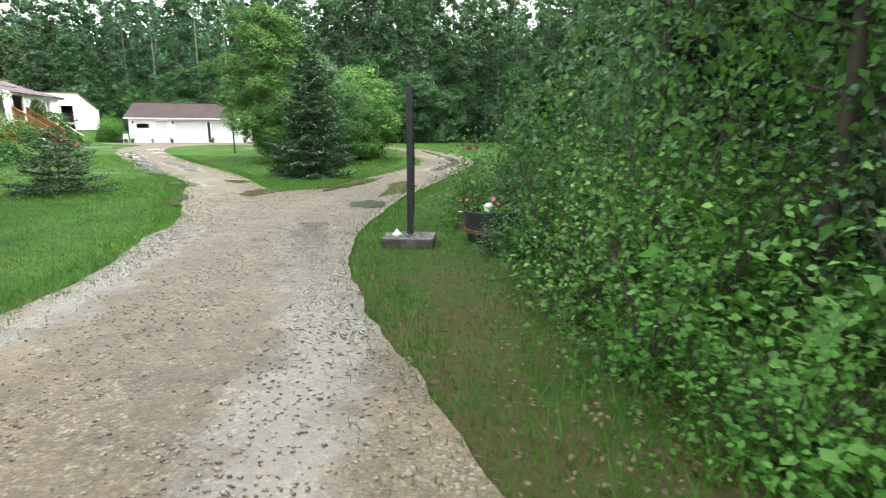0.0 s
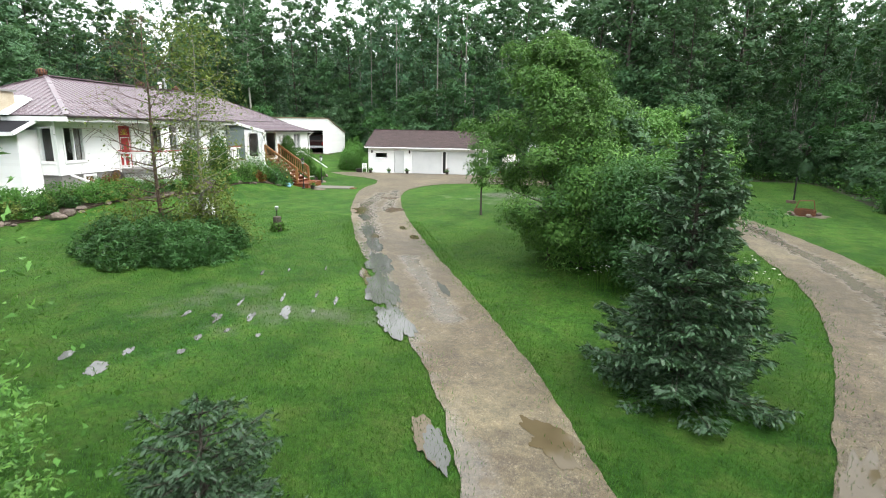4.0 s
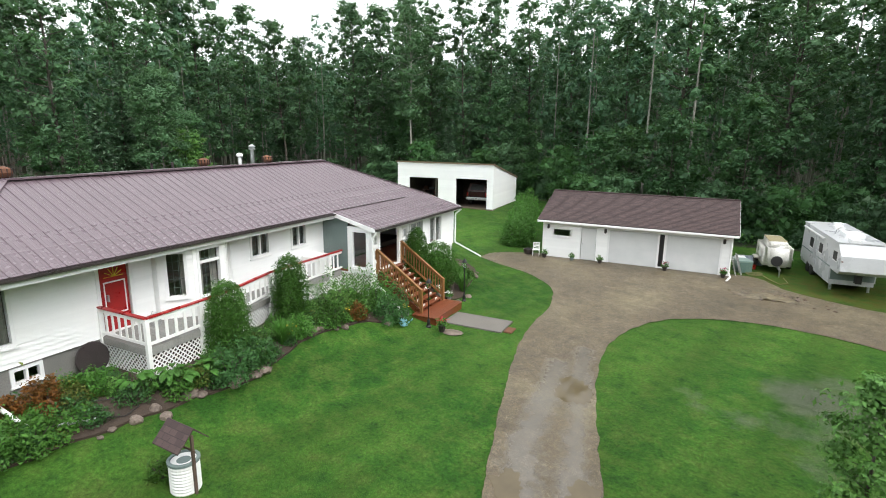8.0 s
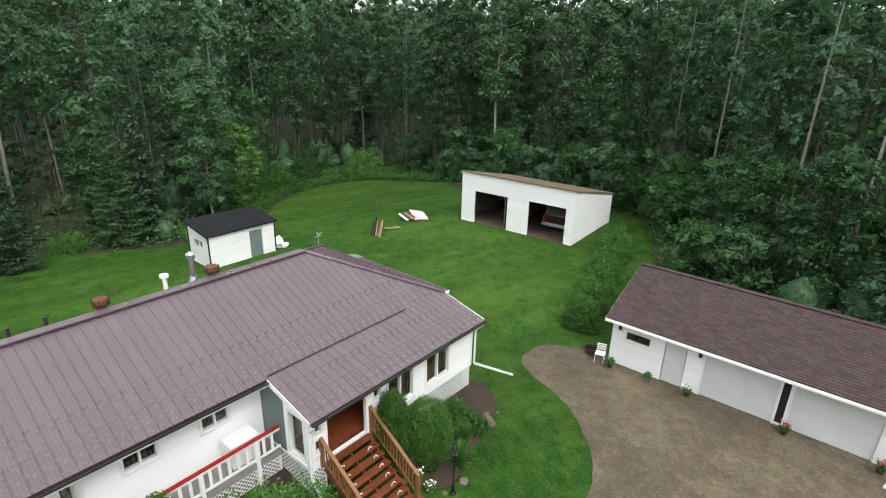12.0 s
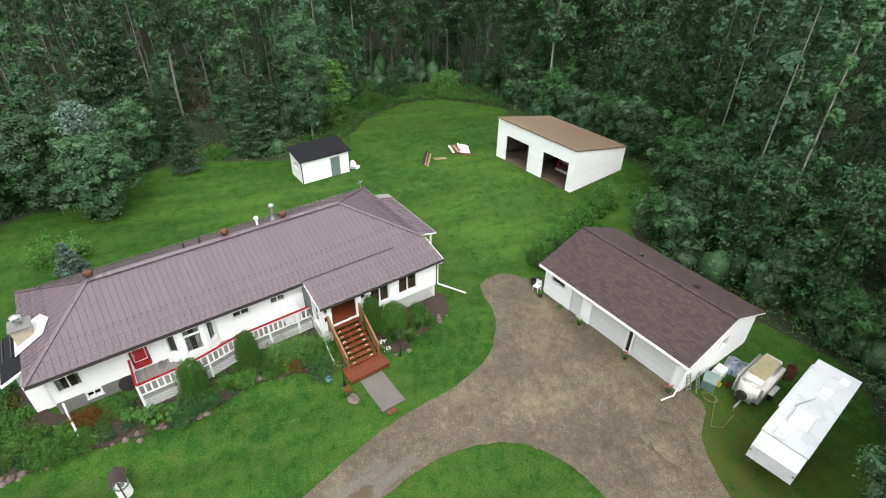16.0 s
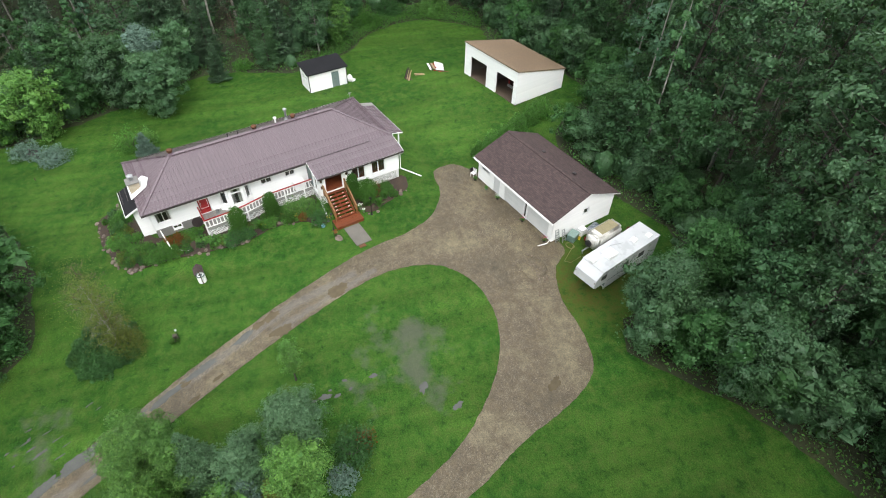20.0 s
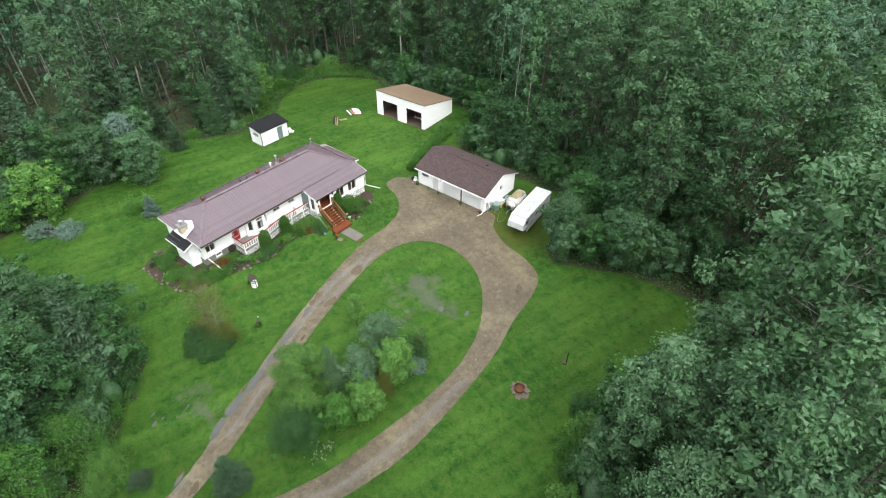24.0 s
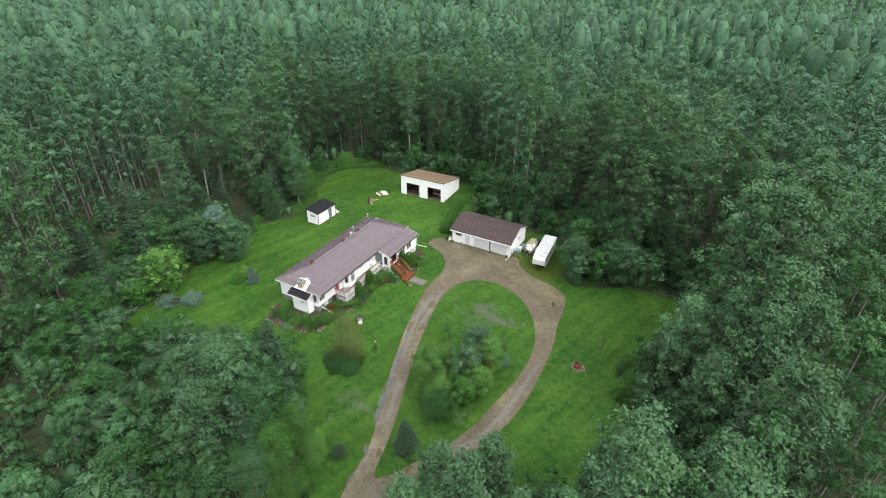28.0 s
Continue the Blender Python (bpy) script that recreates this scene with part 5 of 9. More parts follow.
# ---- the small garden shed ----
gsh = thing("garden_shed", scaled(yard(-38.6, 53.8, 0.02), 1.0, 1.07), "small white garden shed with a black felt roof", "shed")
wall_part(gsh, wpose(1.25, 2.3, -90), 4.6, 0.0, 2.15, [(0.92, 1.84, 0.05, 1.9)], course=0.2, name="wall_front")
part("door", bx(0.95, 1.81, -0.06, -0.02, 0.07, 1.88), TEAL, gsh, "weathered blue-grey shed door", wpose(1.25, 2.3, -90))
wall_part(gsh, wpose(1.25, -2.3, 180), 2.5, 0.0, 2.15, [(0.7, 1.8, 1.25, 1.75)], gable=lambda x: 2.15 + 0.35 * x / 2.5, course=0.2, name="wall_end")
window_part(gsh, wpose(1.25, -2.3, 180), 0.7, 1.8, 1.25, 1.75, 1, 0)
wall_part(gsh, wpose(-1.25, 2.3, 0), 2.5, 0.0, 2.15, [], gable=lambda x: 2.5 - 0.35 * x / 2.5, course=0.2, name="wall_end")
wall_part(gsh, wpose(-1.25, -2.3, 90), 4.6, 0.0, 2.5, [], course=0.2, name="wall_back")
part("roof", prism(bmesh.new(), [(1.45, -2.5, 2.18), (1.45, 2.5, 2.18), (-1.45, 2.5, 2.58), (-1.45, -2.5, 2.58)], (0, 0, 0.09)), TARROOF, gsh, "black felt roof")
for x, y, h in ((1.27, 2.32, 2.13), (1.27, -2.32, 2.13), (-1.27, 2.32, 2.46), (-1.27, -2.32, 2.46)):
    part("corner_trim", bx(x - 0.035, x + 0.035, y - 0.035, y + 0.035, 0.0, h), BLACK, gsh, "black corner trim")

# ---- plants ----
def leaf_cloud(cen, size, r, lift=0.35, ratio=0.62, along=None, out=None, tri=False):
    """One small leaf at each centre, turned at random but facing outwards or up more than down."""
    n = len(cen)
    nrm = r.normal(size=(n, 3)) if out is None else r.normal(size=(n, 3)) * 0.5 + out
    nrm[:, 2] = nrm[:, 2] + lift if out is not None else np.abs(nrm[:, 2]) * (1 + lift) + lift
    nrm /= np.linalg.norm(nrm, axis=1)[:, None]
    t = r.normal(size=(n, 3)) if along is None else along + r.normal(size=(n, 3)) * 0.25
    t -= nrm * (t * nrm).sum(1)[:, None]
    t /= np.linalg.norm(t, axis=1)[:, None] + 1e-9
    s = np.cross(nrm, t)
    sz = (size * r.uniform(0.65, 1.35, n))[:, None]
    droop = nrm * sz * 0.12
    if tri:
        v = np.stack([cen - t * sz * 0.55, cen + s * sz * ratio * 0.7 + t * sz * 0.2, cen + t * sz * 0.55 - s * sz * ratio * 0.35], 1)
        return v.reshape(-1, 3), np.arange(3 * n).reshape(-1, 3)
    v = np.stack([cen - t * sz * 0.5, cen + s * sz * ratio * 0.5 + droop, cen + t * sz * 0.5, cen - s * sz * ratio * 0.5 + droop], 1)
    return v.reshape(-1, 3), np.arange(4 * n).reshape(-1, 4)


def ball(cuts):
    """Vertices and faces of a unit icosphere, as arrays."""
    bm = bmesh.new()
    bmesh.ops.create_icosphere(bm, subdivisions=cuts, radius=1.0)
    bm.verts.ensure_lookup_table()
    out = np.array([v.co[:] for v in bm.verts]), np.array([[v.index for v in f.verts] for f in bm.faces])
    bm.free()
    return out


BALLS = [ball(1), ball(2), ball(3)]


def flakes(v, f, r, grow=1.25, stir=0.22):
    """A closed shell taken apart into loose, tilted flakes, as a leaf clump's hidden side looks."""
    t = v[f]
    c = t.mean(1, keepdims=True)
    edge_ = np.linalg.norm(t[:, 0] - t[:, 1], axis=1)[:, None, None]
    t = c + (t - c) * grow + r.normal(0, 1, t.shape) * edge_ * stir
    return t.reshape(-1, 3), np.arange(3 * len(f)).reshape(-1, 3)


def inner_clumps(cen, rad, r, flat=0.7):
    """Dense twiggy hearts of leaf clumps: loose flakes round each centre."""
    bv, bf = BALLS[0]
    n, k = len(cen), len(bv)
    v = bv[None] * (rad[:, None] * r.uniform(0.72, 1.12, (n, k)))[:, :, None] * np.array([1, 1, flat]) + cen[:, None]
    return flakes(v.reshape(-1, 3), (bf[None] + k * np.arange(n)[:, None, None]).reshape(-1, 3), r)


def joined(*pairs):
    """Vertices and triangles of several sets as one; four-sided faces are split."""
    vs, fs, k = [], [], 0
    for v, f in pairs:
        if f.shape[1] == 4:
            f = np.concatenate([f[:, (0, 1, 2)], f[:, (0, 2, 3)]])
        vs.append(v)
        fs.append(f + k)
        k += len(v)
    return np.concatenate(vs), np.concatenate(fs)


def stem_mesh(name, lines, sides=5):
    """Tapered tubes along lines of (x, y, z, radius) as one mesh."""
    vs, fs, k = [], [], 0
    for ln in lines:
        ln = np.asarray(ln, float)
        for i, p in enumerate(ln):
            d = ln[min(i + 1, len(ln) - 1), :3] - ln[max(i - 1, 0), :3]
            d = d / (np.linalg.norm(d) + 1e-9)
            u = np.cross(d, (0, 0, 1)) if abs(d[2]) < 0.95 else np.cross(d, (1, 0, 0))
            u = u / (np.linalg.norm(u) + 1e-9)
            w = np.cross(d, u)
            for j in range(sides):
                a = 2 * math.pi * j / sides
                vs.append(p[:3] + (u * math.cos(a) + w * math.sin(a)) * p[3])
        for i in range(len(ln) - 1):
            for j in range(sides):
                a, b_ = k + i * sides + j, k + i * sides + (j + 1) % sides
                fs.append((a, b_, b_ + sides, a + sides))
        k += len(ln) * sides
    return np_mesh(name, vs, fs, True)


def broadleaf(seed, height, radius, start, leaves, size, limbs=26, lean=0.03, egg=0.55, bark=None, leaf=None, bare=0.0, clump=0.16, tri=False, sprigs=3, heart=0.45, twigs=0, ratio=0.62):
    """A tree grown from a trunk, limbs and leaf sprays round the limbs' outer ends. Returns the meshes of trunk and crown."""
    r = np.random.default_rng(seed)
    k = 9
    z = np.linspace(0, height * 0.96, k)
    bend = np.cumsum(r.normal(0, lean, (k, 2)), 0) * height / k
    r0 = 0.0075 * height + 0.025
    trunk = [(bend[i, 0], bend[i, 1], z[i], r0 * (1 - 0.9 * i / (k - 1)) * (1.25 if i == 0 else 1)) for i in range(k)]
    lines, cents, ways = [trunk], [], []
    for i in range(limbs):
        f = start + (1 - start) * (i + r.uniform(0, 1)) / limbs
        f = min(f, 0.97)
        h = f * height * 0.96
        base = np.array([np.interp(h, z, bend[:, 0]), np.interp(h, z, bend[:, 1]), h])
        g = (f - start) / (1 - start)
        reach = radius * (0.28 + 0.72 * math.sin(math.pi * min(1, (g * (1 - egg) * 2 if g < 0.5 / (1 - egg) * 0.5 else 0.5 + (g - 0.5) * 0.9)) ** 0.8)) * r.uniform(0.7, 1.12)
        reach *= 1.0 if g < 0.8 else 1.0 - 2.2 * (g - 0.8)
        a = i * 2.39996 + r.normal(0, 0.3)
        rise = reach * r.uniform(0.25, 0.75)
        mid = base + np.array([math.cos(a), math.sin(a), 0]) * reach * 0.5 + np.array([0, 0, rise * 0.35])
        end = base + np.array([math.cos(a + r.normal(0, 0.2)), math.sin(a + r.normal(0, 0.2)), 0]) * reach + np.array([0, 0, rise])
        rr = r0 * (1 - 0.85 * f) * 0.42
        lines.append([(*base, rr), (*mid, rr * 0.6), (*end, rr * 0.2)])
        for q in range(twigs):
            t = r.uniform(0.25, 1.0)
            c = base + (mid - base) * min(1, t * 2) if t < 0.5 else mid + (end - mid) * (t - 0.5) * 2
            tip = c + np.array([math.cos(a + r.normal(0, 0.9)), math.sin(a + r.normal(0, 0.9)), r.normal(0.1, 0.5)]) * reach * r.uniform(0.25, 0.5)
            lines.append([(*c, 0.007), (*((c + tip) / 2 + np.array([0, 0, 0.03])), 0.005), (*(tip - np.array([0, 0, 0.06])), 0.002)])
        if r.uniform() < bare:
            continue
        for q in range(sprigs):
            t = 0.45 + 0.6 * q / max(1, sprigs - 1)
            c = base + (mid - base) * min(1, t * 2) if t < 0.5 else mid + (end - mid) * (t - 0.5) * 2
            cents.append(c + r.normal(0, reach * 0.14, 3))
    cents = np.array(cents)
    own = r.integers(0, len(cents), leaves)
    off = r.normal(size=(leaves, 3))
    off[:, 2] = np.where(off[:, 2] < -0.6, -off[:, 2], off[:, 2])
    off /= np.linalg.norm(off, axis=1)[:, None]
    way = off.copy()
    puff = radius * clump * r.uniform(0.7, 1.7, len(cents)) * 1.7
    off *= (r.uniform(0.45, 1.12, leaves) ** 0.6 * puff[own])[:, None]
    off[:, 2] *= 0.7
    pos = cents[own] + off
    mid = np.array([bend[-3, 0], bend[-3, 1], height * (0.25 + 0.5 * start)])
    o = (pos - mid) / np.array([radius, radius, height * 0.55])
    o /= np.linalg.norm(o, axis=1)[:, None] + 1e-6
    o = 0.45 * o + 0.75 * way
    sets = [leaf_cloud(pos, size, r, out=o, tri=tri, ratio=ratio)]
    if heart:
        sets.append(inner_clumps(cents, puff * heart, r))
    return stem_mesh("trunk", lines, 3 if tri else 4), np_mesh("crown", *joined(*sets))


def conifer(seed, height, radius, sprays=15, layers=22, size=0.34, gap=0.05, droop=0.16, tri=False):
    """A spruce: uneven whorls of drooping branches with upturned tips, each feathered on both sides with needle sprays."""
    r = np.random.default_rng(seed)
    lines = [[(0, 0, 0, 0.012 * height + 0.02), (0, 0, height * 0.5, 0.007 * height + 0.012), (0, 0, height, 0.006)]]
    pos, way = [], []
    for i in range(layers):
        g = i / (layers - 1)
        h = height * (gap + (0.97 - gap) * g)
        R = radius * (1 - g) ** 0.8 * r.uniform(0.82, 1.08) + 0.05
        nb = int(5 + 4 * (1 - g))
        for k in range(nb):
            a = 2 * math.pi * (k + r.uniform(-0.35, 0.35)) / nb + i * 0.9
            L = R * r.uniform(0.55, 1.15)
            d = np.array([math.cos(a), math.sin(a), 0.0])
            sd = np.array([-math.sin(a), math.cos(a), 0.0])
            base = np.array([0, 0, h + r.normal(0, 0.25 * height / layers)])
            up = (0.55 * g - droop * (1 - g)) + r.normal(0, 0.07)
            line = lambda t: base + d * L * t + np.array([0, 0, L * (up * t - 0.16 * t + 0.2 * t ** 3)])
            lines.append([(*base, 0.010 + 0.004 * L), (*line(0.5), 0.007), (*line(1.0), 0.003)])
            m = max(3, int(sprays * L / radius * 0.55) + 1)
            for q in range(m):
                t = 0.18 + 0.82 * (q + r.uniform(0, 0.8)) / m
                c = line(t)
                pos.append(c)
                way.append(d + np.array([0, 0, 0.2]))
                for s_ in (-1, 1):
                    lt = (0.38 * L * (1.05 - t) + 0.08) * r.uniform(0.7, 1.2)
                    w = d * 0.75 + sd * s_ * 0.8 + np.array([0, 0, r.normal(-0.08, 0.1)])
                    for u in (0.45, 1.0) if lt > size * 0.6 else (0.7,):
                        pos.append(c + w * lt * u)
                        way.append(w)
    pos, way = np.array(pos), np.array(way)
    v, f = leaf_cloud(pos, size, r, lift=0.7, ratio=0.34, along=way * 3, tri=tri)
    v2, f2 = leaf_cloud(pos + r.normal(0, size * 0.18, pos.shape), size * 0.8, r, lift=0.1, ratio=0.36, along=way * 2, tri=tri)
    return stem_mesh("trunk", lines, 4), np_mesh("crown", np.concatenate([v, v2]), np.concatenate([f, f2 + len(v)]))


def shrub(seed, radius, height, leaves, size, solid=0.55, wild=0.25, ratio=0.62, column=False, tri=None):
    """A bush: leaves thick near a lumpy outline, with stems inside."""
    r = np.random.default_rng(seed)
    d = r.normal(size=(leaves, 3))
    d /= np.linalg.norm(d, axis=1)[:, None]
    d[:, 2] = np.abs(d[:, 2])
    bump = np.array([1 + wild * noise.noise(Vector(q) * 2.1 + Vector((seed * 3.1, 0, 0))) * 2 for q in d])
    rad = (solid + (1 - solid) * r.uniform(0, 1, leaves) ** 0.5) * bump
    pos = d * rad[:, None] * np.array([radius, radius, height]) * np.array([1, 1, 0.98])
    if column:
        u = r.uniform(0.02, 1.0, leaves)
        wide = (1 - u ** 5) ** 0.5 * (0.72 + 0.28 * np.minimum(1, u / 0.25)) * rad
        pos = np.stack([d[:, 0] / np.hypot(d[:, 0], d[:, 1]) * wide * radius, d[:, 1] / np.hypot(d[:, 0], d[:, 1]) * wide * radius, u * height * (0.8 + 0.2 * bump)], 1)
    low = (r.uniform(0, 1, leaves) < 0.28) & (not column)
    pos[low, 2] *= r.uniform(0.1, 0.9, low.sum())
    sets = [leaf_cloud(pos + np.array([0, 0, 0.03]), size, r, ratio=ratio, tri=leaves > 1000 if tri is None else tri)]
    if solid >= 0.5 and column:
        bv, bf = BALLS[2]
        sets.append(flakes(bv * np.array([radius, radius, height * 0.5]) * r.uniform(0.62, 0.78, (len(bv), 1)) + np.array([0, 0, height * 0.47]), bf, r, 1.1, 0.15))
    if solid >= 0.5 and not column:
        bv, bf = BALLS[1]
        q = np.array([1 + wild * noise.noise(Vector((a, b_, abs(c))) * 2.1 + Vector((seed * 3.1, 0, 0))) * 2 for a, b_, c in bv])
        core = bv * (q * solid * r.uniform(0.62, 0.9, len(bv)))[:, None] * np.array([radius, radius, height])
        core[:, 2] = np.maximum(core[:, 2], 0.02)
        sets.append(flakes(core, bf, r))
    v, f = joined(*sets)
    lines = []
    for i in range(9):
        a = i * 2.4
        e = np.array([math.cos(a) * radius * 0.6, math.sin(a) * radius * 0.6, height * r.uniform(0.5, 0.8)])
        lines.append([(0.04 * math.cos(a), 0.04 * math.sin(a), 0, 0.025), (*(e * 0.5), 0.016), (*e, 0.006)])
    return stem_mesh("stems", lines, 4), np_mesh("foliage", v, f)


def plant(name, meshes, mats, m, label, category, group="", names=("trunk", "crown")):
    t = thing(name, m, label, category, group)
    for nm, me, mt in zip(names, meshes, mats):
        part(nm, me, mt, t)
    return t


# kinds of forest tree, built once
POPLARS = []
for i in range(7):
    me = broadleaf(20 + i, 19.5, 2.5, (0.22, 0.34, 0.14, 0.3, 0.18, 0.4, 0.25)[i], 3300, 0.25, limbs=60, lean=0.035, clump=0.145, tri=True, sprigs=2, heart=0.38)
    POPLARS.append(plant("poplar_tree", me, (PALEBARK if i in (1, 5) else BARK, ASPEN), here(-80 - 4 * i, 80), "tall slender poplar at the forest's edge", "tree", "forest edge trees"))
SPRUCES = []
for i in range(3):
    me = conifer(50 + i, 14.5, 2.2, sprays=14, layers=26, size=0.55, tri=True)
    SPRUCES.append(plant("spruce_tree", me, (BARK, NEEDLE), here(-80 - 4 * i, 86), "dark pointed spruce among the forest trees", "tree", "forest edge trees"))
WILLOWS = []
for i in range(4):
    me = broadleaf(70 + i, 6.0, 2.4, 0.06, 2100, 0.18, limbs=24, lean=0.05, clump=0.22, tri=True, sprigs=2)
    WILLOWS.append(plant("willow_shrub", me, (BARK, ASPEN if i % 2 else DARKLEAF), here(-80 - 4 * i, 92), "bushy young willow at the forest's edge", "tree", "forest edge shrubs"))

YOUNG = []
for i in range(4):
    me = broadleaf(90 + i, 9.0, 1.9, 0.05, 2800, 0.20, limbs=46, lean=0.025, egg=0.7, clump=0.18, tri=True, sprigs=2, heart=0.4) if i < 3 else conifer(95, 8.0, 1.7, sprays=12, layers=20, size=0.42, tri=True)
    YOUNG.append(plant("young_poplar" if i < 3 else "young_spruce", me, (BARK, DEEPLEAF if i < 3 else NEEDLE), here(-80 - 4 * i, 96), "young bushy tree in the forest's front rank", "tree", "forest edge trees"))

edge = np.array(clear_line)
rs = np.random.default_rng(11)


WEEDS = [(-57.0, 37.0), (-61.5, 42.4), (-67, 46), (-70.5, 53), (-68, 58.5), (-64, 61.5), (-70, 63), (-76, 59), (-76, 51), (-71.5, 44.5), (-66, 41.0), (-62.0, 38.6), (-59.6, 35.6)]
HOLLOW = [(-60.8, 30.6), (-60.6, 27.2), (-63, 26.2), (-68.5, 25.6), (-69.5, 28.5), (-69, 31.5), (-64.5, 31.6)]


def kept_open(x, y):
    """The weedy strip behind the back lawn, the hollow of the dead tree and the feet of the tall trees beside them."""
    x, y = np.atleast_1d(x), np.atleast_1d(y)
    ok = inside(x, y, WEEDS) | inside(x, y, HOLLOW)
    for a, b_, q in ((-60.2, 32.6, 2.6), (-62.0, 38.9, 3.0), (-63.0, 25.6, 2.2), (-64.4, 41.6, 1.8)):
        ok |= np.hypot(x - a, y - b_) < q
    return ok


def far_from(pts, p, d):
    return all((p[0] - q[0]) ** 2 + (p[1] - q[1]) ** 2 > d * d for q in pts)


def edge_distance(x, y):
    return float(np.sqrt(((edge - np.array([x, y])) ** 2).sum(1)).min())


spots = []
tries = 0
used = {}
while len(spots) < 300 and tries < 9000:
    tries += 1
    e = edge[rs.integers(len(edge))]
    x, y = e[0] + rs.normal(0, 7), e[1] + rs.normal(0, 7)
    if inside([x], [y], clear_line)[0] or y < -8:
        continue
    d = edge_distance(x, y)
    if d > 15 or d < 0.9:
        continue
    if y < 9.5 and -8.2 < x < 3.4 or y < 13 and -9.5 < x < 6:
        continue
    small = d < 2.6 or rs.uniform() < 0.12
    if not far_from(spots, (x, y), 1.6 if small else 2.2):
        continue
    spots.append((x, y))
    right = x > -14
    if small:
        src, sc = WILLOWS[rs.integers(4)], rs.uniform(0.5, 1.0)
    elif d < 6.5 and rs.uniform() < 0.78:
        src, sc = YOUNG[rs.integers(4)], rs.uniform(0.6, 1.2)
    elif rs.uniform() < (0.12 if x > -45 else 0.24):
        src, sc = SPRUCES[rs.integers(3)], rs.uniform(0.7, 1.25)
    else:
        src, sc = POPLARS[rs.integers(7)], rs.uniform(0.85, 1.3) * (0.95 if d < 5 else 1.1)
    if y < 17 and -50 < x < -11 and not small:
        low = 0.62 if x < -22 else 1.0
        src, sc = (YOUNG[rs.integers(4)], rs.uniform(0.85, 1.35) * low) if rs.uniform() < 0.5 else (WILLOWS[rs.integers(4)], rs.uniform(0.9, 1.6) * low)
    elif y < 16 and x > -16:
        sc *= 0.75
    if x > -2 and y < 42:
        sc *= 0.72 if x < 6 else 0.85
    m = here(x, y, -0.08, rs.uniform(0, 360)) @ pose(0, 0, 0, rs.normal(0, 2), rs.normal(0, 2), 0)
    m = scaled(m, sc, sc * rs.uniform(0.92, 1.1))
    if kept_open(x, y)[0]:
        continue
    if src.name not in used:
        used[src.name] = True
        src.matrix_basis = m
    else:
        c = copy_thing(src, m)
        c.matrix_basis = m

# more bushes along the ragged side of the yard
for k in range(110):
    x, y = rs.uniform(-72, -42), rs.uniform(-6, 36)
    if inside([x], [y], clear_line)[0] or edge_distance(x, y) > 12 or edge_distance(x, y) < 0.6 or not far_from(spots, (x, y), 1.7):
        continue
    spots.append((x, y))
    sc = rs.uniform(0.55, 1.15)
    m = scaled(here(x, y, -0.08, rs.uniform(0, 360)), sc, sc * rs.uniform(0.85, 1.1))
    if kept_open(x, y)[0]:
        continue
    copy_thing(WILLOWS[rs.integers(4)], m).matrix_basis = m

# the woods behind: joined, coarser with distance
def crown_form(r, tall, wide, counts, sizes, pointed, cuts):
    """One crown of the joined woods: an uneven heart, clumps of leaves standing out of it and leaves on the clumps."""
    m = 30
    e = np.linspace(-0.95, 0.97, m)
    a = np.arange(m) * 2.39996 + r.uniform(0, 6)
    if pointed:
        girth = lambda q: wide * 0.8 * (1.02 - q) * 0.62
    else:
        girth = lambda q: wide * np.sqrt(np.maximum(0.02, 1 - q ** 2)) * (1 - 0.14 * q)
    high = 0.39 if not pointed else 0.44
    mid = tall * (1 - high)
    reach = girth(e) * r.uniform(0.68, 1.0, m)
    cen = np.stack([reach * np.cos(a), reach * np.sin(a), mid + tall * high * e * 0.94], 1)
    rad = wide * r.uniform(0.26, 0.44, m) * (0.6 if pointed else 1.0)
    chance = (e + 1.5) * rad
    chance /= chance.sum()
    pts, outs, sz = [], [], []
    for n, size in zip(counts, sizes):
        w = r.choice(m, n, p=chance)
        out = np.stack([np.cos(a), np.sin(a), 0.9 * e + 0.35], 1)[w]
        d = r.normal(size=(n, 3)) + out * 0.9
        d /= np.linalg.norm(d, axis=1)[:, None]
        pts.append(cen[w] + d * (rad[w] * r.uniform(0.7, 1.12, n))[:, None])
        outs.append(d + out * 0.5)
        sz.append(np.full(n, size))
    if cuts < 0:
        hv, bf = inner_clumps(cen[::-cuts], rad[::-cuts] * 0.4, r, 0.8)
    else:
        bv, bf = BALLS[cuts]
        wide_at = girth(bv[:, 2] * 0.9) * 0.88 / np.sqrt(np.maximum(0.1, 1 - bv[:, 2] ** 2)) * r.uniform(0.78, 1.1, len(bv))
        hv = np.stack([bv[:, 0] * wide_at, bv[:, 1] * wide_at, mid + tall * high * bv[:, 2] * r.uniform(0.8, 1.0, len(bv))], 1)
    return np.concatenate(pts), np.concatenate(outs), np.concatenate(sz), hv, bf


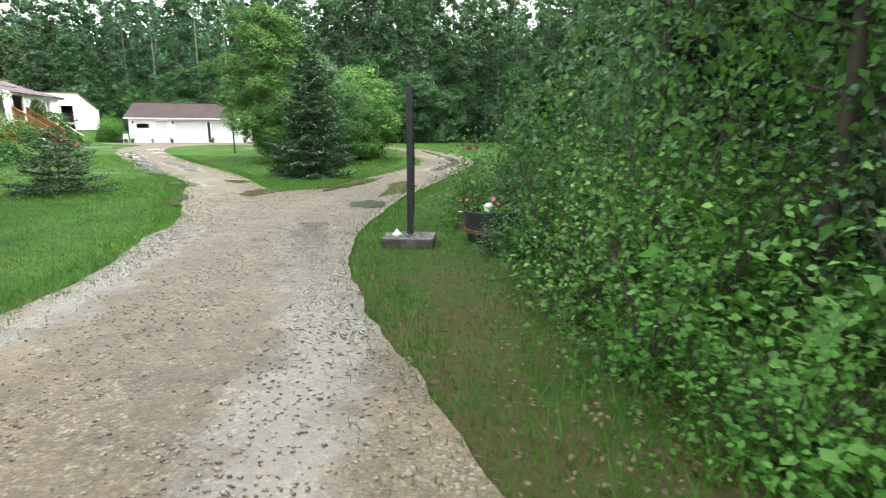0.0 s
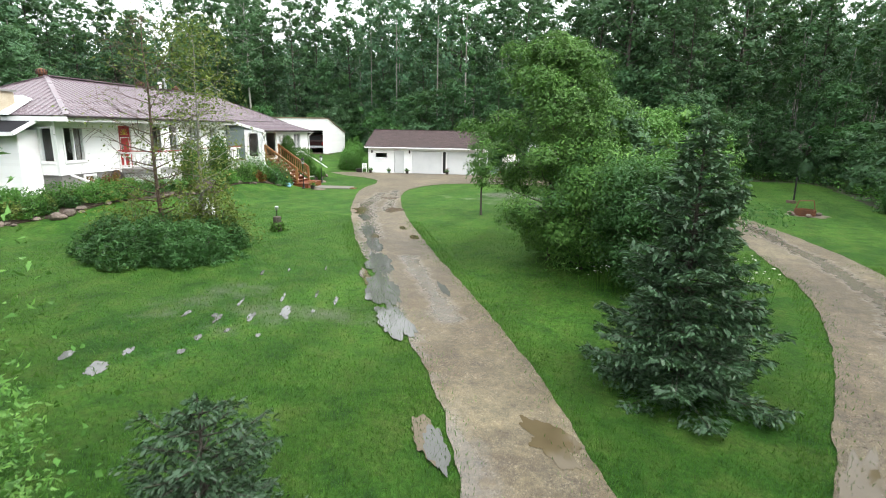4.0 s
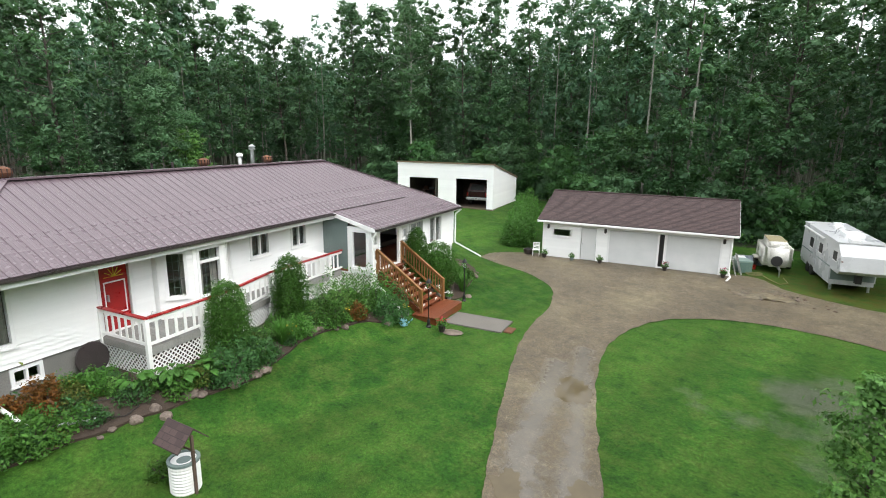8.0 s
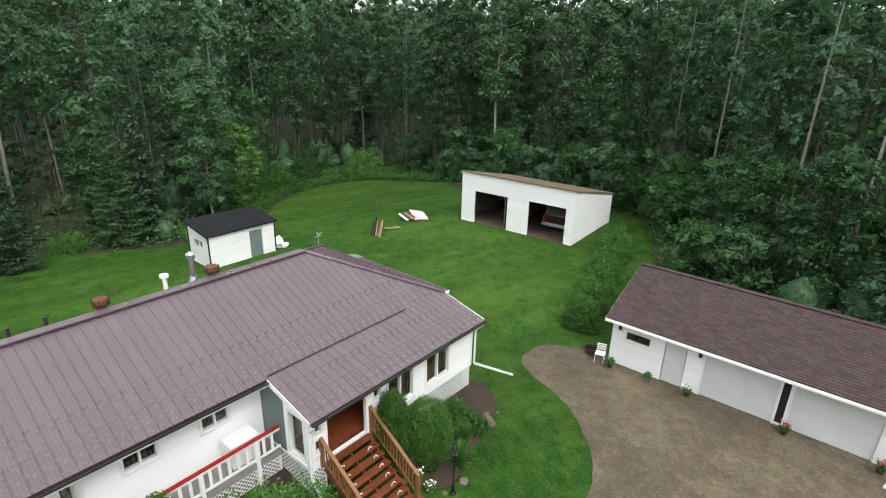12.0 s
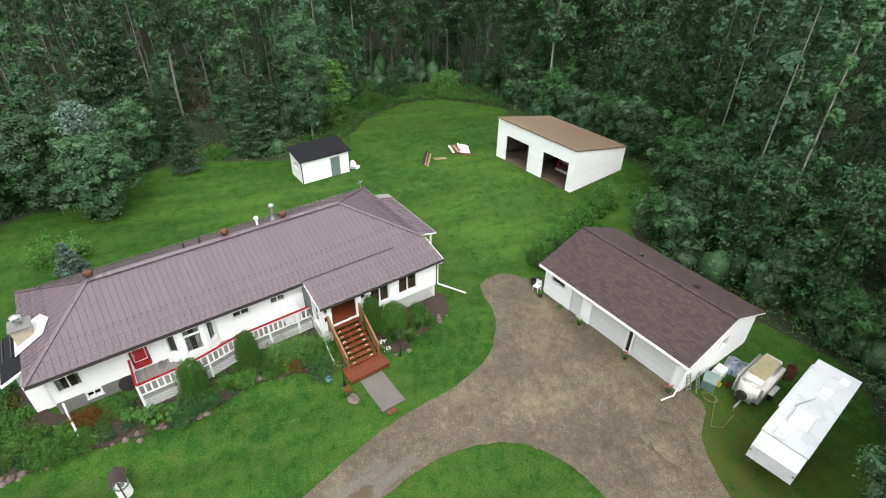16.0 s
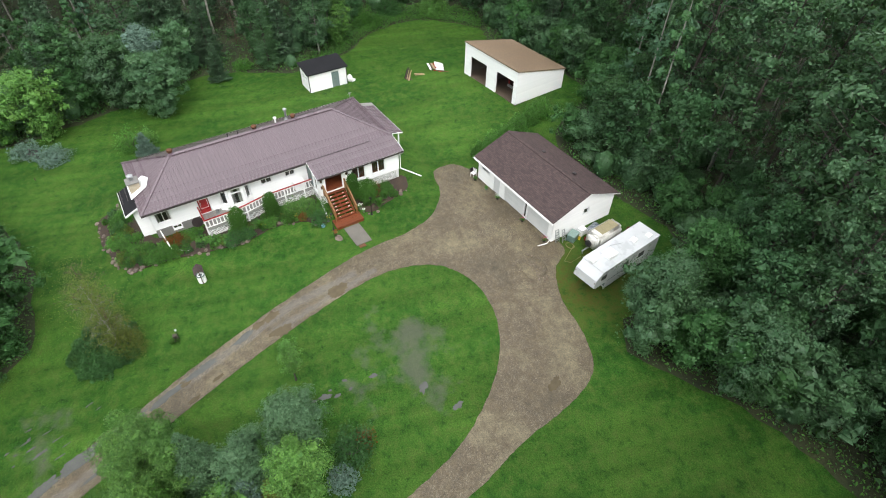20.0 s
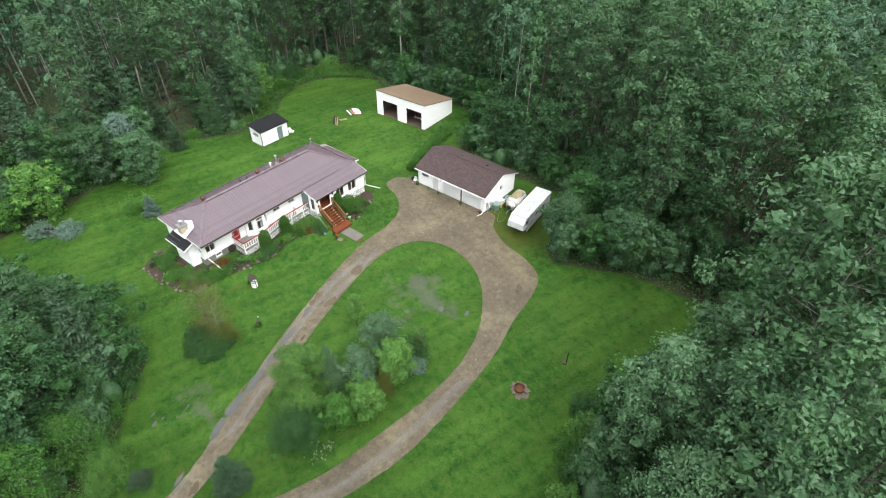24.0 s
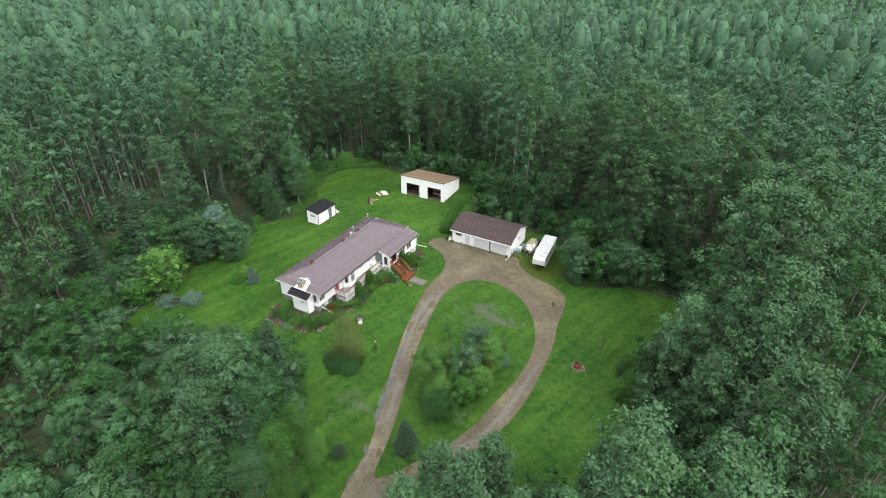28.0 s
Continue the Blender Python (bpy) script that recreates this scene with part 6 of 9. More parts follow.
def woods(name, rmin, rmax, gap, counts, sizes, seed, label, tall=20.5, zone=None, leaf=None, cuts=-2):
    r = np.random.default_rng(seed)
    forms = [crown_form(r, tall, 0.5 * gap * r.uniform(0.85, 1.1), counts, sizes, k == 0, cuts) for k in range(9)]
    gx_, gy_ = np.meshgrid(np.arange(-640, 320, gap), np.arange(-240, 700, gap))
    x = gx_.ravel() + r.uniform(-0.42, 0.42, gx_.size) * gap
    y = gy_.ravel() + r.uniform(-0.42, 0.42, gx_.size) * gap
    d = np.hypot(x + 30, y - 35)
    ang = np.degrees(np.arctan2(y + 4, x - 24))
    ok = (d >= rmin) & (d < rmax)
    ok &= ((ang > 78) | (ang < -172)) if rmin > 70 else (y > -45) & (x < 34)
    ok &= ~inside(x, y, clear_line) & ~kept_open(x, y)
    ok &= ~((x > -10.5) & (x < 7.0) & (y < 18) & (y > -26)) & ~((x > -9) & (x < 3) & (y < 20))
    if zone is not None:
        ok &= zone(x, y)
    x, y = x[ok], y[ok]
    scrub = inside(x, y, SCRUB)
    if rmin < 70:
        dist = np.full(len(x), 1e9)
        for e in edge[::2]:
            dist = np.minimum(dist, np.hypot(x - e[0], y - e[1]))
        for e in spots:
            dist = np.where(np.hypot(x - e[0], y - e[1]) < 2.0, 0, dist)
        ok = (dist > 4.0) & (~scrub | (r.uniform(size=len(x)) < 0.6))
        x, y, scrub = x[ok], y[ok], scrub[ok]
    pick = r.integers(0, 10, len(x))
    pick[pick == 9] = 3
    sc = r.uniform(0.78, 1.16, len(x)) * (1 + 0.10 * np.sin(x * 0.05) * np.cos(y * 0.043))
    sc = np.where((y < 17) & (x > -52) & (x < -8), sc * np.where(x < -22, r.uniform(0.30, 0.5, len(x)), r.uniform(0.5, 0.72, len(x))), sc)
    sc = np.where((x > -9) & (y < 42), sc * np.where(x > 4, 0.75, 0.55), sc)
    sc = np.where(scrub, r.uniform(0.2, 0.42, len(x)), sc)
    cen, out, size, hv, hf, k = [], [], [], [], [], 0
    for p, q, a, b_ in zip(pick, sc, x, y):
        f = forms[p]
        m = np.array([max(q, 0.8), max(q, 0.8), q]) if q > 0.45 else np.array([0.75, 0.75, q])
        at = np.array([a, b_, -0.3 if q > 0.45 else -3.4 * q])
        cen.append(f[0] * m + at)
        out.append(f[1])
        size.append(f[2])
        hv.append(f[3] * m + at)
        hf.append(f[4] + k)
        k += len(f[3])
    me = np_mesh(name, *joined(leaf_cloud(np.concatenate(cen), np.concatenate(size), r, lift=0.2, ratio=0.8, out=np.concatenate(out), tri=True), (np.concatenate(hv), np.concatenate(hf))))
    me.materials.append(leaf or HAZYLEAF)
    ob = tagged(new(name, me), label, "woods", kind="stuff")
    if rmin < 70:
        t = [[(a, b_, -0.2, 0.13), (a, b_, tall * 0.8 * q, 0.05)] for a, b_, q in zip(x, y, sc)]
        part("trunks", stem_mesh("trunks", t, 4), PALEBARK, ob)


SCRUB = [(-47, -6), (-40, 0), (-46, 8), (-54, 16), (-61, 26), (-60, 34), (-64, 40), (-74, 40), (-80, 30), (-78, 10), (-66, -6)]
close = lambda x, y: ((x > -30) & (y < 82) & (y > 20)) | ((x > -9) & (y < 62)) | ((y < 20) & (x > -74))
woods("near_woods", 0, 105, 4.4, (380, 520), (0.46, 0.27), 31, "dense poplar woods standing behind the clearing", zone=lambda x, y: ~close(x, y))
woods("gateway_woods", 0, 105, 4.6, (460, 980), (0.35, 0.23), 34, "leafy young woods on both sides of the gateway", zone=close, leaf=DEEPLEAF, cuts=-1)
woods("middle_woods", 105, 230, 5.4, (44, 76), (0.95, 0.62), 32, "mixed poplar woods further back", cuts=1)
woods("distant_woods", 230, 640, 7.6, (14, 16), (1.9, 1.2), 33, "distant woods stretching to the horizon", cuts=0)


def understory(name, n, seed, label):
    """Low leafy bushes under and before the trees, joined."""
    r = np.random.default_rng(seed)
    base = edge[r.integers(0, len(edge), n)]
    x, y = base[:, 0] + r.normal(0, 9, n), base[:, 1] + r.normal(0, 9, n)
    ok = ~inside(x, y, clear_line) & ~((np.abs(x + 2.3) < 11.0) & (y < 18)) & ~kept_open(x, y)
    dist = np.full(n, 1e9)
    for e in edge[::2]:
        dist = np.minimum(dist, np.hypot(x - e[0], y - e[1]))
    ok &= dist > 1.6
    x, y = x[ok], y[ok]
    k = 120
    cen, out, hearts = [], [], []
    for a, b_ in zip(x, y):
        d = r.normal(size=(k, 3))
        d[:, 2] = np.abs(d[:, 2])
        d /= np.linalg.norm(d, axis=1)[:, None]
        w, h = r.uniform(0.9, 1.9), r.uniform(1.2, 4.6)
        lumps = 1 + 0.35 * np.sin(d[:, 0] * 5 + a) * np.cos(d[:, 1] * 5 + b_)
        cen.append(d * (r.uniform(0.6, 1.0, k) * lumps)[:, None] * np.array([w, w, h]) + np.array([a, b_, gz(a, b_)]))
        out.append(d * 1.2)
        bv, bf = BALLS[0]
        hearts.append((bv * r.uniform(0.5, 0.75, (len(bv), 1)) * np.array([w, w, h]) * np.array([1, 1, 0.7]) + np.array([a, b_, gz(a, b_) + 0.3 * h]), bf))
    me = np_mesh(name, *joined(leaf_cloud(np.concatenate(cen), 0.24, r, lift=0.3, out=np.concatenate(out), tri=True), *hearts))
    me.materials.append(ASPEN)
    tagged(new(name, me), label, "undergrowth", kind="stuff")


understory("understory_bushes", 2600, 35, "leafy bushes filling the wood's edge under the trees")

# ---- trees and shrubs of the yard ----
def yard_tree(name, x, y, height, radius, leaf, seed, label, start=0.12, leaves=2600, size=0.24, bark=None, limbs=34, bare=0.0, clump=0.17, group="", heart=0.45, twigs=0, ratio=0.62):
    return plant(name, broadleaf(seed, height, radius, start, leaves, size, limbs=limbs, bare=bare, clump=clump, heart=heart if leaves > 2000 and start < 0.3 else 0, twigs=twigs, ratio=ratio), (bark or BARK, leaf), here(x, y, -0.04, seed * 37), label, "tree", group)


def yard_spruce(x, y, height, radius, seed, label, leaf=None, size=0.3, layers=24, sprays=16, name="spruce_tree"):
    return plant(name, conifer(seed, height, radius, sprays=sprays, layers=layers, size=size, gap=0.03), (BARK, leaf or NEEDLE), here(x, y, -0.04, seed * 31), label, "tree")


def bush(x, y, radius, height, leaf, seed, label, leaves=1500, size=0.14, solid=0.6, wild=0.2, z=0.0, name="shrub", group="", ratio=0.62, column=False):
    return plant(name, shrub(seed, radius, height, leaves, size, solid, wild, ratio, column), (BARK, leaf), here(x, y, z, seed * 53), label, "shrub", group, ("stem", "foliage"))


def in_yard(n, s):
    v = F @ Vector((n, s, 0))
    return v.x, v.y


def by_house(x, y):
    return in_yard(x - 23.2, y + 41.7)


yard_tree("maple_tree", -8.8, 26.0, 6.5, 1.88, MAPLE, 101, "leafy bright green maple on the grass island", 0.04, 56000, 0.105, limbs=46, clump=0.13, heart=0.3, ratio=0.36)
yard_tree("maple_tree", -5.6, 24.0, 2.9, 1.8, DARKLEAF, 102, "low spreading maple with reddish seed clusters", 0.05, 30000, 0.10, limbs=66, clump=0.13, heart=0, ratio=0.4)
yard_tree("maple_tree", -7.6, 25.4, 3.5, 1.6, MAPLE, 103, "young maple at the grove's front edge", 0.03, 24000, 0.11, limbs=36, clump=0.17, heart=0, ratio=0.38)
yard_spruce(-8.2, 28.2, 6.2, 1.7, 104, "soft pale green larch in the island grove", SILVERLEAF, 0.16, 34, 46, name="larch_tree")
yard_spruce(-6.4, 30.6, 3.5, 1.2, 105, "blue spruce in the island grove", BLUENEEDLE, 0.13, 22, 38)
yard_tree("willow_tree", -9.1, 33.4, 5.4, 1.6, SILVERLEAF, 106, "silvery grey-green willow in the island grove", 0.05, 16000, 0.14, limbs=38, clump=0.17, heart=0.4, ratio=0.38)
yard_tree("maple_tree", -6.6, 33.2, 4.6, 1.5, MAPLE, 107, "round bright green maple in the grove", 0.04, 15000, 0.12, limbs=34, clump=0.17, heart=0.4, ratio=0.42)
yard_tree("maple_tree", -4.9, 29.6, 3.8, 1.2, MAPLE, 108, "slim young maple in the grove", 0.04, 9000, 0.11, clump=0.24, heart=0.48, ratio=0.42)
yard_tree("maple_tree", -5.4, 27.4, 3.2, 1.15, FERN, 109, "small light green maple in the grove", 0.04, 9000, 0.11, clump=0.24, heart=0.48, ratio=0.42)
yard_tree("willow_tree", -7.6, 30.6, 4.4, 1.3, SILVERLEAF, 119, "grey-green young willow filling the grove", 0.04, 9000, 0.13, clump=0.22, heart=0.48, ratio=0.4)
yard_spruce(-6.0, 31.9, 3.6, 0.9, 110, "yellow-green young spruce in the grove", OLIVELEAF, 0.11, 20, 34)
yard_spruce(-7.0, 26.6, 4.0, 1.2, 111, "pale young spruce in the island grove", THUJA, 0.13, 22, 36)
bush(-8.0, 36.2, 1.2, 2.3, DARKLEAF, 112, "dark open shrub with reddish dead twigs", 1500, 0.16, 0.45, 0.35)
bush(-6.6, 35.4, 0.9, 1.2, BLUENEEDLE, 113, "low bluish juniper bush", 900, 0.13)
bush(-8.7, 37.0, 0.6, 1.3, RUSSET, 114, "small russet dying shrub", 350, 0.14, 0.4, 0.4)
yard_spruce(-4.75, 18.7, 4.25, 1.55, 115, "dense dark spruce at the island's tip", NEEDLE, 0.125, 28, 46)
yard_spruce(-8.67, 13.2, 1.45, 1.15, 116, "small wide spruce beside the drive", NEEDLE, 0.085, 10, 40)
yard_tree("maple_tree", -13.9, 33.2, 4.2, 0.62, MAPLE, 117, "slim young maple planted on the lawn", 0.32, 4200, 0.10, limbs=26, clump=0.2, ratio=0.5)
# the round bed with its birches
for i, (x, y, rx, h) in enumerate(((-20.6, 20.3, 1.25, 1.05), (-19.3, 20.0, 1.3, 1.1), (-18.0, 20.7, 1.2, 1.05), (-18.6, 21.8, 1.1, 1.0), (-20.2, 21.8, 1.1, 1.0))):
    bush(x, y, rx, h, DARKLEAF, 120 + i, "dense dark green leafy bed shrub", 5200, 0.125, 0.8, 0.24, group="round bed shrubs", ratio=0.42)
yard_tree("birch_tree", -20.3, 21.5, 7.4, 1.6, OLIVELEAF, 131, "dying birch with bare reddish twigs and few leaves", 0.10, 1400, 0.08, DEADWOOD, 54, 0.1, 0.3, twigs=9)
yard_tree("birch_tree", -19.0, 22.0, 7.0, 1.25, OLIVELEAF, 132, "thin weeping birch with loose yellow-green leaves", 0.08, 5200, 0.09, PALEBARK, 48, 0.0, 0.3, heart=0, twigs=5)
bush(-19.0, 22.4, 1.2, 2.3, OLIVELEAF, 133, "loose yellow-green shrub under the birch", 3600, 0.10, 0.35, 0.35)
bush(-20.9, 20.9, 1.1, 2.0, OLIVELEAF, 125, "loose olive birch sucker leaning over the bed", 2600, 0.09, 0.3, 0.45, group="birch suckers")
# left part of the yard
yard_tree("willow_tree", -53.2, 17.2, 8.0, 2.6, ASPEN, 141, "broad rounded willow by the back lawn", 0.04, 6500, 0.20, limbs=60, clump=0.15)
yard_tree("willow_tree", -50.8, 21.4, 6.6, 2.7, ASPEN, 142, "dense rounded willow reaching down to the back lawn", 0.03, 7000, 0.19, limbs=64, clump=0.15)
yard_tree("willow_tree", -54.2, 20.8, 8.6, 1.9, BLUENEEDLE, 140, "tall grey-green willow standing among rounder ones", 0.04, 4500, 0.19, limbs=56, clump=0.16)
yard_spruce(-43.2, 20.6, 2.5, 1.15, 143, "small blue spruce on the side lawn", BLUENEEDLE, 0.24, 16)
bush(-44.6, 18.9, 1.2, 2.1, FERN, 144, "ragged yellow-green shrub beside the small spruce", 1500, 0.15, 0.4, 0.45)
bush(-45.4, 20.4, 0.8, 1.6, MAPLE, 139, "loose light green shrub beside the small spruce", 900, 0.15, 0.35, 0.45)
bush(-44.3, 11.8, 1.7, 1.5, BLUENEEDLE, 145, "spreading bluish juniper at the lawn's edge", 1900, 0.16, 0.55, 0.3)
bush(-45.8, 9.2, 1.5, 1.3, BLUENEEDLE, 146, "low spreading juniper at the lawn's edge", 1600, 0.16, 0.55, 0.3)
yard_tree("maple_tree", -48.8, 10.6, 6.6, 2.5, MAPLE, 147, "bright green young tree at the wood's edge", 0.04, 6000, 0.18, limbs=56, clump=0.16)
yard_tree("maple_tree", -48.6, 6.4, 3.6, 1.8, FERN, 148, "light green shrub-like tree at the wood's edge", 0.04, 3200, 0.18, limbs=44)
yard_tree("poplar_tree", -62.0, 38.9, 12.5, 2.5, ASPEN, 149, "tall grey-green poplar with a pale trunk behind the shed", 0.12, 15000, 0.15, PALEBARK, 84, 0.0, 0.13, heart=0.4)
yard_tree("willow_tree", -64.4, 41.6, 7.4, 1.9, MAPLE, 139, "bright green young willow beside the tall poplar", 0.05, 6500, 0.15, limbs=52, clump=0.15)
yard_spruce(-60.2, 32.6, 9.6, 2.4, 138, "feathery blue-green spruce at the back lawn's edge", ASPEN, 0.20, 30, 34)
yard_spruce(-63.0, 25.6, 9.0, 2.2, 137, "feathery spruce beside the bare dead tree", NEEDLE, 0.22, 28, 30)
yard_spruce(-57.6, 26.8, 4.6, 1.5, 136, "dark young spruce beside the rounded willows", NEEDLE, 0.20, 20, 26)
bush(-60.4, 29.4, 1.1, 1.2, FERN, 134, "bright green weedy shrub under the dead tree", 2200, 0.13, 0.5, 0.35)
bush(-72.5, 56.5, 2.0, 3.0, MAPLE, 129, "broad green lilac behind the tall weeds", 5200, 0.17, 0.6, 0.3)
bush(-70.2, 46.4, 1.8, 2.6, FERN, 128, "light green shrub among the tall weeds", 4600, 0.16, 0.55, 0.35)
bush(-73.5, 50.0, 1.9, 2.8, DARKLEAF, 127, "dark shrub behind the tall weeds", 4600, 0.17, 0.6, 0.3)
# tall trees by the front hedge and round the gateway
for i, (x, y, h_, r_, lf) in enumerate(((-15.1, 6.4, 14.6, 2.7, ASPEN), (-18.2, 4.2, 13.4, 2.6, ASPEN), (-13.2, 2.8, 13.2, 2.5, ASPEN), (-17.0, 9.0, 12.0, 2.2, DEEPLEAF), (-12.6, 7.2, 10.4, 2.0, DEEPLEAF),
                                        (-20.6, 7.4, 11.5, 2.3, ASPEN), (7.6, 17.4, 14.0, 2.0, ASPEN), (5.0, 14.4, 13.2, 1.8, ASPEN), (8.4, 13.6, 14.5, 2.2, SILVERLEAF), (12.6, 26.2, 10.5, 1.6, ASPEN),
                                        (10.4, 43.6, 15.5, 2.6, SILVERLEAF), (13.8, 45.6, 15.0, 2.5, SILVERLEAF), (17.2, 47.0, 16.2, 2.9, ASPEN), (15.0, 39.6, 13.8, 2.5, SILVERLEAF), (18.6, 41.4, 15.5, 2.8, SILVERLEAF), (20.6, 36.4, 14.5, 2.8, ASPEN))):
    yard_tree("poplar_tree", x, y, h_, r_, lf, 700 + i, "tall leafy poplar standing at the lawn's edge", 0.1, 7500, 0.19, PALEBARK if i % 3 == 0 else BARK, 76, 0.0, 0.145, "tall lawn-edge poplars")
yard_spruce(-19.2, 12.4, 11.6, 2.2, 135, "tall dark spruce at the front lawn's edge", NEEDLE, 0.40, 30, 18)
for i, (x, y, r_, h_, lf) in enumerate(((-16.4, 12.2, 1.5, 2.6, FERN), (-14.3, 11.0, 1.4, 2.4, MAPLE), (-18.2, 13.6, 1.4, 2.4, DARKLEAF), (-12.4, 10.0, 1.2, 1.9, FERN), (-20.9, 14.3, 1.5, 2.8, DARKLEAF),
                                        (4.6, 44.6, 1.2, 2.6, DARKLEAF), (6.2, 43.0, 1.3, 2.8, MAPLE), (6.6, 41.2, 1.1, 1.8, FERN), (8.4, 40.2, 1.3, 2.6, DARKLEAF), (9.6, 38.0, 1.3, 2.4, MAPLE), (10.8, 35.6, 1.3, 2.6, DARKLEAF))):
    bush(x, y, r_, h_, lf, 740 + i, "rounded leafy shrub at the lawn's edge", 3000, 0.12, 0.62, 0.34, group="lawn edge shrubs")
yard_tree("dead_tree", -67.0, 28.7, 6.6, 2.6, DEADWOOD, 150, "bare reddish dead tree with broken branches", 0.12, 160, 0.12, DEADWOOD, 46, 0.6, 0.3, twigs=4)
yard_tree("poplar_tree", -12.4, 58.2, 6.4, 2.1, ASPEN, 155, "bushy grey-green poplar beside the camper", 0.05, 13000, 0.14, limbs=60)
yard_tree("willow_tree", -6.2, 61.0, 7.0, 2.4, ASPEN, 156, "bushy young poplar at the wood's edge", 0.05, 9000, 0.15, limbs=56)
yard_tree("willow_tree", -13.6, 62.2, 7.5, 2.1, DARKLEAF, 157, "dark bushy willow behind the camper", 0.05, 8000, 0.15, limbs=54)
for i, (x, y, h_, r_) in enumerate(((-8.8, 4.6, 7.5, 1.9), (-10.4, 7.6, 7.0, 1.8), (2.9, 9.8, 7.5, 1.8), (3.6, 7.0, 8.5, 2.0), (4.2, 4.6, 8.0, 2.0), (-12.0, 10.4, 6.0, 1.8))):
    yard_tree("poplar_tree", x, y, h_, r_, (ASPEN, FERN)[i % 2], 600 + i, "leafy young poplar beside the gateway", 0.2, 6000, 0.11, limbs=44, group="gateway trees", heart=0)
for i, (x, y, r_, h_) in enumerate(((-10.2, 11.2, 1.25, 3.3), (-11.5, 11.6, 1.3, 2.7), (-9.2, 10.7, 0.8, 2.0))):
    bush(x, y, r_, h_, MAPLE, 620 + i, "loose willow bush behind the open gate leaf", 7500, 0.075, 0.45, 0.42, group="gate bushes", ratio=0.4)
yard_spruce(-6.35, 6.5, 1.5, 0.65, 118, "small drooping spruce by the gate planter", NEEDLE, 0.14, 9, 12)
# hedge beside the garage
for i in range(6):
    t = i / 5
    bush(-35.3 - 5.0 * t, 52.6 + 8.0 * t, 1.0 + 0.12 * (i % 2), 1.75 + 0.15 * ((i * 3) % 2), FERN, 160 + i, "bright lime green lilac hedge bush", 3200, 0.12, 0.6, 0.22, group="hedge bushes")

# ---- the gate ----
WETSLAB = surf("wet_dark_slab", (0.060, 0.052, 0.048), (0.110, 0.098, 0.090), 3, 30, 0.25, 0.2, vary=0.2)
gate = thing("gate", pose(0, 0, 0), "open black iron driveway gate on square posts", "gate")
for i, (x, y, bx0, bx1, by0, by1, zb, zt) in enumerate(((-0.45, 8.95, -0.78, -0.12, 8.64, 9.12, 0.11, 1.98), (-5.93, 7.65, -6.08, -5.45, 7.42, 7.85, 0.04, 2.0))):
    part("footing", bx(bx0, bx1, by0, by1, -0.1, zb, bevel=0.02), WETSLAB, gate, "wet dark stone footing slab")
    lean = 0.04 if i else 0.0
    part("post", prism(bmesh.new(), [(x - 0.038, y - 0.038, zb), (x + 0.038, y - 0.038, zb), (x + 0.038, y + 0.038, zb), (x - 0.038, y + 0.038, zb)], (-lean, 0, zt - zb)), BLACK, gate)
    end = (-0.62, 10.75) if i == 0 else (-6.75, 9.15)
    d = Vector((end[0] - x, end[1] - y, 0)).normalized()
    a = Vector((x, y, 0)) + d * 0.1
    L = math.hypot(end[0] - x, end[1] - y) - 0.1
    leaf = part("gate_leaf", bar(bmesh.new(), a + Vector((0, 0, 0.12)), a + Vector((0, 0, 1.62)), 0.045), BLACK, gate, "barred iron gate leaf")
    part("end_stile", bar(bmesh.new(), a + d * L + Vector((0, 0, 0.12)), a + d * L + Vector((0, 0, 1.45)), 0.035), BLACK, leaf)
    for z0, z1 in ((0.15, 0.15), (1.48, 1.36)):
        part("gate_rail", bar(bmesh.new(), a + Vector((0, 0, z0)), a + d * L + Vector((0, 0, z1)), 0.025, 0.04), BLACK, leaf)
    for k in range(1, 15):
        c = a + d * (L * k / 15)
        part("gate_bar", bar(bmesh.new(), c + Vector((0, 0, 0.14)), c + Vector((0, 0, 1.68 + (0.05 if k % 2 else 0))), 0.009, None, 6), BLACK, leaf)
    part("brace", bar(bmesh.new(), a + Vector((0, 0, 0.17)), a + d * L + Vector((0, 0, 1.34)), 0.01, 0.025), BLACK, leaf)
    part("solar_lamp", lathe(bmesh.new(), [(0.05, 0.0), (0.06, 0.03), (0.03, 0.06), (0.01, 0.09)], 12, (x - 0.15, y - 0.18, zb)), WHITE, gate, "small white solar lamp")
part("chain", tube(bmesh.new(), [(-6.7, 9.0, 0.16), (-6.6, 8.8, 0.1), (-6.5, 8.6, 0.05), (-6.3, 8.5, 0.03)], 0.01, 5), WHITE, gate)
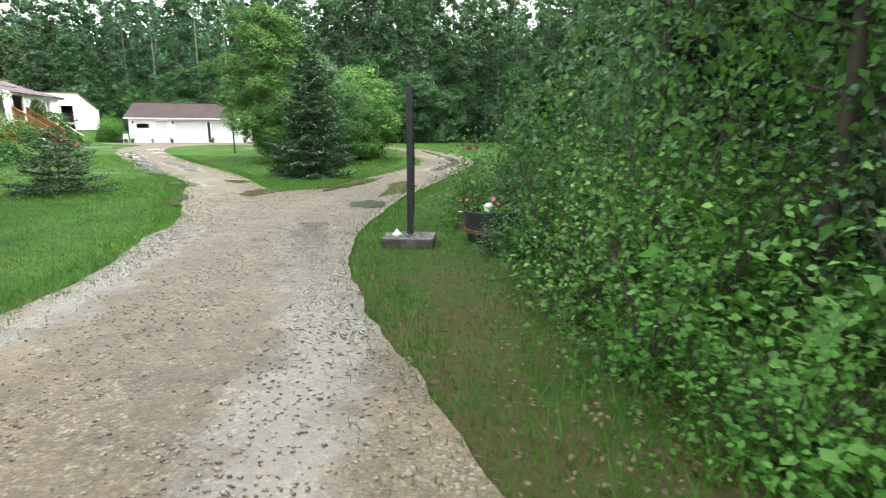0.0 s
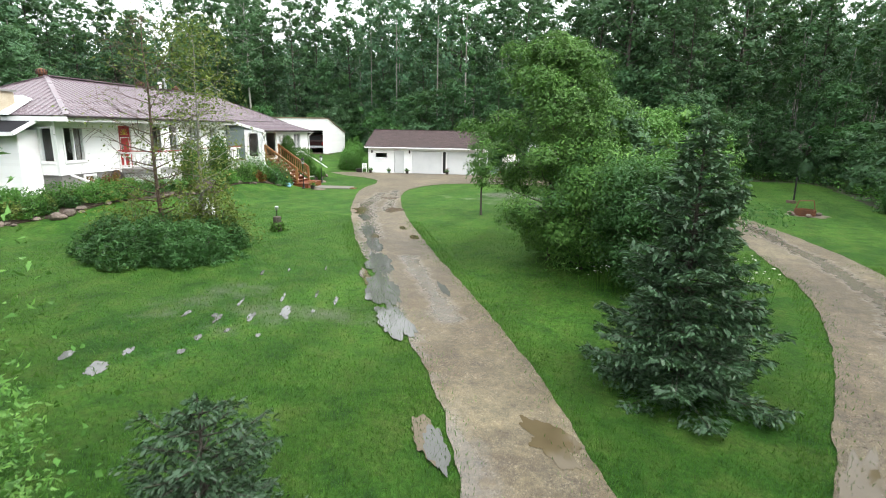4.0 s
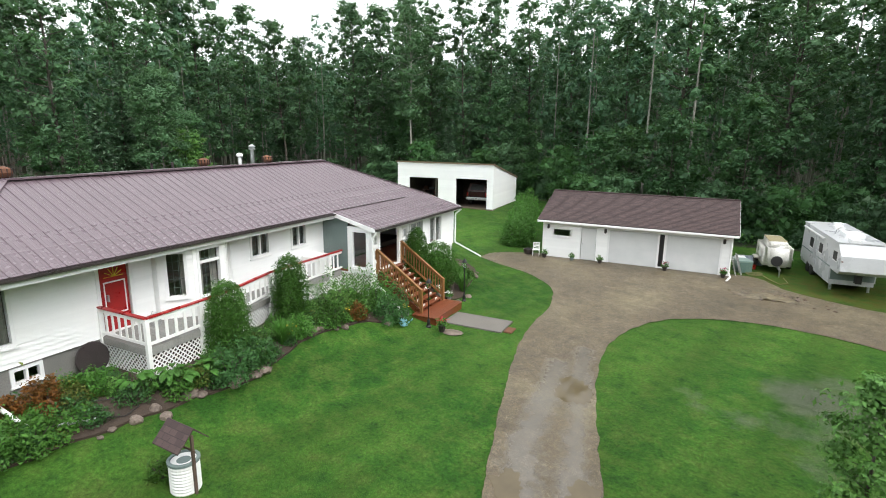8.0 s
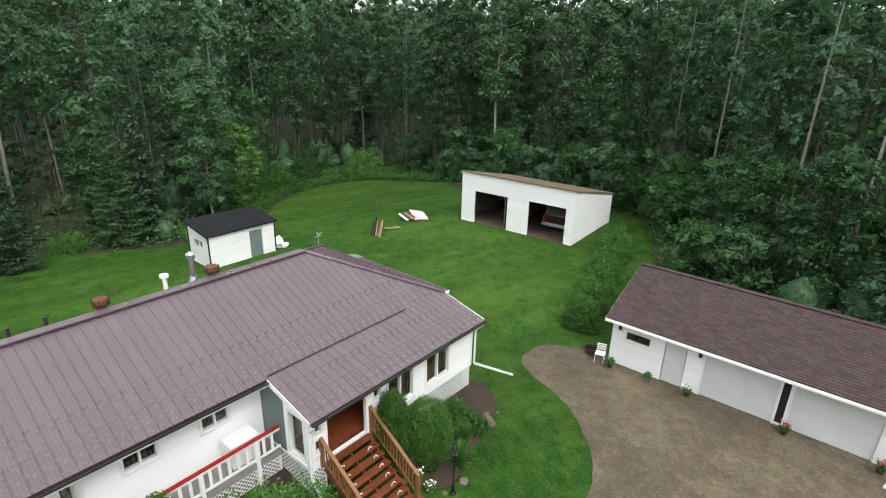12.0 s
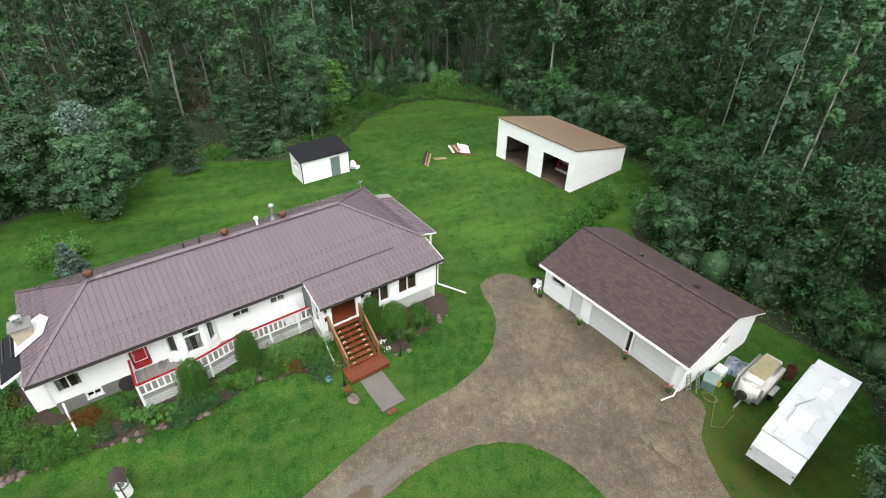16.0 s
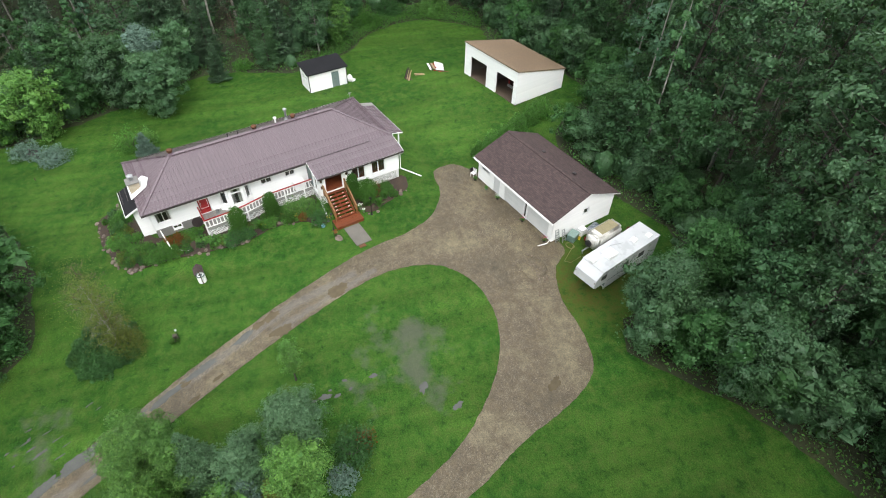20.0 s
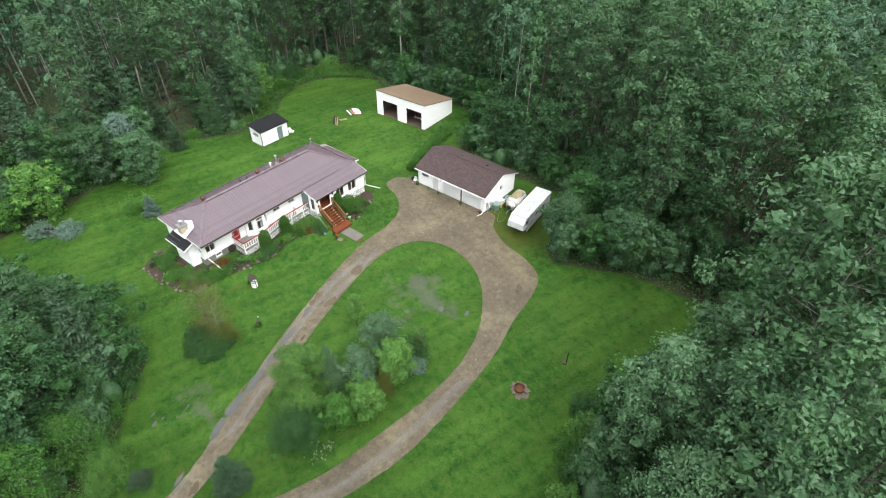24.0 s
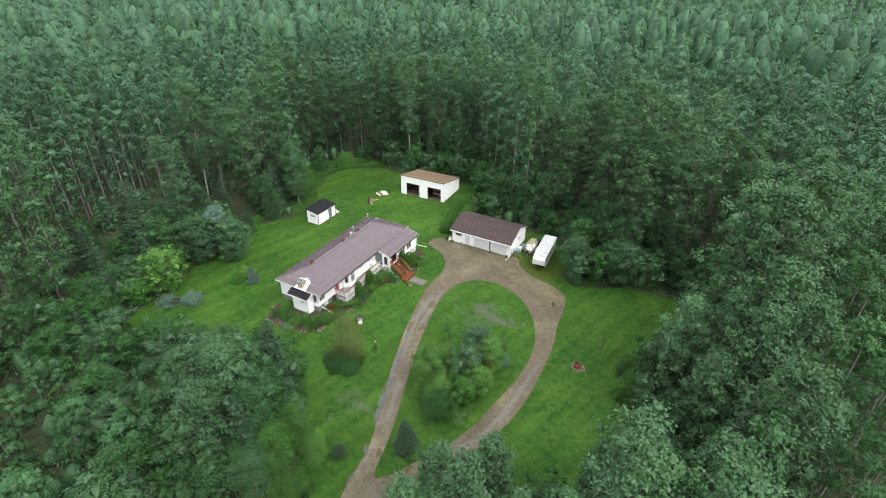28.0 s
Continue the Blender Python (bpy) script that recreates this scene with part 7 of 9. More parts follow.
for x, y in ((-6.75, 7.15), (0.62, 9.25)):
    tub = thing("planter_tub", here(x, y), "dark half-barrel planter with a %s band by the gate" % ("yellow" if x < 0 else "rusty brown"), "planter", "gate planters")
    part("tub", lathe(bmesh.new(), [(0.30, 0.0), (0.36, 0.2), (0.37, 0.42), (0.34, 0.42), (0.33, 0.36), (0.02, 0.35)], 20), RUBBER, tub)
    part("band", lathe(bmesh.new(), [(0.352, 0.13), (0.368, 0.135), (0.372, 0.18), (0.358, 0.185)], 20), YELLOW if x < 0 else RUST, tub)
    part("solar_light", lathe(bmesh.new(), [(0.05, 0.42), (0.06, 0.5), (0.03, 0.53), (0.01, 0.54)], 14, (-0.05, -0.15, 0)), WHITE, tub)
    c = np.stack([rng.normal(0, 0.16, 30), rng.normal(0, 0.16, 30), rng.uniform(0.42, 0.6, 30)], 1)
    part("blossom", np_mesh("blossom", *leaf_cloud(c, 0.07, rng, lift=1.2, ratio=1.0)), PINK, tub, "pink blossoms")
    part("foliage", shrub(int(x * 7 + 90), 0.3, 0.22, 160, 0.08, 0.3, 0.3)[1], FERN, tub, "", pose(0, 0, 0.36))

# roadside brush near the gate
NEAR = [shrub(200 + i, 1.0, 2.0, 1700, 0.085, 0.15, 0.7, 0.75, False, False) for i in range(4)]
WIDE = [shrub(210 + i, 1.0, 2.0, 2400, 0.058, 0.1, 0.8, 0.75, False, False) for i in range(3)]
brush = []
for i, (x, y, r_, h) in enumerate(((2.6, 3.7, 0.75, 1.0), (3.0, 4.9, 0.9, 1.9), (2.6, 6.3, 0.75, 1.5), (3.7, 5.8, 1.1, 2.7), (2.3, 7.6, 0.7, 1.3), (3.2, 7.4, 1.0, 2.4), (2.1, 9.0, 0.75, 1.6), (3.2, 9.2, 1.1, 2.8),
                                 (1.6, 10.2, 0.7, 1.8), (2.8, 11.2, 1.1, 2.8), (4.2, 12.6, 1.2, 2.5), (3.9, 3.8, 1.1, 2.4), (3.6, 2.2, 1.0, 2.0), (-7.9, 7.7, 0.9, 2.0), (-8.5, 9.0, 1.0, 2.5), (-9.2, 8.0, 1.2, 3.0),
                                 (-7.5, 6.2, 0.8, 1.6), (-8.6, 5.8, 1.1, 2.6), (-10.1, 10.6, 1.25, 3.2), (-7.3, 8.6, 0.5, 1.9), (-11.6, 11.4, 1.3, 3.5), (5.6, 15.4, 1.3, 2.2), (6.9, 18.2, 1.2, 2.0), (4.6, 8.0, 1.3, 3.4), (4.8, 10.6, 1.3, 3.2), (4.6, 6.0, 1.4, 3.4), (5.4, 4.2, 1.5, 3.6), (5.9, 7.2, 1.6, 4.2), (6.2, 9.6, 1.6, 4.0), (5.8, 12.2, 1.5, 3.2), (7.2, 5.4, 1.8, 4.6), (7.6, 8.4, 1.8, 4.8), (4.4, 2.2, 1.4, 3.2), (6.8, 11.6, 1.6, 3.6), (-7.0, 7.1, 0.5, 1.2), (-8.3, 7.0, 0.9, 2.9), (-9.2, 6.6, 1.0, 3.4), (0.95, 10.1, 0.5, 1.5), (0.95, 8.75, 0.35, 0.7), (0.6, 8.5, 0.25, 0.4), (1.3, 9.2, 0.6, 1.7), (1.45, 8.2, 0.6, 1.6), (1.5, 7.2, 0.55, 1.4), (1.6, 6.2, 0.55, 1.2), (1.8, 5.2, 0.55, 1.1), (2.1, 4.3, 0.5, 0.9), (0.35, 10.7, 0.5, 1.3), (0.2, 11.9, 0.5, 1.2), (0.4, 13.1, 0.55, 1.2), (1.2, 11.6, 0.7, 1.7), (1.3, 12.9, 0.7, 1.5), (1.3, 14.3, 0.7, 1.2), (2.5, 14.6, 0.8, 1.6), (2.3, 13.0, 0.8, 2.2), (2.0, 10.6, 0.8, 2.6), (2.3, 8.4, 0.8, 2.5), (2.4, 6.9, 0.8, 2.3), (-6.4, 7.3, 0.35, 1.1), (-6.9, 8.0, 0.5, 1.9), (-6.5, 8.6, 0.3, 0.9))):
    if 1.2 < x < 2.8 and y < 8.6:
        x -= 0.3
    # Brush further in gets darker leaves, the thicket's shade put into colour
    leaf = (FERN, MAPLE)[i % 2] if x < 0 else ((FERN, MAPLE, FERN)[i % 3] if x < 3.4 and y < 7.8 else (DARKLEAF, DEEPLEAF, FERN, ASPEN)[i % 4])
    t = thing("brush_shrub", scaled(here(x, y, -0.02, i * 77), r_, h * 0.5), "wild leafy brush along the gateway", "shrub", "gateway brush")
    st, fo = WIDE[i % 3] if r_ > 1.05 else NEAR[i % 4]
    part("stem", st, BARK, t)
    me = fo.copy()
    me.materials.clear()
    me.materials.append(leaf)
    part("foliage", me, None, t)

# ---- the planting along the house ----
def tuft(x, y, r_, h, leaf, seed, label, n=150):
    """A clump of long arching blades, each bent in three."""
    r = np.random.default_rng(seed)
    a, lean_, tall_ = r.uniform(0, 6.283, n), r.uniform(0.1, 1.0, n) ** 0.7, r.uniform(0.7, 1.15, n)
    out = np.stack([np.cos(a), np.sin(a), np.zeros(n)], 1)
    wide = np.stack([-np.sin(a), np.cos(a), np.zeros(n)], 1) * 0.012
    rows = []
    for u, w in ((0.0, 1.0), (0.45, 1.1), (0.8, 0.8), (1.0, 0.1)):
        c = out * (r_ * lean_ * (0.15 + u ** 1.6))[:, None] + np.array([0, 0, 1.0]) * (h * tall_ * (u - 0.45 * lean_ * u ** 3))[:, None]
        rows += [c - wide * w, c + wide * w]
    v = np.stack(rows, 1).reshape(-1, 3)
    f = np.array([(0, 1, 3, 2), (2, 3, 5, 4), (4, 5, 7, 6)])
    t = thing("grass_clump", here(x, y, 0.0, seed), label, "plant", "garden bed plants")
    part("blade", np_mesh("blades", v, (f[None] + 8 * np.arange(n)[:, None, None]).reshape(-1, 4)), leaf, t)


def bed_edge(y):
    return float(np.interp(y, (-14.3, -13.6, -12.4, -10.4, -8.6, -6.9, -5.3, -3.8, -2.5, -1.0, 0.3, 1.4), (0.8, 3.9, 5.3, 5.7, 6.0, 6.25, 6.6, 6.5, 6.3, 6.35, 6.7, 7.4)))


for i, (x, y, r_, h, lf, txt) in enumerate(((5.3, -4.45, 0.62, 2.15, THUJA, "clipped rounded cedar before the deck"), (5.1, -1.5, 0.55, 2.3, THUJA, "clipped columnar cedar before the deck"),
                                            (6.25, 5.4, 0.5, 2.55, THUJA, "slim cedar beside the steps"), (6.8, 6.5, 0.85, 1.95, THUJA, "round cedar bush beside the steps"))):
    X, Y = by_house(x, y)
    bush(X, Y, r_, h, lf, 220 + i, txt, 13000, 0.055, 0.72, 0.32, name="cedar_shrub", column=True)
for i, (x, y, r_, h, lf, txt) in enumerate(((5.9, 1.1, 0.95, 1.6, MAPLE, "leafy green shrub by the steps"), (6.4, 2.0, 0.75, 1.4, FERN, "leafy green shrub by the steps"), (5.6, 0.1, 0.85, 1.4, MAPLE, "leafy green shrub before the deck"),
                                            (7.3, 1.6, 0.8, 1.3, DARKLEAF, "round green shrub at the bed's end"), (6.2, -0.5, 0.55, 0.8, THUJA, "small yellow-green shrub in the flower bed"), (6.6, 0.5, 0.4, 0.6, RUSSET, "small red-brown shrub in the flower bed"),
                                            (6.6, -5.3, 0.8, 1.0, DARKLEAF, "dark leafy peony clump"), (7.0, -4.2, 0.65, 0.8, DARKLEAF, "dark leafy peony clump"), (6.1, -2.9, 0.6, 1.0, FERN, "grassy lily clump in the flower bed"), (6.7, -2.1, 0.5, 0.7, FERN, "low green perennial in the flower bed"),
                                            (4.2, -9.0, 0.45, 0.9, RUSSET, "orange-brown dying cedar shrub"), (4.0, -9.7, 0.4, 0.7, RUSSET, "orange-brown dying cedar shrub"), (4.2, -7.9, 0.45, 0.6, FERN, "light green perennial clump"), (7.9, 7.0, 0.7, 1.1, FERN, "spiky iris clump in the flower bed"),
                                            (6.6, 7.3, 0.5, 1.3, RUSSET, "russet dying cedar by the porch"), (7.3, 7.9, 0.55, 0.9, FERN, "spiky iris clump in the flower bed"), (6.5, 8.5, 0.6, 0.8, FERN, "low green shrub by the porch"), (5.3, -10.6, 0.7, 0.8, FERN, "light green leafy perennial in the flower bed"),
                                            (4.0, -11.6, 0.9, 0.8, THUJA, "yellow-green leafy perennial in the flower bed"), (2.6, -12.4, 0.9, 0.8, FERN, "fern clump at the house's end"), (6.4, -11.2, 0.8, 0.7, FERN, "fern clump in the flower bed"), (1.4, -12.9, 0.9, 0.9, FERN, "fern clump at the house's end"),
                                            (5.6, -9.9, 0.5, 0.45, DARKLEAF, "low dark perennial in the flower bed"), (7.0, -9.8, 0.7, 0.7, THUJA, "low golden cedar shrub"), (0.2, -12.6, 0.7, 0.9, DARKLEAF, "dark shrub at the house's end"), (-1.2, -11.8, 0.9, 1.3, FERN, "bright shrub behind the chimney"))):
    X, Y = by_house(min(x, bed_edge(y) - 0.4) if -12 < y < 1.4 else x, y)
    if "grassy" in txt or "iris" in txt:
        tuft(X, Y, r_, h, lf, 240 + i, txt)
        continue
    bush(X, Y, r_, h, lf, 240 + i, txt, 1900, 0.085, 0.55, 0.3, name="garden_shrub", group="garden bed plants")


def hosta(x, y, r_, seed, n=34, leaf=None, big=0.19):
    """A clump of broad arching leaves."""
    r = np.random.default_rng(seed)
    t = thing("leafy_plant", here(x, y, 0.0, seed), "clump of broad green rhubarb-like leaves in the bed", "plant", "broad-leaved plants")
    for k in range(n):
        a, q = r.uniform(0, 6.28), r.uniform(0.2, 1.0) * r_
        h = 0.55 * (1 - 0.5 * q / r_) + r.uniform(0, 0.15)
        b = bmesh.new()
        c = Vector((math.cos(a) * q, math.sin(a) * q, h))
        out = Vector((math.cos(a), math.sin(a), -0.25)).normalized()
        sd = out.cross(Vector((0, 0, 1))).normalized()
        s = big * r.uniform(0.7, 1.2)
        rows = []
        for u, w in ((-0.5, 0.15), (-0.25, 0.42), (0.1, 0.5), (0.35, 0.33), (0.55, 0.03)):
            p = c + out * u * s * 1.5 + Vector((0, 0, -0.25 * s * u * u * 4))
            rows.append((b.verts.new(p - sd * w * s + Vector((0, 0, 0.25 * w * s))), b.verts.new(p), b.verts.new(p + sd * w * s + Vector((0, 0, 0.25 * w * s)))))
        for e, g in zip(rows, rows[1:]):
            b.faces.new((e[0], e[1], g[1], g[0])), b.faces.new((e[1], e[2], g[2], g[1]))
        bar(b, (0, 0, 0), c, 0.008, 0.012)
        part("leaf", b, leaf or FERN, t)
    return t


for i, (x, y, r_) in enumerate(((5.6, -6.6, 0.8), (5.9, -5.9, 0.6), (5.2, -7.3, 0.5))):
    hosta(*by_house(x, y), r_, 300 + i, 30 if i < 2 else 18)

bed_line = rounded(BED, 0.35, 0.12, 2.0)
side_line = rounded(SIDEBED, 0.35, 0.12, 4.0)
for q in (bed_line, side_line):
    tagged(sheet("garden_bed", q, [], 0.05, SOIL, 0.5, thick=0.2), "dark soil flower bed along the house", "flower bed", kind="structure")
rr_ = random.Random(5)
STONES = []
for i in range(12):
    STONES.append(lump(bmesh.new(), (0, 0, 0.3), (1, rr_.uniform(0.7, 1.0), rr_.uniform(0.5, 0.8)), rr_))
    me = bpy.data.meshes.new("edging_stone")
    STONES[-1].to_mesh(me)
    STONES[-1].free()
    me.materials.append(STONE)
    STONES[-1] = me


def edging_stone(x, y, s):
    ob = new("edging_stone", STONES[rr_.randrange(12)])
    ob.matrix_basis = scaled(here(x, y, -0.02, rr_.uniform(0, 360)), s)
    tagged(ob, "rounded fieldstone edging the flower bed", "stone", "edging stones")


for ln, q in ((bed_line, 0.36), (side_line, 0.34)):
    for x, y in ln:
        v = F.inverted() @ Vector((x, y, 0))
        n, w = v.x + 23.2, v.y - 41.7
        if n < (5.2 if w > -11 else -9) or (w > 2.0 and n < 6.6) or (w < -11 and w > -12):
            continue
        for k in range(2):
            if rr_.random() < q:
                edging_stone(x + rr_.uniform(-0.3, 0.2), y + rr_.uniform(-0.25, 0.25), rr_.choice((0.09, 0.11, 0.13, 0.16, 0.2, 0.24)))


for i in range(130):
    w = rr_.uniform(-13.2, 2.0)
    lo = 3.4 if w < -7 else (5.2 if w < -3.4 else 4.7)
    n = rr_.uniform(lo, bed_edge(w) - 0.25)
    bush(*by_house(n, w), rr_.uniform(0.22, 0.5), rr_.uniform(0.25, 0.6), (FERN, DARKLEAF, MAPLE, THUJA, FERN, OLIVELEAF, DARKLEAF)[i % 7], 400 + i, "low leafy perennial in the flower bed", 560, 0.075, 0.4, 0.3, name="garden_plant", group="garden bed plants")
for i in range(26):
    bush(*by_house(rr_.uniform(-2.5, 3.5), rr_.uniform(-13.8, -11.6)), rr_.uniform(0.3, 0.6), rr_.uniform(0.4, 0.8), (FERN, DARKLEAF, MAPLE, OLIVELEAF, FERN, THUJA)[i % 6], 900 + i, "leafy fern clump at the house's end", 420, 0.13, 0.4, 0.3, name="garden_plant", group="garden bed plants")
for i in range(12):
    bush(*by_house(rr_.uniform(6.2, 7.5), rr_.uniform(6.0, 10.2)), rr_.uniform(0.25, 0.45), rr_.uniform(0.35, 0.75), (FERN, BLADE, DARKLEAF)[i % 3], 800 + i, "spiky green perennial beside the porch", 320, 0.16, 0.35, 0.3, name="garden_plant", group="garden bed plants", ratio=0.3)
for nm, mt, spots_ in (("white_flowers", PETAL, ((-3.3, 24.6, 0.9), (-6.7, 23.7, 0.6), (-3.6, 25.6, 0.6))), ("yellow_flowers", YELLOW, ((*by_house(6.2, -2.6), 0.3), (*by_house(6.4, 0.0), 0.3)))):
    for x, y, w in spots_:
        n = 26 if mt is PETAL else 10
        c = np.stack([rng.normal(0, w * 0.5, n), rng.normal(0, w * 0.5, n), rng.uniform(0.35, 0.8, n)], 1)
        v, f = leaf_cloud(c, 0.06, rng, lift=2.0, ratio=1.0)
        t = thing(nm, here(x, y), "patch of small " + nm.split("_")[0] + " flowers on thin stems", "flowers")
        part("blossom", np_mesh("blossom", v, f), mt, t)
        part("stem", stem_mesh("stems", [[(q[0] * 0.8, q[1] * 0.8, 0, 0.006), (q[0], q[1], q[2], 0.004)] for q in c], 3), BLADE, t)

# ---- water standing on the drive and the lawn ----
def puddle(x, y, rx, ry, turn, lift, seed, material=None, label="shallow muddy puddle on the gravel"):
    pts = []
    c, s = math.cos(radians(turn)), math.sin(radians(turn))
    for k in range(60):
        a = k * 2 * math.pi / 60
        q = 1 + 0.5 * noise.noise(Vector((math.cos(a) * 1.3 + seed, math.sin(a) * 1.3, seed * 0.7))) + 0.4 * noise.noise(Vector((math.cos(a) * 3.4 + seed, math.sin(a) * 4, 2)))
        u, w = rx * q * math.cos(a), ry * q * math.sin(a)
        pts.append((x + u * c - w * s, y + u * s + w * c))
    ob = sheet("puddle", pts, [], lift, material or PUDDLE, 3.0)
    return tagged(ob, label, "puddle", "puddles")


for i, (x, y, rx, ry, tn) in enumerate(((-7.5, 15.5, 0.14, 0.5, 38), (-6.05, 16.2, 0.28, 0.55, 50), (-4.5, 13.9, 0.42, 0.7, -8), (-2.95, 16.0, 0.34, 1.5, -14), (-1.5, 15.5, 0.38, 1.35, 0), (-1.5, 12.2, 0.14, 0.3, 0), (-5.5, 12.1, 0.1, 0.5, 30),
                                       (-19.1, 30.9, 0.25, 0.5, 40), (-18.2, 32.1, 0.25, 0.5, 40), (-15.4, 26.3, 0.2, 0.45, 40), (-14.0, 26.9, 0.15, 0.45, 40), (-12.6, 21.7, 0.14, 0.8, 40), (-15.3, 28.3, 0.12, 0.4, 40),
                                       (-21.0, 36.8, 0.5, 0.85, 35), (-9.6, 49.6, 0.3, 0.7, 40), (-18.2, 32.6, 0.4, 0.6, 40), (-19.6, 31.8, 0.35, 0.6, 40))):
    puddle(x, y, rx, ry, tn, 0.032, i * 3.7 + 1)
for i, (x, y, rx, ry, tn) in enumerate(((-13.2, 14.9, 0.16, 0.26, 50), (-13.45, 15.6, 0.08, 0.15, 35), (-12.2, 18.2, 0.05, 0.12, 40), (-12.0, 18.8, 0.04, 0.1, 40), (-12.9, 16.6, 0.07, 0.14, 40), (-12.7, 17.1, 0.05, 0.1, 40), (-14.2, 15.0, 0.1, 0.18, 30), (-12.0, 17.2, 0.04, 0.1, 40),
                                       (-9.6, 43.0, 0.2, 0.4, 30), (-11.4, 41.2, 0.25, 0.4, 60))):
    puddle(x, y, rx, ry, tn, 0.008, i * 5.1 + 90, RAINWATER, label="rain water standing in the grass")
for x, y, rx, ry, tn in ((-12.2, 34.9, 0.2, 0.42, 4), (-12.1, 35.7, 0.12, 0.24, 20), (-12.05, 34.2, 0.12, 0.2, 10), (-11.7, 33.4, 0.1, 0.2, 30), (-12.6, 35.3, 0.07, 0.12, 0), (-13.1, 36.3, 0.1, 0.2, -20), (-13.0, 38.2, 0.15, 0.3, 10), (-12.4, 36.6, 0.08, 0.16, 50), (-12.35, 33.7, 0.06, 0.14, 0), (-12.6, 16.0, 0.06, 0.12, 40), (-13.6, 17.6, 0.05, 0.12, 40)):
    puddle(x, y, rx, ry, tn, 0.012, x * 1.7, RAINWATER, "clear rain water lying in the grass")
# rain lying along the left wheel track and in the ruts of the soaked front lawn
for i, (x, y, rx, ry, tn) in enumerate(((-18.2, 29.9, 0.22, 0.9, 40), (-16.2, 27.2, 0.24, 1.2, 38), (-14.6, 25.1, 0.26, 1.1, 38), (-12.9, 22.9, 0.36, 1.5, 38), (-11.5, 20.9, 0.38, 1.3, 38), (-10.2, 19.1, 0.3, 1.0, 40), (-5.7, 12.8, 0.12, 0.6, 28), (-7.3, 15.4, 0.14, 0.5, 38),
                                       (-9.7, 18.9, 0.13, 0.6, 42), (-1.7, 12.4, 0.34, 0.5, 0), (-10.2, 21.6, 0.10, 0.6, 38))):
    puddle(x, y, rx, ry, tn, 0.034, i * 2.3 + 40, RAINWATER, "rain water lying in the wheel track")
for i, (x, y, rx, ry, tn) in enumerate(((-12.5, 18.5, 0.2, 0.5, 34), (-12.0, 19.6, 0.09, 0.42, 30), (-12.9, 17.9, 0.14, 0.4, 34), (-15.2, 20.6, 0.09, 0.3, 40), (-14.8, 21.2, 0.07, 0.25, 40), (-14.0, 21.8, 0.05, 0.3, 36), (-13.4, 17.5, 0.12, 0.36, 30), (-14.2, 17.4, 0.1, 0.3, 28),
                                       (-12.7, 19.8, 0.06, 0.4, 34), (-13.2, 19.2, 0.07, 0.5, 34), (-13.8, 18.5, 0.06, 0.45, 32), (-12.2, 21.2, 0.05, 0.3, 38))):
    puddle(x, y, rx * 0.5, ry * 0.7, tn, 0.012, i * 3.1 + 7, RAINWATER, "rain water standing in a rut of the lawn")
bush(-11.0, 34.8, 0.6, 0.75, FERN, 190, "low green shrub beside the wet hollow", 900, 0.1, 0.4, 0.35)
# ---- garden things ----
well = thing("wishing_well", scaled(here(-24.4, 26.8, 0, 15), 0.68, 1.0), "wishing well of white corrugated pipe with a brown roof", "well")
prof = []
for k in range(20):
    prof += [(0.44 + (0.02 if k % 2 else 0.0), 0.0 + k * 0.036)]
part("barrel", lathe(bmesh.new(), prof + [(0.40, 0.70), (0.02, 0.66)], 24), WHITE, well, "white corrugated culvert pipe")
part("rim", lathe(bmesh.new(), [(0.44, 0.66), (0.48, 0.67), (0.48, 0.72), (0.38, 0.73), (0.37, 0.68)], 24), TEAL, well, "dark green rim")
for sx in (-1, 1):
    part("post", bx(sx * 0.50 - 0.04, sx * 0.50 + 0.04, -0.04, 0.04, 0, 1.35), DEADWOOD, well)
part("roof_board", prism(bmesh.new(), [(-0.62, -0.55, 1.12), (0.62, -0.55, 1.12), (0.62, 0.02, 1.5), (-0.62, 0.02, 1.5)], (0, 0, 0.03)), SHINGLE, well, "brown shingled roof")
part("roof_board", prism(bmesh.new(), [(0.62, 0.5, 1.15), (-0.62, 0.5, 1.15), (-0.62, 0.02, 1.5), (0.62, 0.02, 1.5)], (0, 0, 0.03)), SHINGLE, well)
part("crank", tube(bmesh.new(), [(-0.72, 0, 1.0), (0.6, 0, 1.0)], 0.025, 8), DEADWOOD, well)
part("rope", tube(bmesh.new(), [(-0.56, 0.05, 1.2), (-0.6, 0.08, 0.8), (-0.57, 0.1, 0.4)], 0.022, 6), YELLOW, well)
bush(-24.9, 26.5, 0.3, 0.5, BLADE, 500, "tall grass tuft at the well's foot", 200, 0.2, 0.3, 0.3, name="grass_tuft", ratio=0.2)

stump = thing("tree_stump", here(-19.1, 25.4), "rough tree stump standing on the lawn", "stump")
part("trunk", lathe(bmesh.new(), [(0.19, 0), (0.16, 0.1), (0.15, 0.52), (0.14, 0.54), (0.02, 0.55)], 12), BARK, stump)
glow = thing("garden_lamp", here(-19.25, 25.55), "thin garden lamp on a stake behind the stump", "lamp")
part("stake", tube(bmesh.new(), [(0, 0, 0), (0, 0, 0.75)], 0.018, 6), BLACK, glow)
part("head", lathe(bmesh.new(), [(0.04, 0.75), (0.07, 0.8), (0.08, 0.88), (0.02, 0.92)], 10), STEEL, glow)
bush(-19.0, 25.3, 0.3, 0.4, BLADE, 501, "tall green grass round the stump", 220, 0.2, 0.3, 0.3, name="grass_tuft", ratio=0.2)


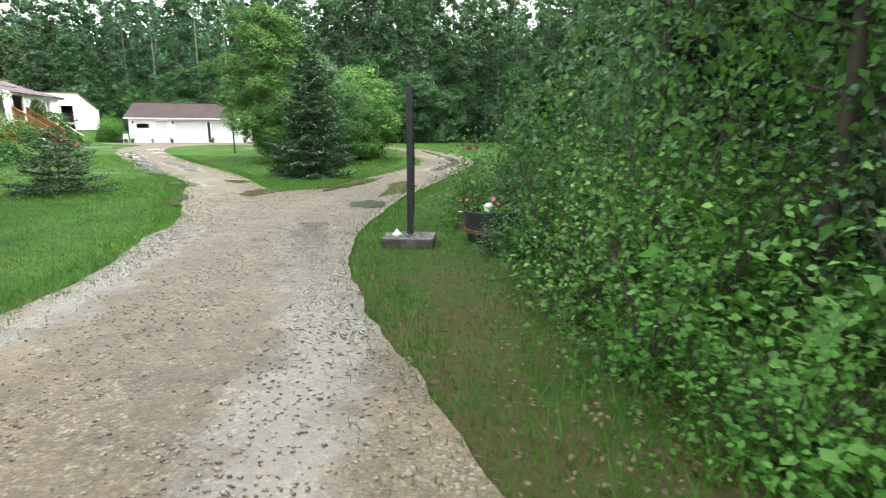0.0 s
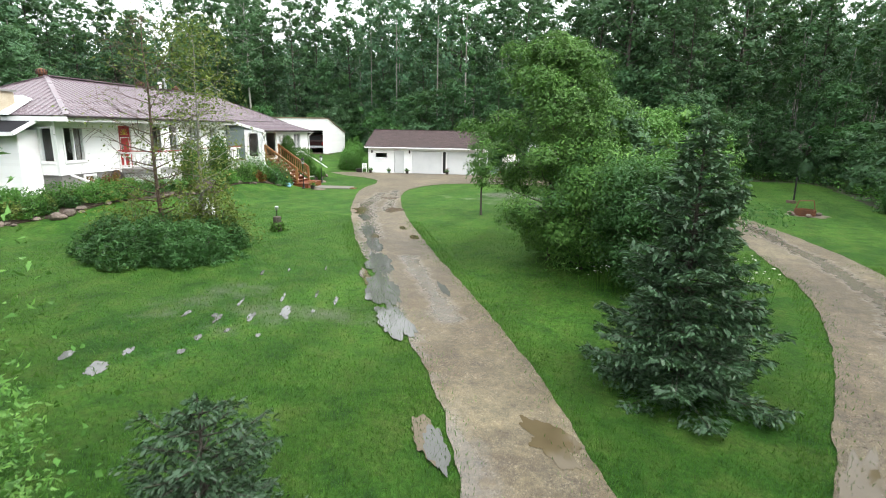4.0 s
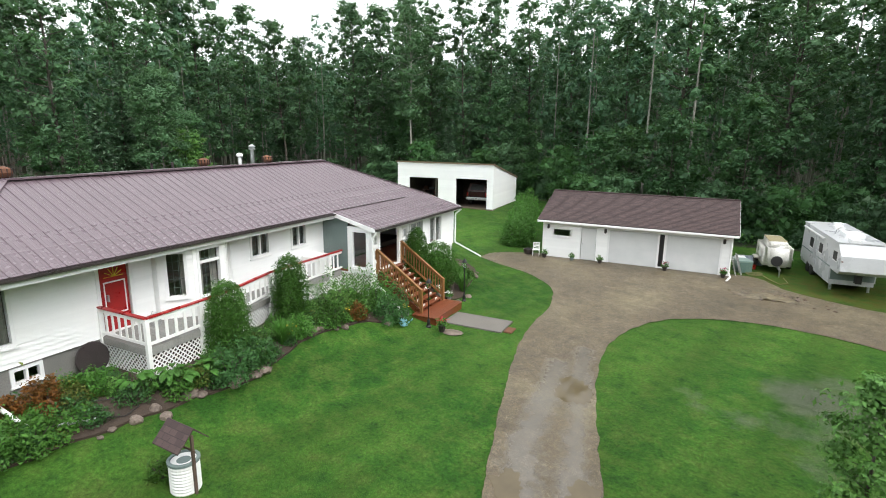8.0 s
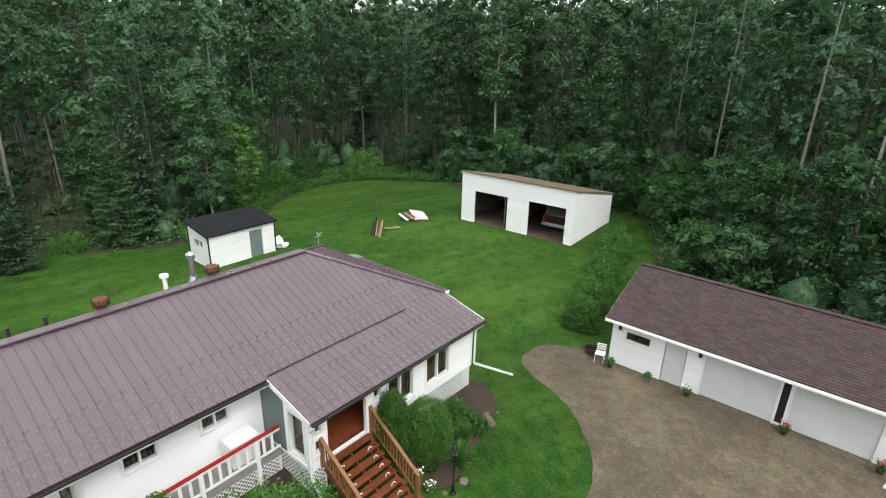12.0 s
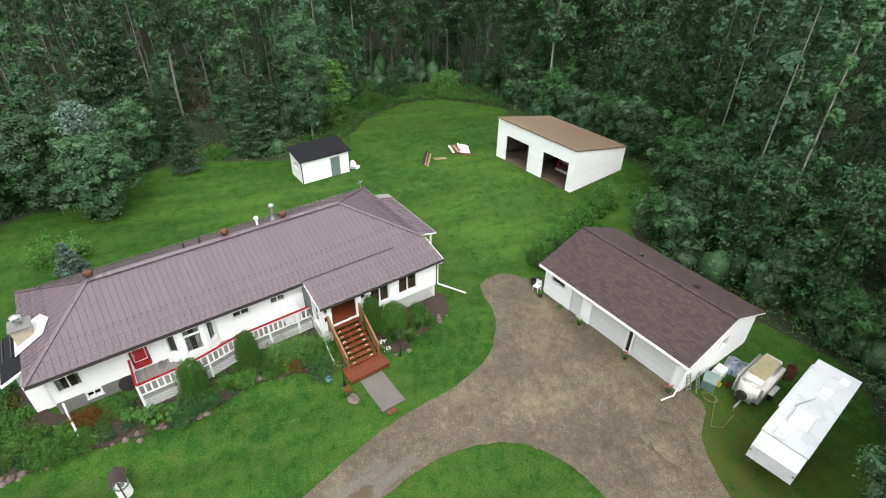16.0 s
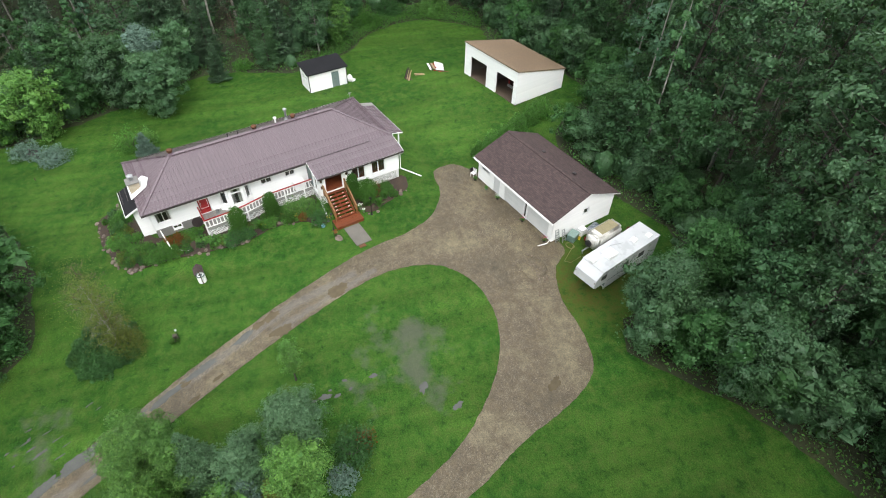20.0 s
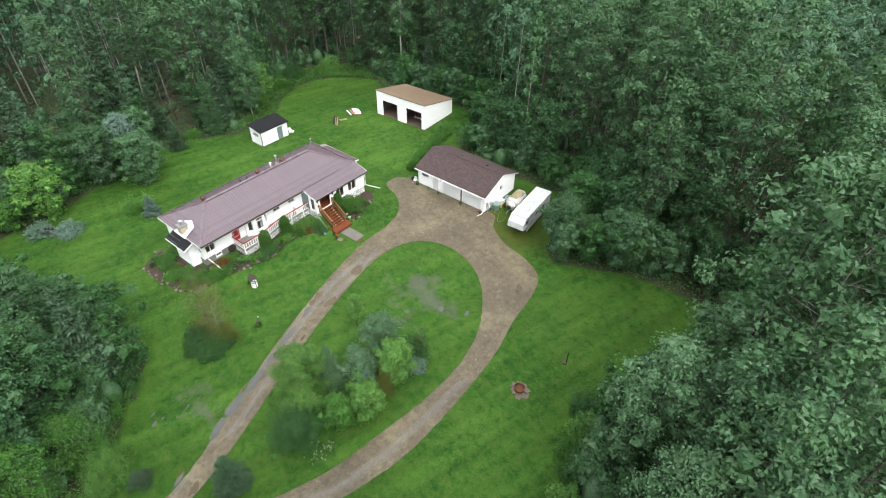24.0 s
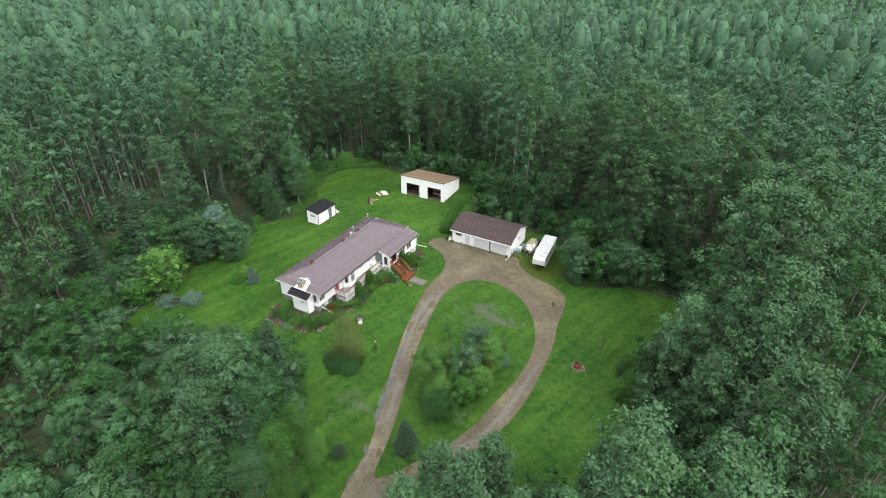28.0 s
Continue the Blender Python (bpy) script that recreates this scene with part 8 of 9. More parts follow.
def lamp_post(x, y):
    t = thing("lamp_post", here(x, y), "black cast garden lamp post", "lamp", "garden lamp posts")
    part("base", lathe(bmesh.new(), [(0.11, 0), (0.11, 0.05), (0.07, 0.1), (0.06, 0.3), (0.03, 0.36)], 12), BLACK, t)
    part("pole", lathe(bmesh.new(), [(0.024, 0.3), (0.02, 1.55)], 10), BLACK, t)
    part("lantern", lathe(bmesh.new(), [(0.03, 1.55), (0.08, 1.6), (0.1, 1.8), (0.09, 1.82)], 8), GLASS, t, "glass lantern")
    part("cap", lathe(bmesh.new(), [(0.12, 1.82), (0.09, 1.9), (0.02, 1.98), (0.01, 2.03)], 8), BLACK, t)


lamp_post(-27.8, 37.15)
lamp_post(-29.1, 40.6)


def pot(x, y, r_, flower, seed, label, dark=None):
    t = thing("flower_pot", here(x, y, 0.03), label, "flower pot", "flower pots")
    part("pot", lathe(bmesh.new(), [(r_ * 0.7, 0), (r_, r_ * 1.5), (r_ * 1.08, r_ * 1.6), (r_ * 0.9, r_ * 1.6), (r_ * 0.85, r_ * 1.4), (0.01, r_ * 1.38)], 14), dark or GUTTER, t)
    st, fo = shrub(seed, r_ * 1.5, r_ * 2.0, 160, 0.08, 0.3, 0.3)
    part("plant", fo, FERN, t, "", pose(0, 0, r_ * 1.3))
    if flower is not None:
        c = np.stack([rng.normal(0, r_ * 0.7, 26), rng.normal(0, r_ * 0.7, 26), rng.uniform(r_ * 2.6, r_ * 3.6, 26)], 1)
        v, f = leaf_cloud(c, 0.07, rng, lift=1.5, ratio=1.0)
        part("blossom", np_mesh("blossom", v, f), flower, t)


pot(*in_yard(-14.1, 58.3), 0.16, None, 510, "potted green plant by the garage window")
pot(*in_yard(-12.4, 58.35), 0.13, None, 511, "low potted plant by the side door", TEAL)
pot(*in_yard(-10.75, 58.4), 0.15, PETAL, 512, "potted plant with pale flowers by the garage")
pot(*in_yard(-7.15, 58.4), 0.15, PINK, 513, "hanging-basket pot of pink flowers by the garage")
pot(*in_yard(-4.2, 58.35), 0.15, PINK, 514, "pot of purple-pink flowers at the garage corner")
pot(*by_house(9.2, 2.2), 0.16, REDPAINT, 515, "pot of red flowers beside the landing")
pot(*by_house(7.4, 5.4), 0.14, PETAL, 516, "pot with pale flowers beside the steps", CONCRETE)
pot(*by_house(7.9, 5.5), 0.12, PETAL, 517, "pot with pale flowers beside the landing", CONCRETE)
pot(*by_house(7.5, 2.35), 0.15, YELLOW, 518, "pot with yellow flowers beside the steps", CONCRETE)
X, Y = by_house(9.6, 2.3)
solo("stepping_stone", lump(bmesh.new(), (0, 0, 0.03), (0.42, 0.3, 0.05), rr_, 2, 0.1), STONE, "flat stone slab beside the landing", "stone", here(X, Y, 0, 20))
X, Y = by_house(7.8, 1.7)
can = thing("watering_can", here(X, Y, 0.0, 40), "pale blue plastic watering can on the grass", "watering can")
BLUE = surf("pale_blue_plastic", (0.22, 0.48, 0.62), (0.28, 0.55, 0.70), 3, 20, 0.4, 0.05)
part("body", lathe(bmesh.new(), [(0.13, 0), (0.15, 0.03), (0.14, 0.24), (0.08, 0.28), (0.06, 0.27)], 14), BLUE, can)
part("spout", tube(bmesh.new(), [(0.12, 0, 0.08), (0.26, 0, 0.2), (0.34, 0, 0.3)], 0.025, 8), BLUE, can)
part("handle", tube(bmesh.new(), [(-0.13, 0, 0.06), (-0.24, 0, 0.14), (-0.2, 0, 0.28), (-0.06, 0, 0.3)], 0.016, 6), BLUE, can)
solo("metal_lid", lathe(bmesh.new(), [(0.44, 0.0), (0.46, 0.02), (0.44, 0.05), (0.1, 0.07), (0.01, 0.07)], 28), GUTTER, "large dark round lid leaning on the foundation", "lid", yard(-23.2, 41.7) @ pose(3.08, -7.15, 1.32, 0, 80, 0))
bucket = thing("bucket", yard(-23.2 + 3.45, 41.7 - 5.45, FL - 0.05), "galvanised steel bucket on the deck", "bucket")
part("pail", lathe(bmesh.new(), [(0.14, 0), (0.18, 0.28), (0.19, 0.29), (0.165, 0.28), (0.13, 0.04), (0.01, 0.03)], 18), STEEL, bucket)
part("handle", tube(bmesh.new(), [(-0.18, 0, 0.27), (-0.12, 0, 0.4), (0.12, 0, 0.4), (0.18, 0, 0.27)], 0.008, 6), STEEL, bucket)
chest = thing("chest_cooler", yard(-23.2 + 3.75, 41.7 + 1.5, FL - 0.05), "white chest box on the deck beside the porch", "box")
part("body", bx(-0.32, 0.32, -0.45, 0.45, 0, 0.72, bevel=0.02), WHITE, chest)
part("lid", bx(-0.34, 0.34, -0.47, 0.47, 0.73, 0.8, bevel=0.02), WHITE, chest)
for (a, b_), lab in ((((5.75, -9.6, 0.8), (3.15, -9.95, 1.75)), "length of white drain pipe in the bed"), (((5.0, -9.5, 0.95), (5.6, -8.6, 0.88)), "grey pipe lying across the bed")):
    solo("drain_pipe", bar(bmesh.new(), a, b_, 0.05, None, 10), TRIM if "white" in lab else STEEL, lab, "pipe", yard(-23.2, 41.7))
pts = [(5.6, -8.5, 0.86), (5.9, -8.1, 0.8), (5.8, -7.7, 0.84), (5.5, -7.6, 0.9), (5.2, -7.8, 0.95), (4.9, -8.2, 0.98), (4.6, -8.8, 1.0)]
solo("garden_hose", tube(bmesh.new(), pts, 0.012, 8), RUBBER, "black garden hose curling over the bed", "hose", yard(-23.2, 41.7))
spout = thing("downspout", yard(-23.2, 41.7), "white downspout running from the porch eave over the lawn", "downspout")
part("pipe", tube(bmesh.new(), [(6.1, 10.6, 3.55), (5.84, 10.42, 3.3), (5.84, 10.42, 1.78)], 0.045, 8), TRIM, spout)
part("extension", bar(bmesh.new(), (5.84, 10.45, 1.75), (6.64, 12.15, 0.72), 0.085, 0.075), TRIM, spout)
spout = thing("downspout", yard(-23.2, 41.7), "white downspout beside the entrance steps", "downspout")
part("pipe", tube(bmesh.new(), [(6.1, 2.5, 3.55), (5.88, 2.47, 3.3), (5.88, 2.47, 1.6)], 0.045, 8), TRIM, spout)
part("extension", bar(bmesh.new(), (5.88, 2.45, 1.6), (7.5, 2.4, 0.3), 0.085, 0.075), TRIM, spout)

fire = thing("fire_pit", here(0.05, 41.7), "rusty fire ring in a patch of bare earth", "fire pit")
part("ring", lathe(bmesh.new(), [(0.45, 0), (0.47, 0.3), (0.44, 0.3), (0.42, 0.03), (0.02, 0.02)], 20), RUST, fire)
part("grill", tube(bmesh.new(), [(-0.5, 0, 0), (-0.3, 0.1, 0.7), (0.3, 0.0, 0.75), (0.45, -0.1, 0.0)], 0.025, 6), RUST, fire)
for k in range(5):
    a = k * 1.1 + 0.4
    part("stone", lump(bmesh.new(), (0.68 * math.cos(a), 0.68 * math.sin(a), 0.06), (0.14, 0.12, 0.1), rr_), STONE, fire)
tagged(puddle(0.2, 41.7, 0.8, 0.7, 0, 0.006, 311, DIRT), "patch of bare burnt earth in the lawn", "bare earth", "mud patches")
stake = thing("garden_stake", here(0.2, 47.0, 0, 30), "dark bare post standing on a wooden block", "post")
part("post", lathe(bmesh.new(), [(0.05, 0.0), (0.045, 1.5), (0.03, 1.53)], 10), BLACK, stake)
part("block", bx(-0.3, 0.05, -0.2, 0.2, 0, 0.16, bevel=0.02), DEADWOOD, stake, "weathered wooden block")

# ---- vehicles and what stands by the garage ----
def wheel(parent, x, y, r_, w, axis="x"):
    m = pose(x, y, r_, 0, 90, 0) if axis == "x" else pose(x, y, r_, 90, 0, 0)
    t = part("wheel", lathe(bmesh.new(), [(r_ * 0.62, -w / 2), (r_ * 0.95, -w / 2), (r_, -w * 0.3), (r_, w * 0.3), (r_ * 0.95, w / 2), (r_ * 0.62, w / 2)], 20), RUBBER, parent, "", m)
    part("rim", lathe(bmesh.new(), [(r_ * 0.2, -w * 0.42), (r_ * 0.6, -w * 0.45), (r_ * 0.6, w * 0.45), (r_ * 0.2, w * 0.42)], 14), STEEL, t)
    return t


GELCOAT = surf("white_trailer_skin", (0.47, 0.485, 0.50), (0.54, 0.55, 0.56), 0.6, 14, 0.3, 0.04, grain=0.03)
rvm = scaled(here(-17.85, 57.75, 0.0, 23.0), 1.0, 0.88)
rv = thing("camper_trailer", rvm, "white fifth-wheel camper parked on the grass", "camper")
# x is across, -y its nose; the body steps up over the hitch
LW, R0 = 0.98, 0.6
part("body", prism(bmesh.new(), [(-LW, 4.0, R0), (-LW, -1.9, R0), (-LW, -1.9, 1.3), (-LW, -3.15, 1.3), (-LW, -3.4, 1.5), (-LW, -3.3, 2.3), (-LW, -2.65, 2.9), (-LW, 3.9, 2.98)], (2 * LW, 0, 0)), GELCOAT, rv)
part("roof_cap", prism(bmesh.new(), [(-LW - 0.03, -2.7, 2.91), (-LW - 0.03, 3.95, 2.99), (-LW - 0.03, 3.95, 3.04), (-LW - 0.03, -2.7, 2.96)], (2 * LW + 0.06, 0, 0)), GELCOAT, rv)
for x, y, s in ((0.0, -0.9, 0.42), (0.1, 1.8, 0.24), (-0.3, -2.4, 0.22), (0.45, 3.2, 0.2)):
    part("roof_unit", bx(x - s, x + s, y - s * 1.2, y + s * 1.2, 2.95, 3.26 if s > 0.4 else 3.16, bevel=0.05), TRIM, rv, "white roof box")
part("antenna", tube(bmesh.new(), [(-0.55, -0.2, 3.0), (-0.5, -0.2, 3.2), (-0.1, 0.7, 3.25)], 0.03, 6), STEEL, rv)
for sx in (-1, 1):
    for y0, y1, z0, z1 in ((1.6, 2.3, 1.7, 2.3), (-0.2, 0.4, 1.75, 2.3), (-2.7, -2.1, 1.9, 2.4)):
        a = part("window", bx(sx * LW - 0.012, sx * LW + 0.012, y0, y1, z0, z1, bevel=0.008), BLACK, rv, "tinted camper window")
        part("frame", bx(sx * (LW + 0.004) - 0.01, sx * (LW + 0.004) + 0.01, y0 - 0.05, y1 + 0.05, z0 - 0.05, z0 - 0.002), TRIM, a)
part("door", bx(-LW - 0.02, -LW + 0.01, 0.7, 1.35, 0.85, 2.6, bevel=0.01), GELCOAT, rv, "white camper side door")
part("door_handle", bx(-LW - 0.06, -LW - 0.02, 0.76, 0.82, 1.6, 1.75), STEEL, rv)
part("stripe", bx(-LW - 0.006, -LW + 0.01, -1.85, 3.9, 1.35, 1.42), TEAL, rv, "grey side stripe")
part("stripe", bx(LW - 0.01, LW + 0.006, -1.85, 3.9, 1.35, 1.42), TEAL, rv)
part("skirt", bx(-LW + 0.04, LW - 0.04, -1.86, 3.95, 0.38, 0.61), GELCOAT, rv)
part("awning", bar(bmesh.new(), (-LW - 0.07, -0.5, 2.72), (-LW - 0.07, 3.6, 2.76), 0.06, None, 8), WHITE, rv)
for sx in (-0.88, 0.88):
    for y in (1.4, 2.2):
        wheel(rv, sx, y, 0.34, 0.2)
for sx in (-0.8, 0.8):
    part("jack_leg", bx(sx - 0.05, sx + 0.05, -1.75, -1.65, 0, 0.8), STEEL, rv)
part("nose_panel", bx(-LW + 0.06, LW - 0.06, -1.93, -1.895, 0.66, 1.26, bevel=0.01), TEAL, rv, "grey panel below the nose overhang")
part("hitch", bx(-0.12, 0.12, -2.9, -2.6, 0.75, 1.31), BLACK, rv)
part("marker_lamp", bx(-0.95, -0.88, -3.39, -3.31, 2.0, 2.05), RUST, rv)
part("marker_lamp", bx(0.88, 0.95, -3.39, -3.31, 2.0, 2.05), RUST, rv)

tr = thing("cargo_trailer", scaled(here(-21.2, 58.7, 0.0, 22.0), 0.9), "small rounded white cargo trailer with a spare wheel", "trailer")
CREAM = surf("stained_cream_skin", (0.56, 0.54, 0.48), (0.70, 0.69, 0.66), 0.9, 16, 0.35, 0.03)
b = bmesh.new()
box(b, -0.8, 0.8, -1.75, 1.75, 0.45, 1.95)
bmesh.ops.bevel(b, geom=[e for e in b.edges if max(v.co.z for v in e.verts) > 1 and (abs(e.verts[0].co.z - e.verts[1].co.z) > 0.5 or e.verts[0].co.z > 1.5)], offset=0.34, segments=5, affect="EDGES")
for f_ in b.faces:
    f_.smooth = True
part("body", b, CREAM, tr)
part("roof_panel", bx(-0.5, 0.5, -1.0, 1.2, 1.94, 1.965, bevel=0.008), surf("mossy_roof_sheet", (0.22, 0.19, 0.10), (0.32, 0.28, 0.17), 1.5, 20, 0.7, 0.2), tr, "stained mossy roof panel")
part("seam", bx(-0.81, 0.81, -1.2, -1.17, 0.6, 1.5), STEEL, tr)
for sx in (-0.95, 0.95):
    wheel(tr, sx, 0.2, 0.33, 0.2)
    part("mudguard", bx(sx - 0.14, sx + 0.14, -0.3, 0.7, 0.62, 0.72, bevel=0.03), CREAM, tr)
sp = part("spare_wheel", lathe(bmesh.new(), [(0.2, -0.09), (0.3, -0.09), (0.33, 0), (0.3, 0.09), (0.2, 0.09)], 20), RUBBER, tr, "spare wheel on the nose", pose(-0.1, -1.87, 0.85, 90, 0, 0))
part("rim", lathe(bmesh.new(), [(0.05, -0.06), (0.2, -0.05), (0.2, 0.05), (0.05, 0.06)], 14), RUST, sp)
part("drawbar", bar(bmesh.new(), (0, -1.7, 0.5), (0, -2.7, 0.45), 0.1, 0.1), STEEL, tr)
part("jockey_wheel", lathe(bmesh.new(), [(0.04, 0.0), (0.05, 0.5)], 8, (0, -2.55, 0)), STEEL, tr)

MAROON = surf("maroon_car_paint", (0.030, 0.006, 0.010), (0.045, 0.008, 0.013), 1, 30, 0.22, 0.02)
shopm = F @ pose(-26.3, 68.7, SZ + 0.03, 0, 0, 3.0)
car = thing("pickup_truck", scaled(shopm @ pose(2.55, 1.5, 0), 1.05, 1.15), "maroon pickup truck with a canopy parked in the bay", "truck")
# its tail faces the opening (-y)
part("body", prism(bmesh.new(), [(-0.92, 0.1, 0.5), (-0.92, 0.05, 1.08), (-0.92, 2.2, 1.1), (-0.92, 4.0, 1.08), (-0.92, 5.1, 0.98), (-0.92, 5.25, 0.5)], (1.84, 0, 0)), MAROON, car)
part("cab", prism(bmesh.new(), [(-0.84, 2.25, 1.1), (-0.72, 2.45, 1.68), (-0.72, 3.4, 1.68), (-0.84, 4.1, 1.1)], (1.6, 0, 0)), MAROON, car)
part("canopy", prism(bmesh.new(), [(-0.86, 0.12, 1.1), (-0.74, 0.35, 1.72), (-0.74, 2.2, 1.74), (-0.86, 2.24, 1.1)], (1.64, 0, 0)), surf("dark_canopy", (0.05, 0.02, 0.022), (0.08, 0.03, 0.032), 1, 30, 0.3, 0.02), car)
part("rear_window", prism(bmesh.new(), [(-0.62, 0.12, 1.2), (0.62, 0.12, 1.2), (0.54, 0.29, 1.64), (-0.54, 0.29, 1.64)], (0, -0.012, 0.004)), BLACK, car, "dark canopy rear window")
part("bumper", bx(-0.93, 0.93, -0.12, 0.08, 0.45, 0.65, bevel=0.03), STEEL, car, "chrome rear bumper")
part("tailgate", bx(-0.74, 0.74, 0.02, 0.06, 0.68, 1.06, bevel=0.015), MAROON, car)
part("number_plate", bx(-0.16, 0.16, -0.135, -0.122, 0.49, 0.62), WHITE, car, "white number plate with plain bars")
part("plate_bar", bx(-0.12, 0.12, -0.139, -0.136, 0.53, 0.58), BLACK, car)
for sx in (-1, 1):
    part("tail_lamp", bx(sx * 0.84 - 0.07, sx * 0.84 + 0.07, 0.0, 0.06, 0.72, 1.04, bevel=0.01), REDPAINT, car, "red tail lamp")
    for y in (1.1, 4.2):
        wheel(car, sx * 0.82, y, 0.36, 0.24)
mow = thing("garden_tractor", shopm @ pose(-1.6, 2.2, 0, 0, 0, 20), "red garden tractor standing in the other bay", "tractor")
part("hood", bx(-0.3, 0.3, 0.3, 1.2, 0.45, 0.95, bevel=0.06), REDPAINT, mow)
part("seat", bx(-0.22, 0.22, -0.35, 0.1, 0.6, 0.75, bevel=0.04), BLACK, mow)
part("seat_back", bx(-0.22, 0.22, -0.42, -0.33, 0.7, 1.05, bevel=0.03), BLACK, mow)
part("fender", bx(-0.48, 0.48, -0.5, 0.25, 0.5, 0.6, bevel=0.03), REDPAINT, mow)
part("steering_wheel", lathe(bmesh.new(), [(0.16, 0), (0.18, 0.015), (0.16, 0.03), (0.15, 0.015)], 18), BLACK, mow, "", pose(0, 0.35, 1.05, -30, 0, 0))
for sx in (-0.42, 0.42):
    wheel(mow, sx, -0.15, 0.27, 0.22)
    wheel(mow, sx * 0.9, 0.95, 0.19, 0.14)
bench = thing("workbench", shopm @ pose(-3.0, 4.5, 0), "cluttered wooden workbench at the back of the bay", "bench")
part("top", bx(-1.2, 1.2, -0.35, 0.35, 0.85, 0.92), DEADWOOD, bench)
for sx in (-1.1, 1.1):
    for sy in (-0.28, 0.28):
        part("leg", bx(sx - 0.05, sx + 0.05, sy - 0.05, sy + 0.05, 0, 0.85), DEADWOOD, bench)
for i, (x, w, h, mt) in enumerate(((-0.8, 0.2, 0.3, RUST), (-0.2, 0.25, 0.2, TEAL), (0.5, 0.18, 0.4, REDPAINT))):
    solo("storage_box", bx(-w, w, -0.2, 0.2, 0, h, bevel=0.02), mt, "old storage box on the workbench", "box", shopm @ pose(-3.0 + x, 4.5, 0.92, 0, 0, i * 12))

# clutter along the garage's end wall
GX, GS = -3.85, 58.85
for k, (dx, ang) in enumerate(((0.30, 76), (0.55, 70))):
    lad = thing("step_ladder", yard(GX + dx, GS + 0.45 + 0.5 * k, 0.0, 10 * k) @ pose(0, 0, 0, 0, -16, 0), "aluminium step ladder leaning at the garage corner", "ladder", "ladders")
    for y in (-0.2, 0.2):
        part("stile", bar(bmesh.new(), (0, y, 0), (0, y * 0.8, 1.35 - 0.2 * k), 0.03, 0.06), STEEL, lad)
    for j in range(5):
        part("rung", bar(bmesh.new(), (0, -0.2, 0.2 + 0.24 * j), (0, 0.2, 0.2 + 0.24 * j), 0.03, 0.06), STEEL, lad)
tarp = bmesh.new()
gr = bmesh.ops.create_grid(tarp, x_segments=18, y_segments=18, size=0.75)["verts"]
for v in gr:
    r_ = max(abs(v.co.x), abs(v.co.y)) / 0.75
    v.co.z = 0.42 * (1 - r_ ** 3) + 0.10 * noise.noise(Vector((v.co.x * 3, v.co.y * 3, 1)))
    v.co.z = max(0.01, v.co.z)
bmesh.ops.solidify(tarp, geom=tarp.faces[:], thickness=0.01)
solo("tarpaulin", tarp, surf("blue_grey_tarp", (0.10, 0.13, 0.20), (0.35, 0.37, 0.40), 3, 12, 0.35, 0.5), "crumpled blue and silver tarpaulin over a heap", "tarp", yard(GX + 0.95, GS + 4.3, 0.0, 12))
bin_ = thing("storage_bin", yard(GX + 0.65, GS + 1.75, 0, 20), "green plastic storage bin by the wall", "bin")
part("body", bx(-0.35, 0.35, -0.45, 0.45, 0, 0.6, bevel=0.03), surf("grey_green_plastic", (0.09, 0.15, 0.13), (0.13, 0.20, 0.17), 2, 30, 0.4, 0.05), bin_)
part("lid", bx(-0.37, 0.37, -0.47, 0.47, 0.6, 0.68, bevel=0.03), surf("pale_green_plastic", (0.20, 0.29, 0.26), (0.25, 0.34, 0.30), 2, 30, 0.4, 0.05), bin_)
crate = thing("crate_stack", yard(GX + 0.55, GS + 2.9, 0, 5), "stack of white boxes beside the garage wall", "boxes")
part("crate", bx(-0.3, 0.3, -0.4, 0.4, 0, 0.45, bevel=0.015), WHITE, crate)
part("crate", bx(-0.25, 0.27, -0.35, 0.3, 0.455, 0.62, bevel=0.015), TRIM, crate)
barrel = thing("rusty_barrel", yard(GX + 2.9, GS + 6.0, 0), "rusty steel burn barrel by the trees", "barrel")
part("drum", lathe(bmesh.new(), [(0.29, 0), (0.3, 0.02), (0.29, 0.28), (0.305, 0.3), (0.29, 0.32), (0.29, 0.62), (0.3, 0.85), (0.27, 0.85), (0.26, 0.1), (0.02, 0.08)], 20), RUST, barrel)
hp = [(GX + 1.2 + 0.35 * math.cos(k * 0.55) * (1 + 0.05 * k * 0.2), GS + 1.0 + 0.3 * math.sin(k * 0.55), 0.03 + 0.004 * k) for k in range(26)]
hp += [(GX + 1.9, GS + 0.2, 0.03), (GX + 2.3, GS - 0.6, 0.03), (GX + 2.7, GS - 0.2, 0.03), (GX + 2.6, GS + 1.0, 0.03)]
solo("garden_hose", tube(bmesh.new(), hp, 0.018, 6), surf("yellow_hose", (0.15, 0.13, 0.05), (0.19, 0.17, 0.07), 3, 20, 0.5, 0.05), "coiled yellow garden hose on the grass", "hose", F)
for i, (dn, ds, w, mt) in enumerate(((1.0, 2.2, 0.12, YELLOW), (1.3, 2.6, 0.1, REDPAINT), (0.9, 3.6, 0.12, BLUE))):
    solo("bucket", lathe(bmesh.new(), [(w * 0.8, 0), (w, 0.25), (w * 0.9, 0.25), (w * 0.75, 0.03), (0.01, 0.02)], 14), mt, "small plastic bucket by the garage wall", "bucket", yard(GX + dn, GS + ds), "small buckets")
tubm = thing("round_tub", here(*in_yard(-15.3, 58.9), 0.0), "dark round planter tub at the hedge", "tub")
part("tub", lathe(bmesh.new(), [(0.26, 0), (0.34, 0.3), (0.35, 0.32), (0.31, 0.31), (0.25, 0.06), (0.01, 0.05)], 18), GUTTER, tubm)
chairm = thing("garden_chair", here(*in_yard(-14.7, 58.5), 0, 30), "white metal garden chair by the garage corner", "chair")
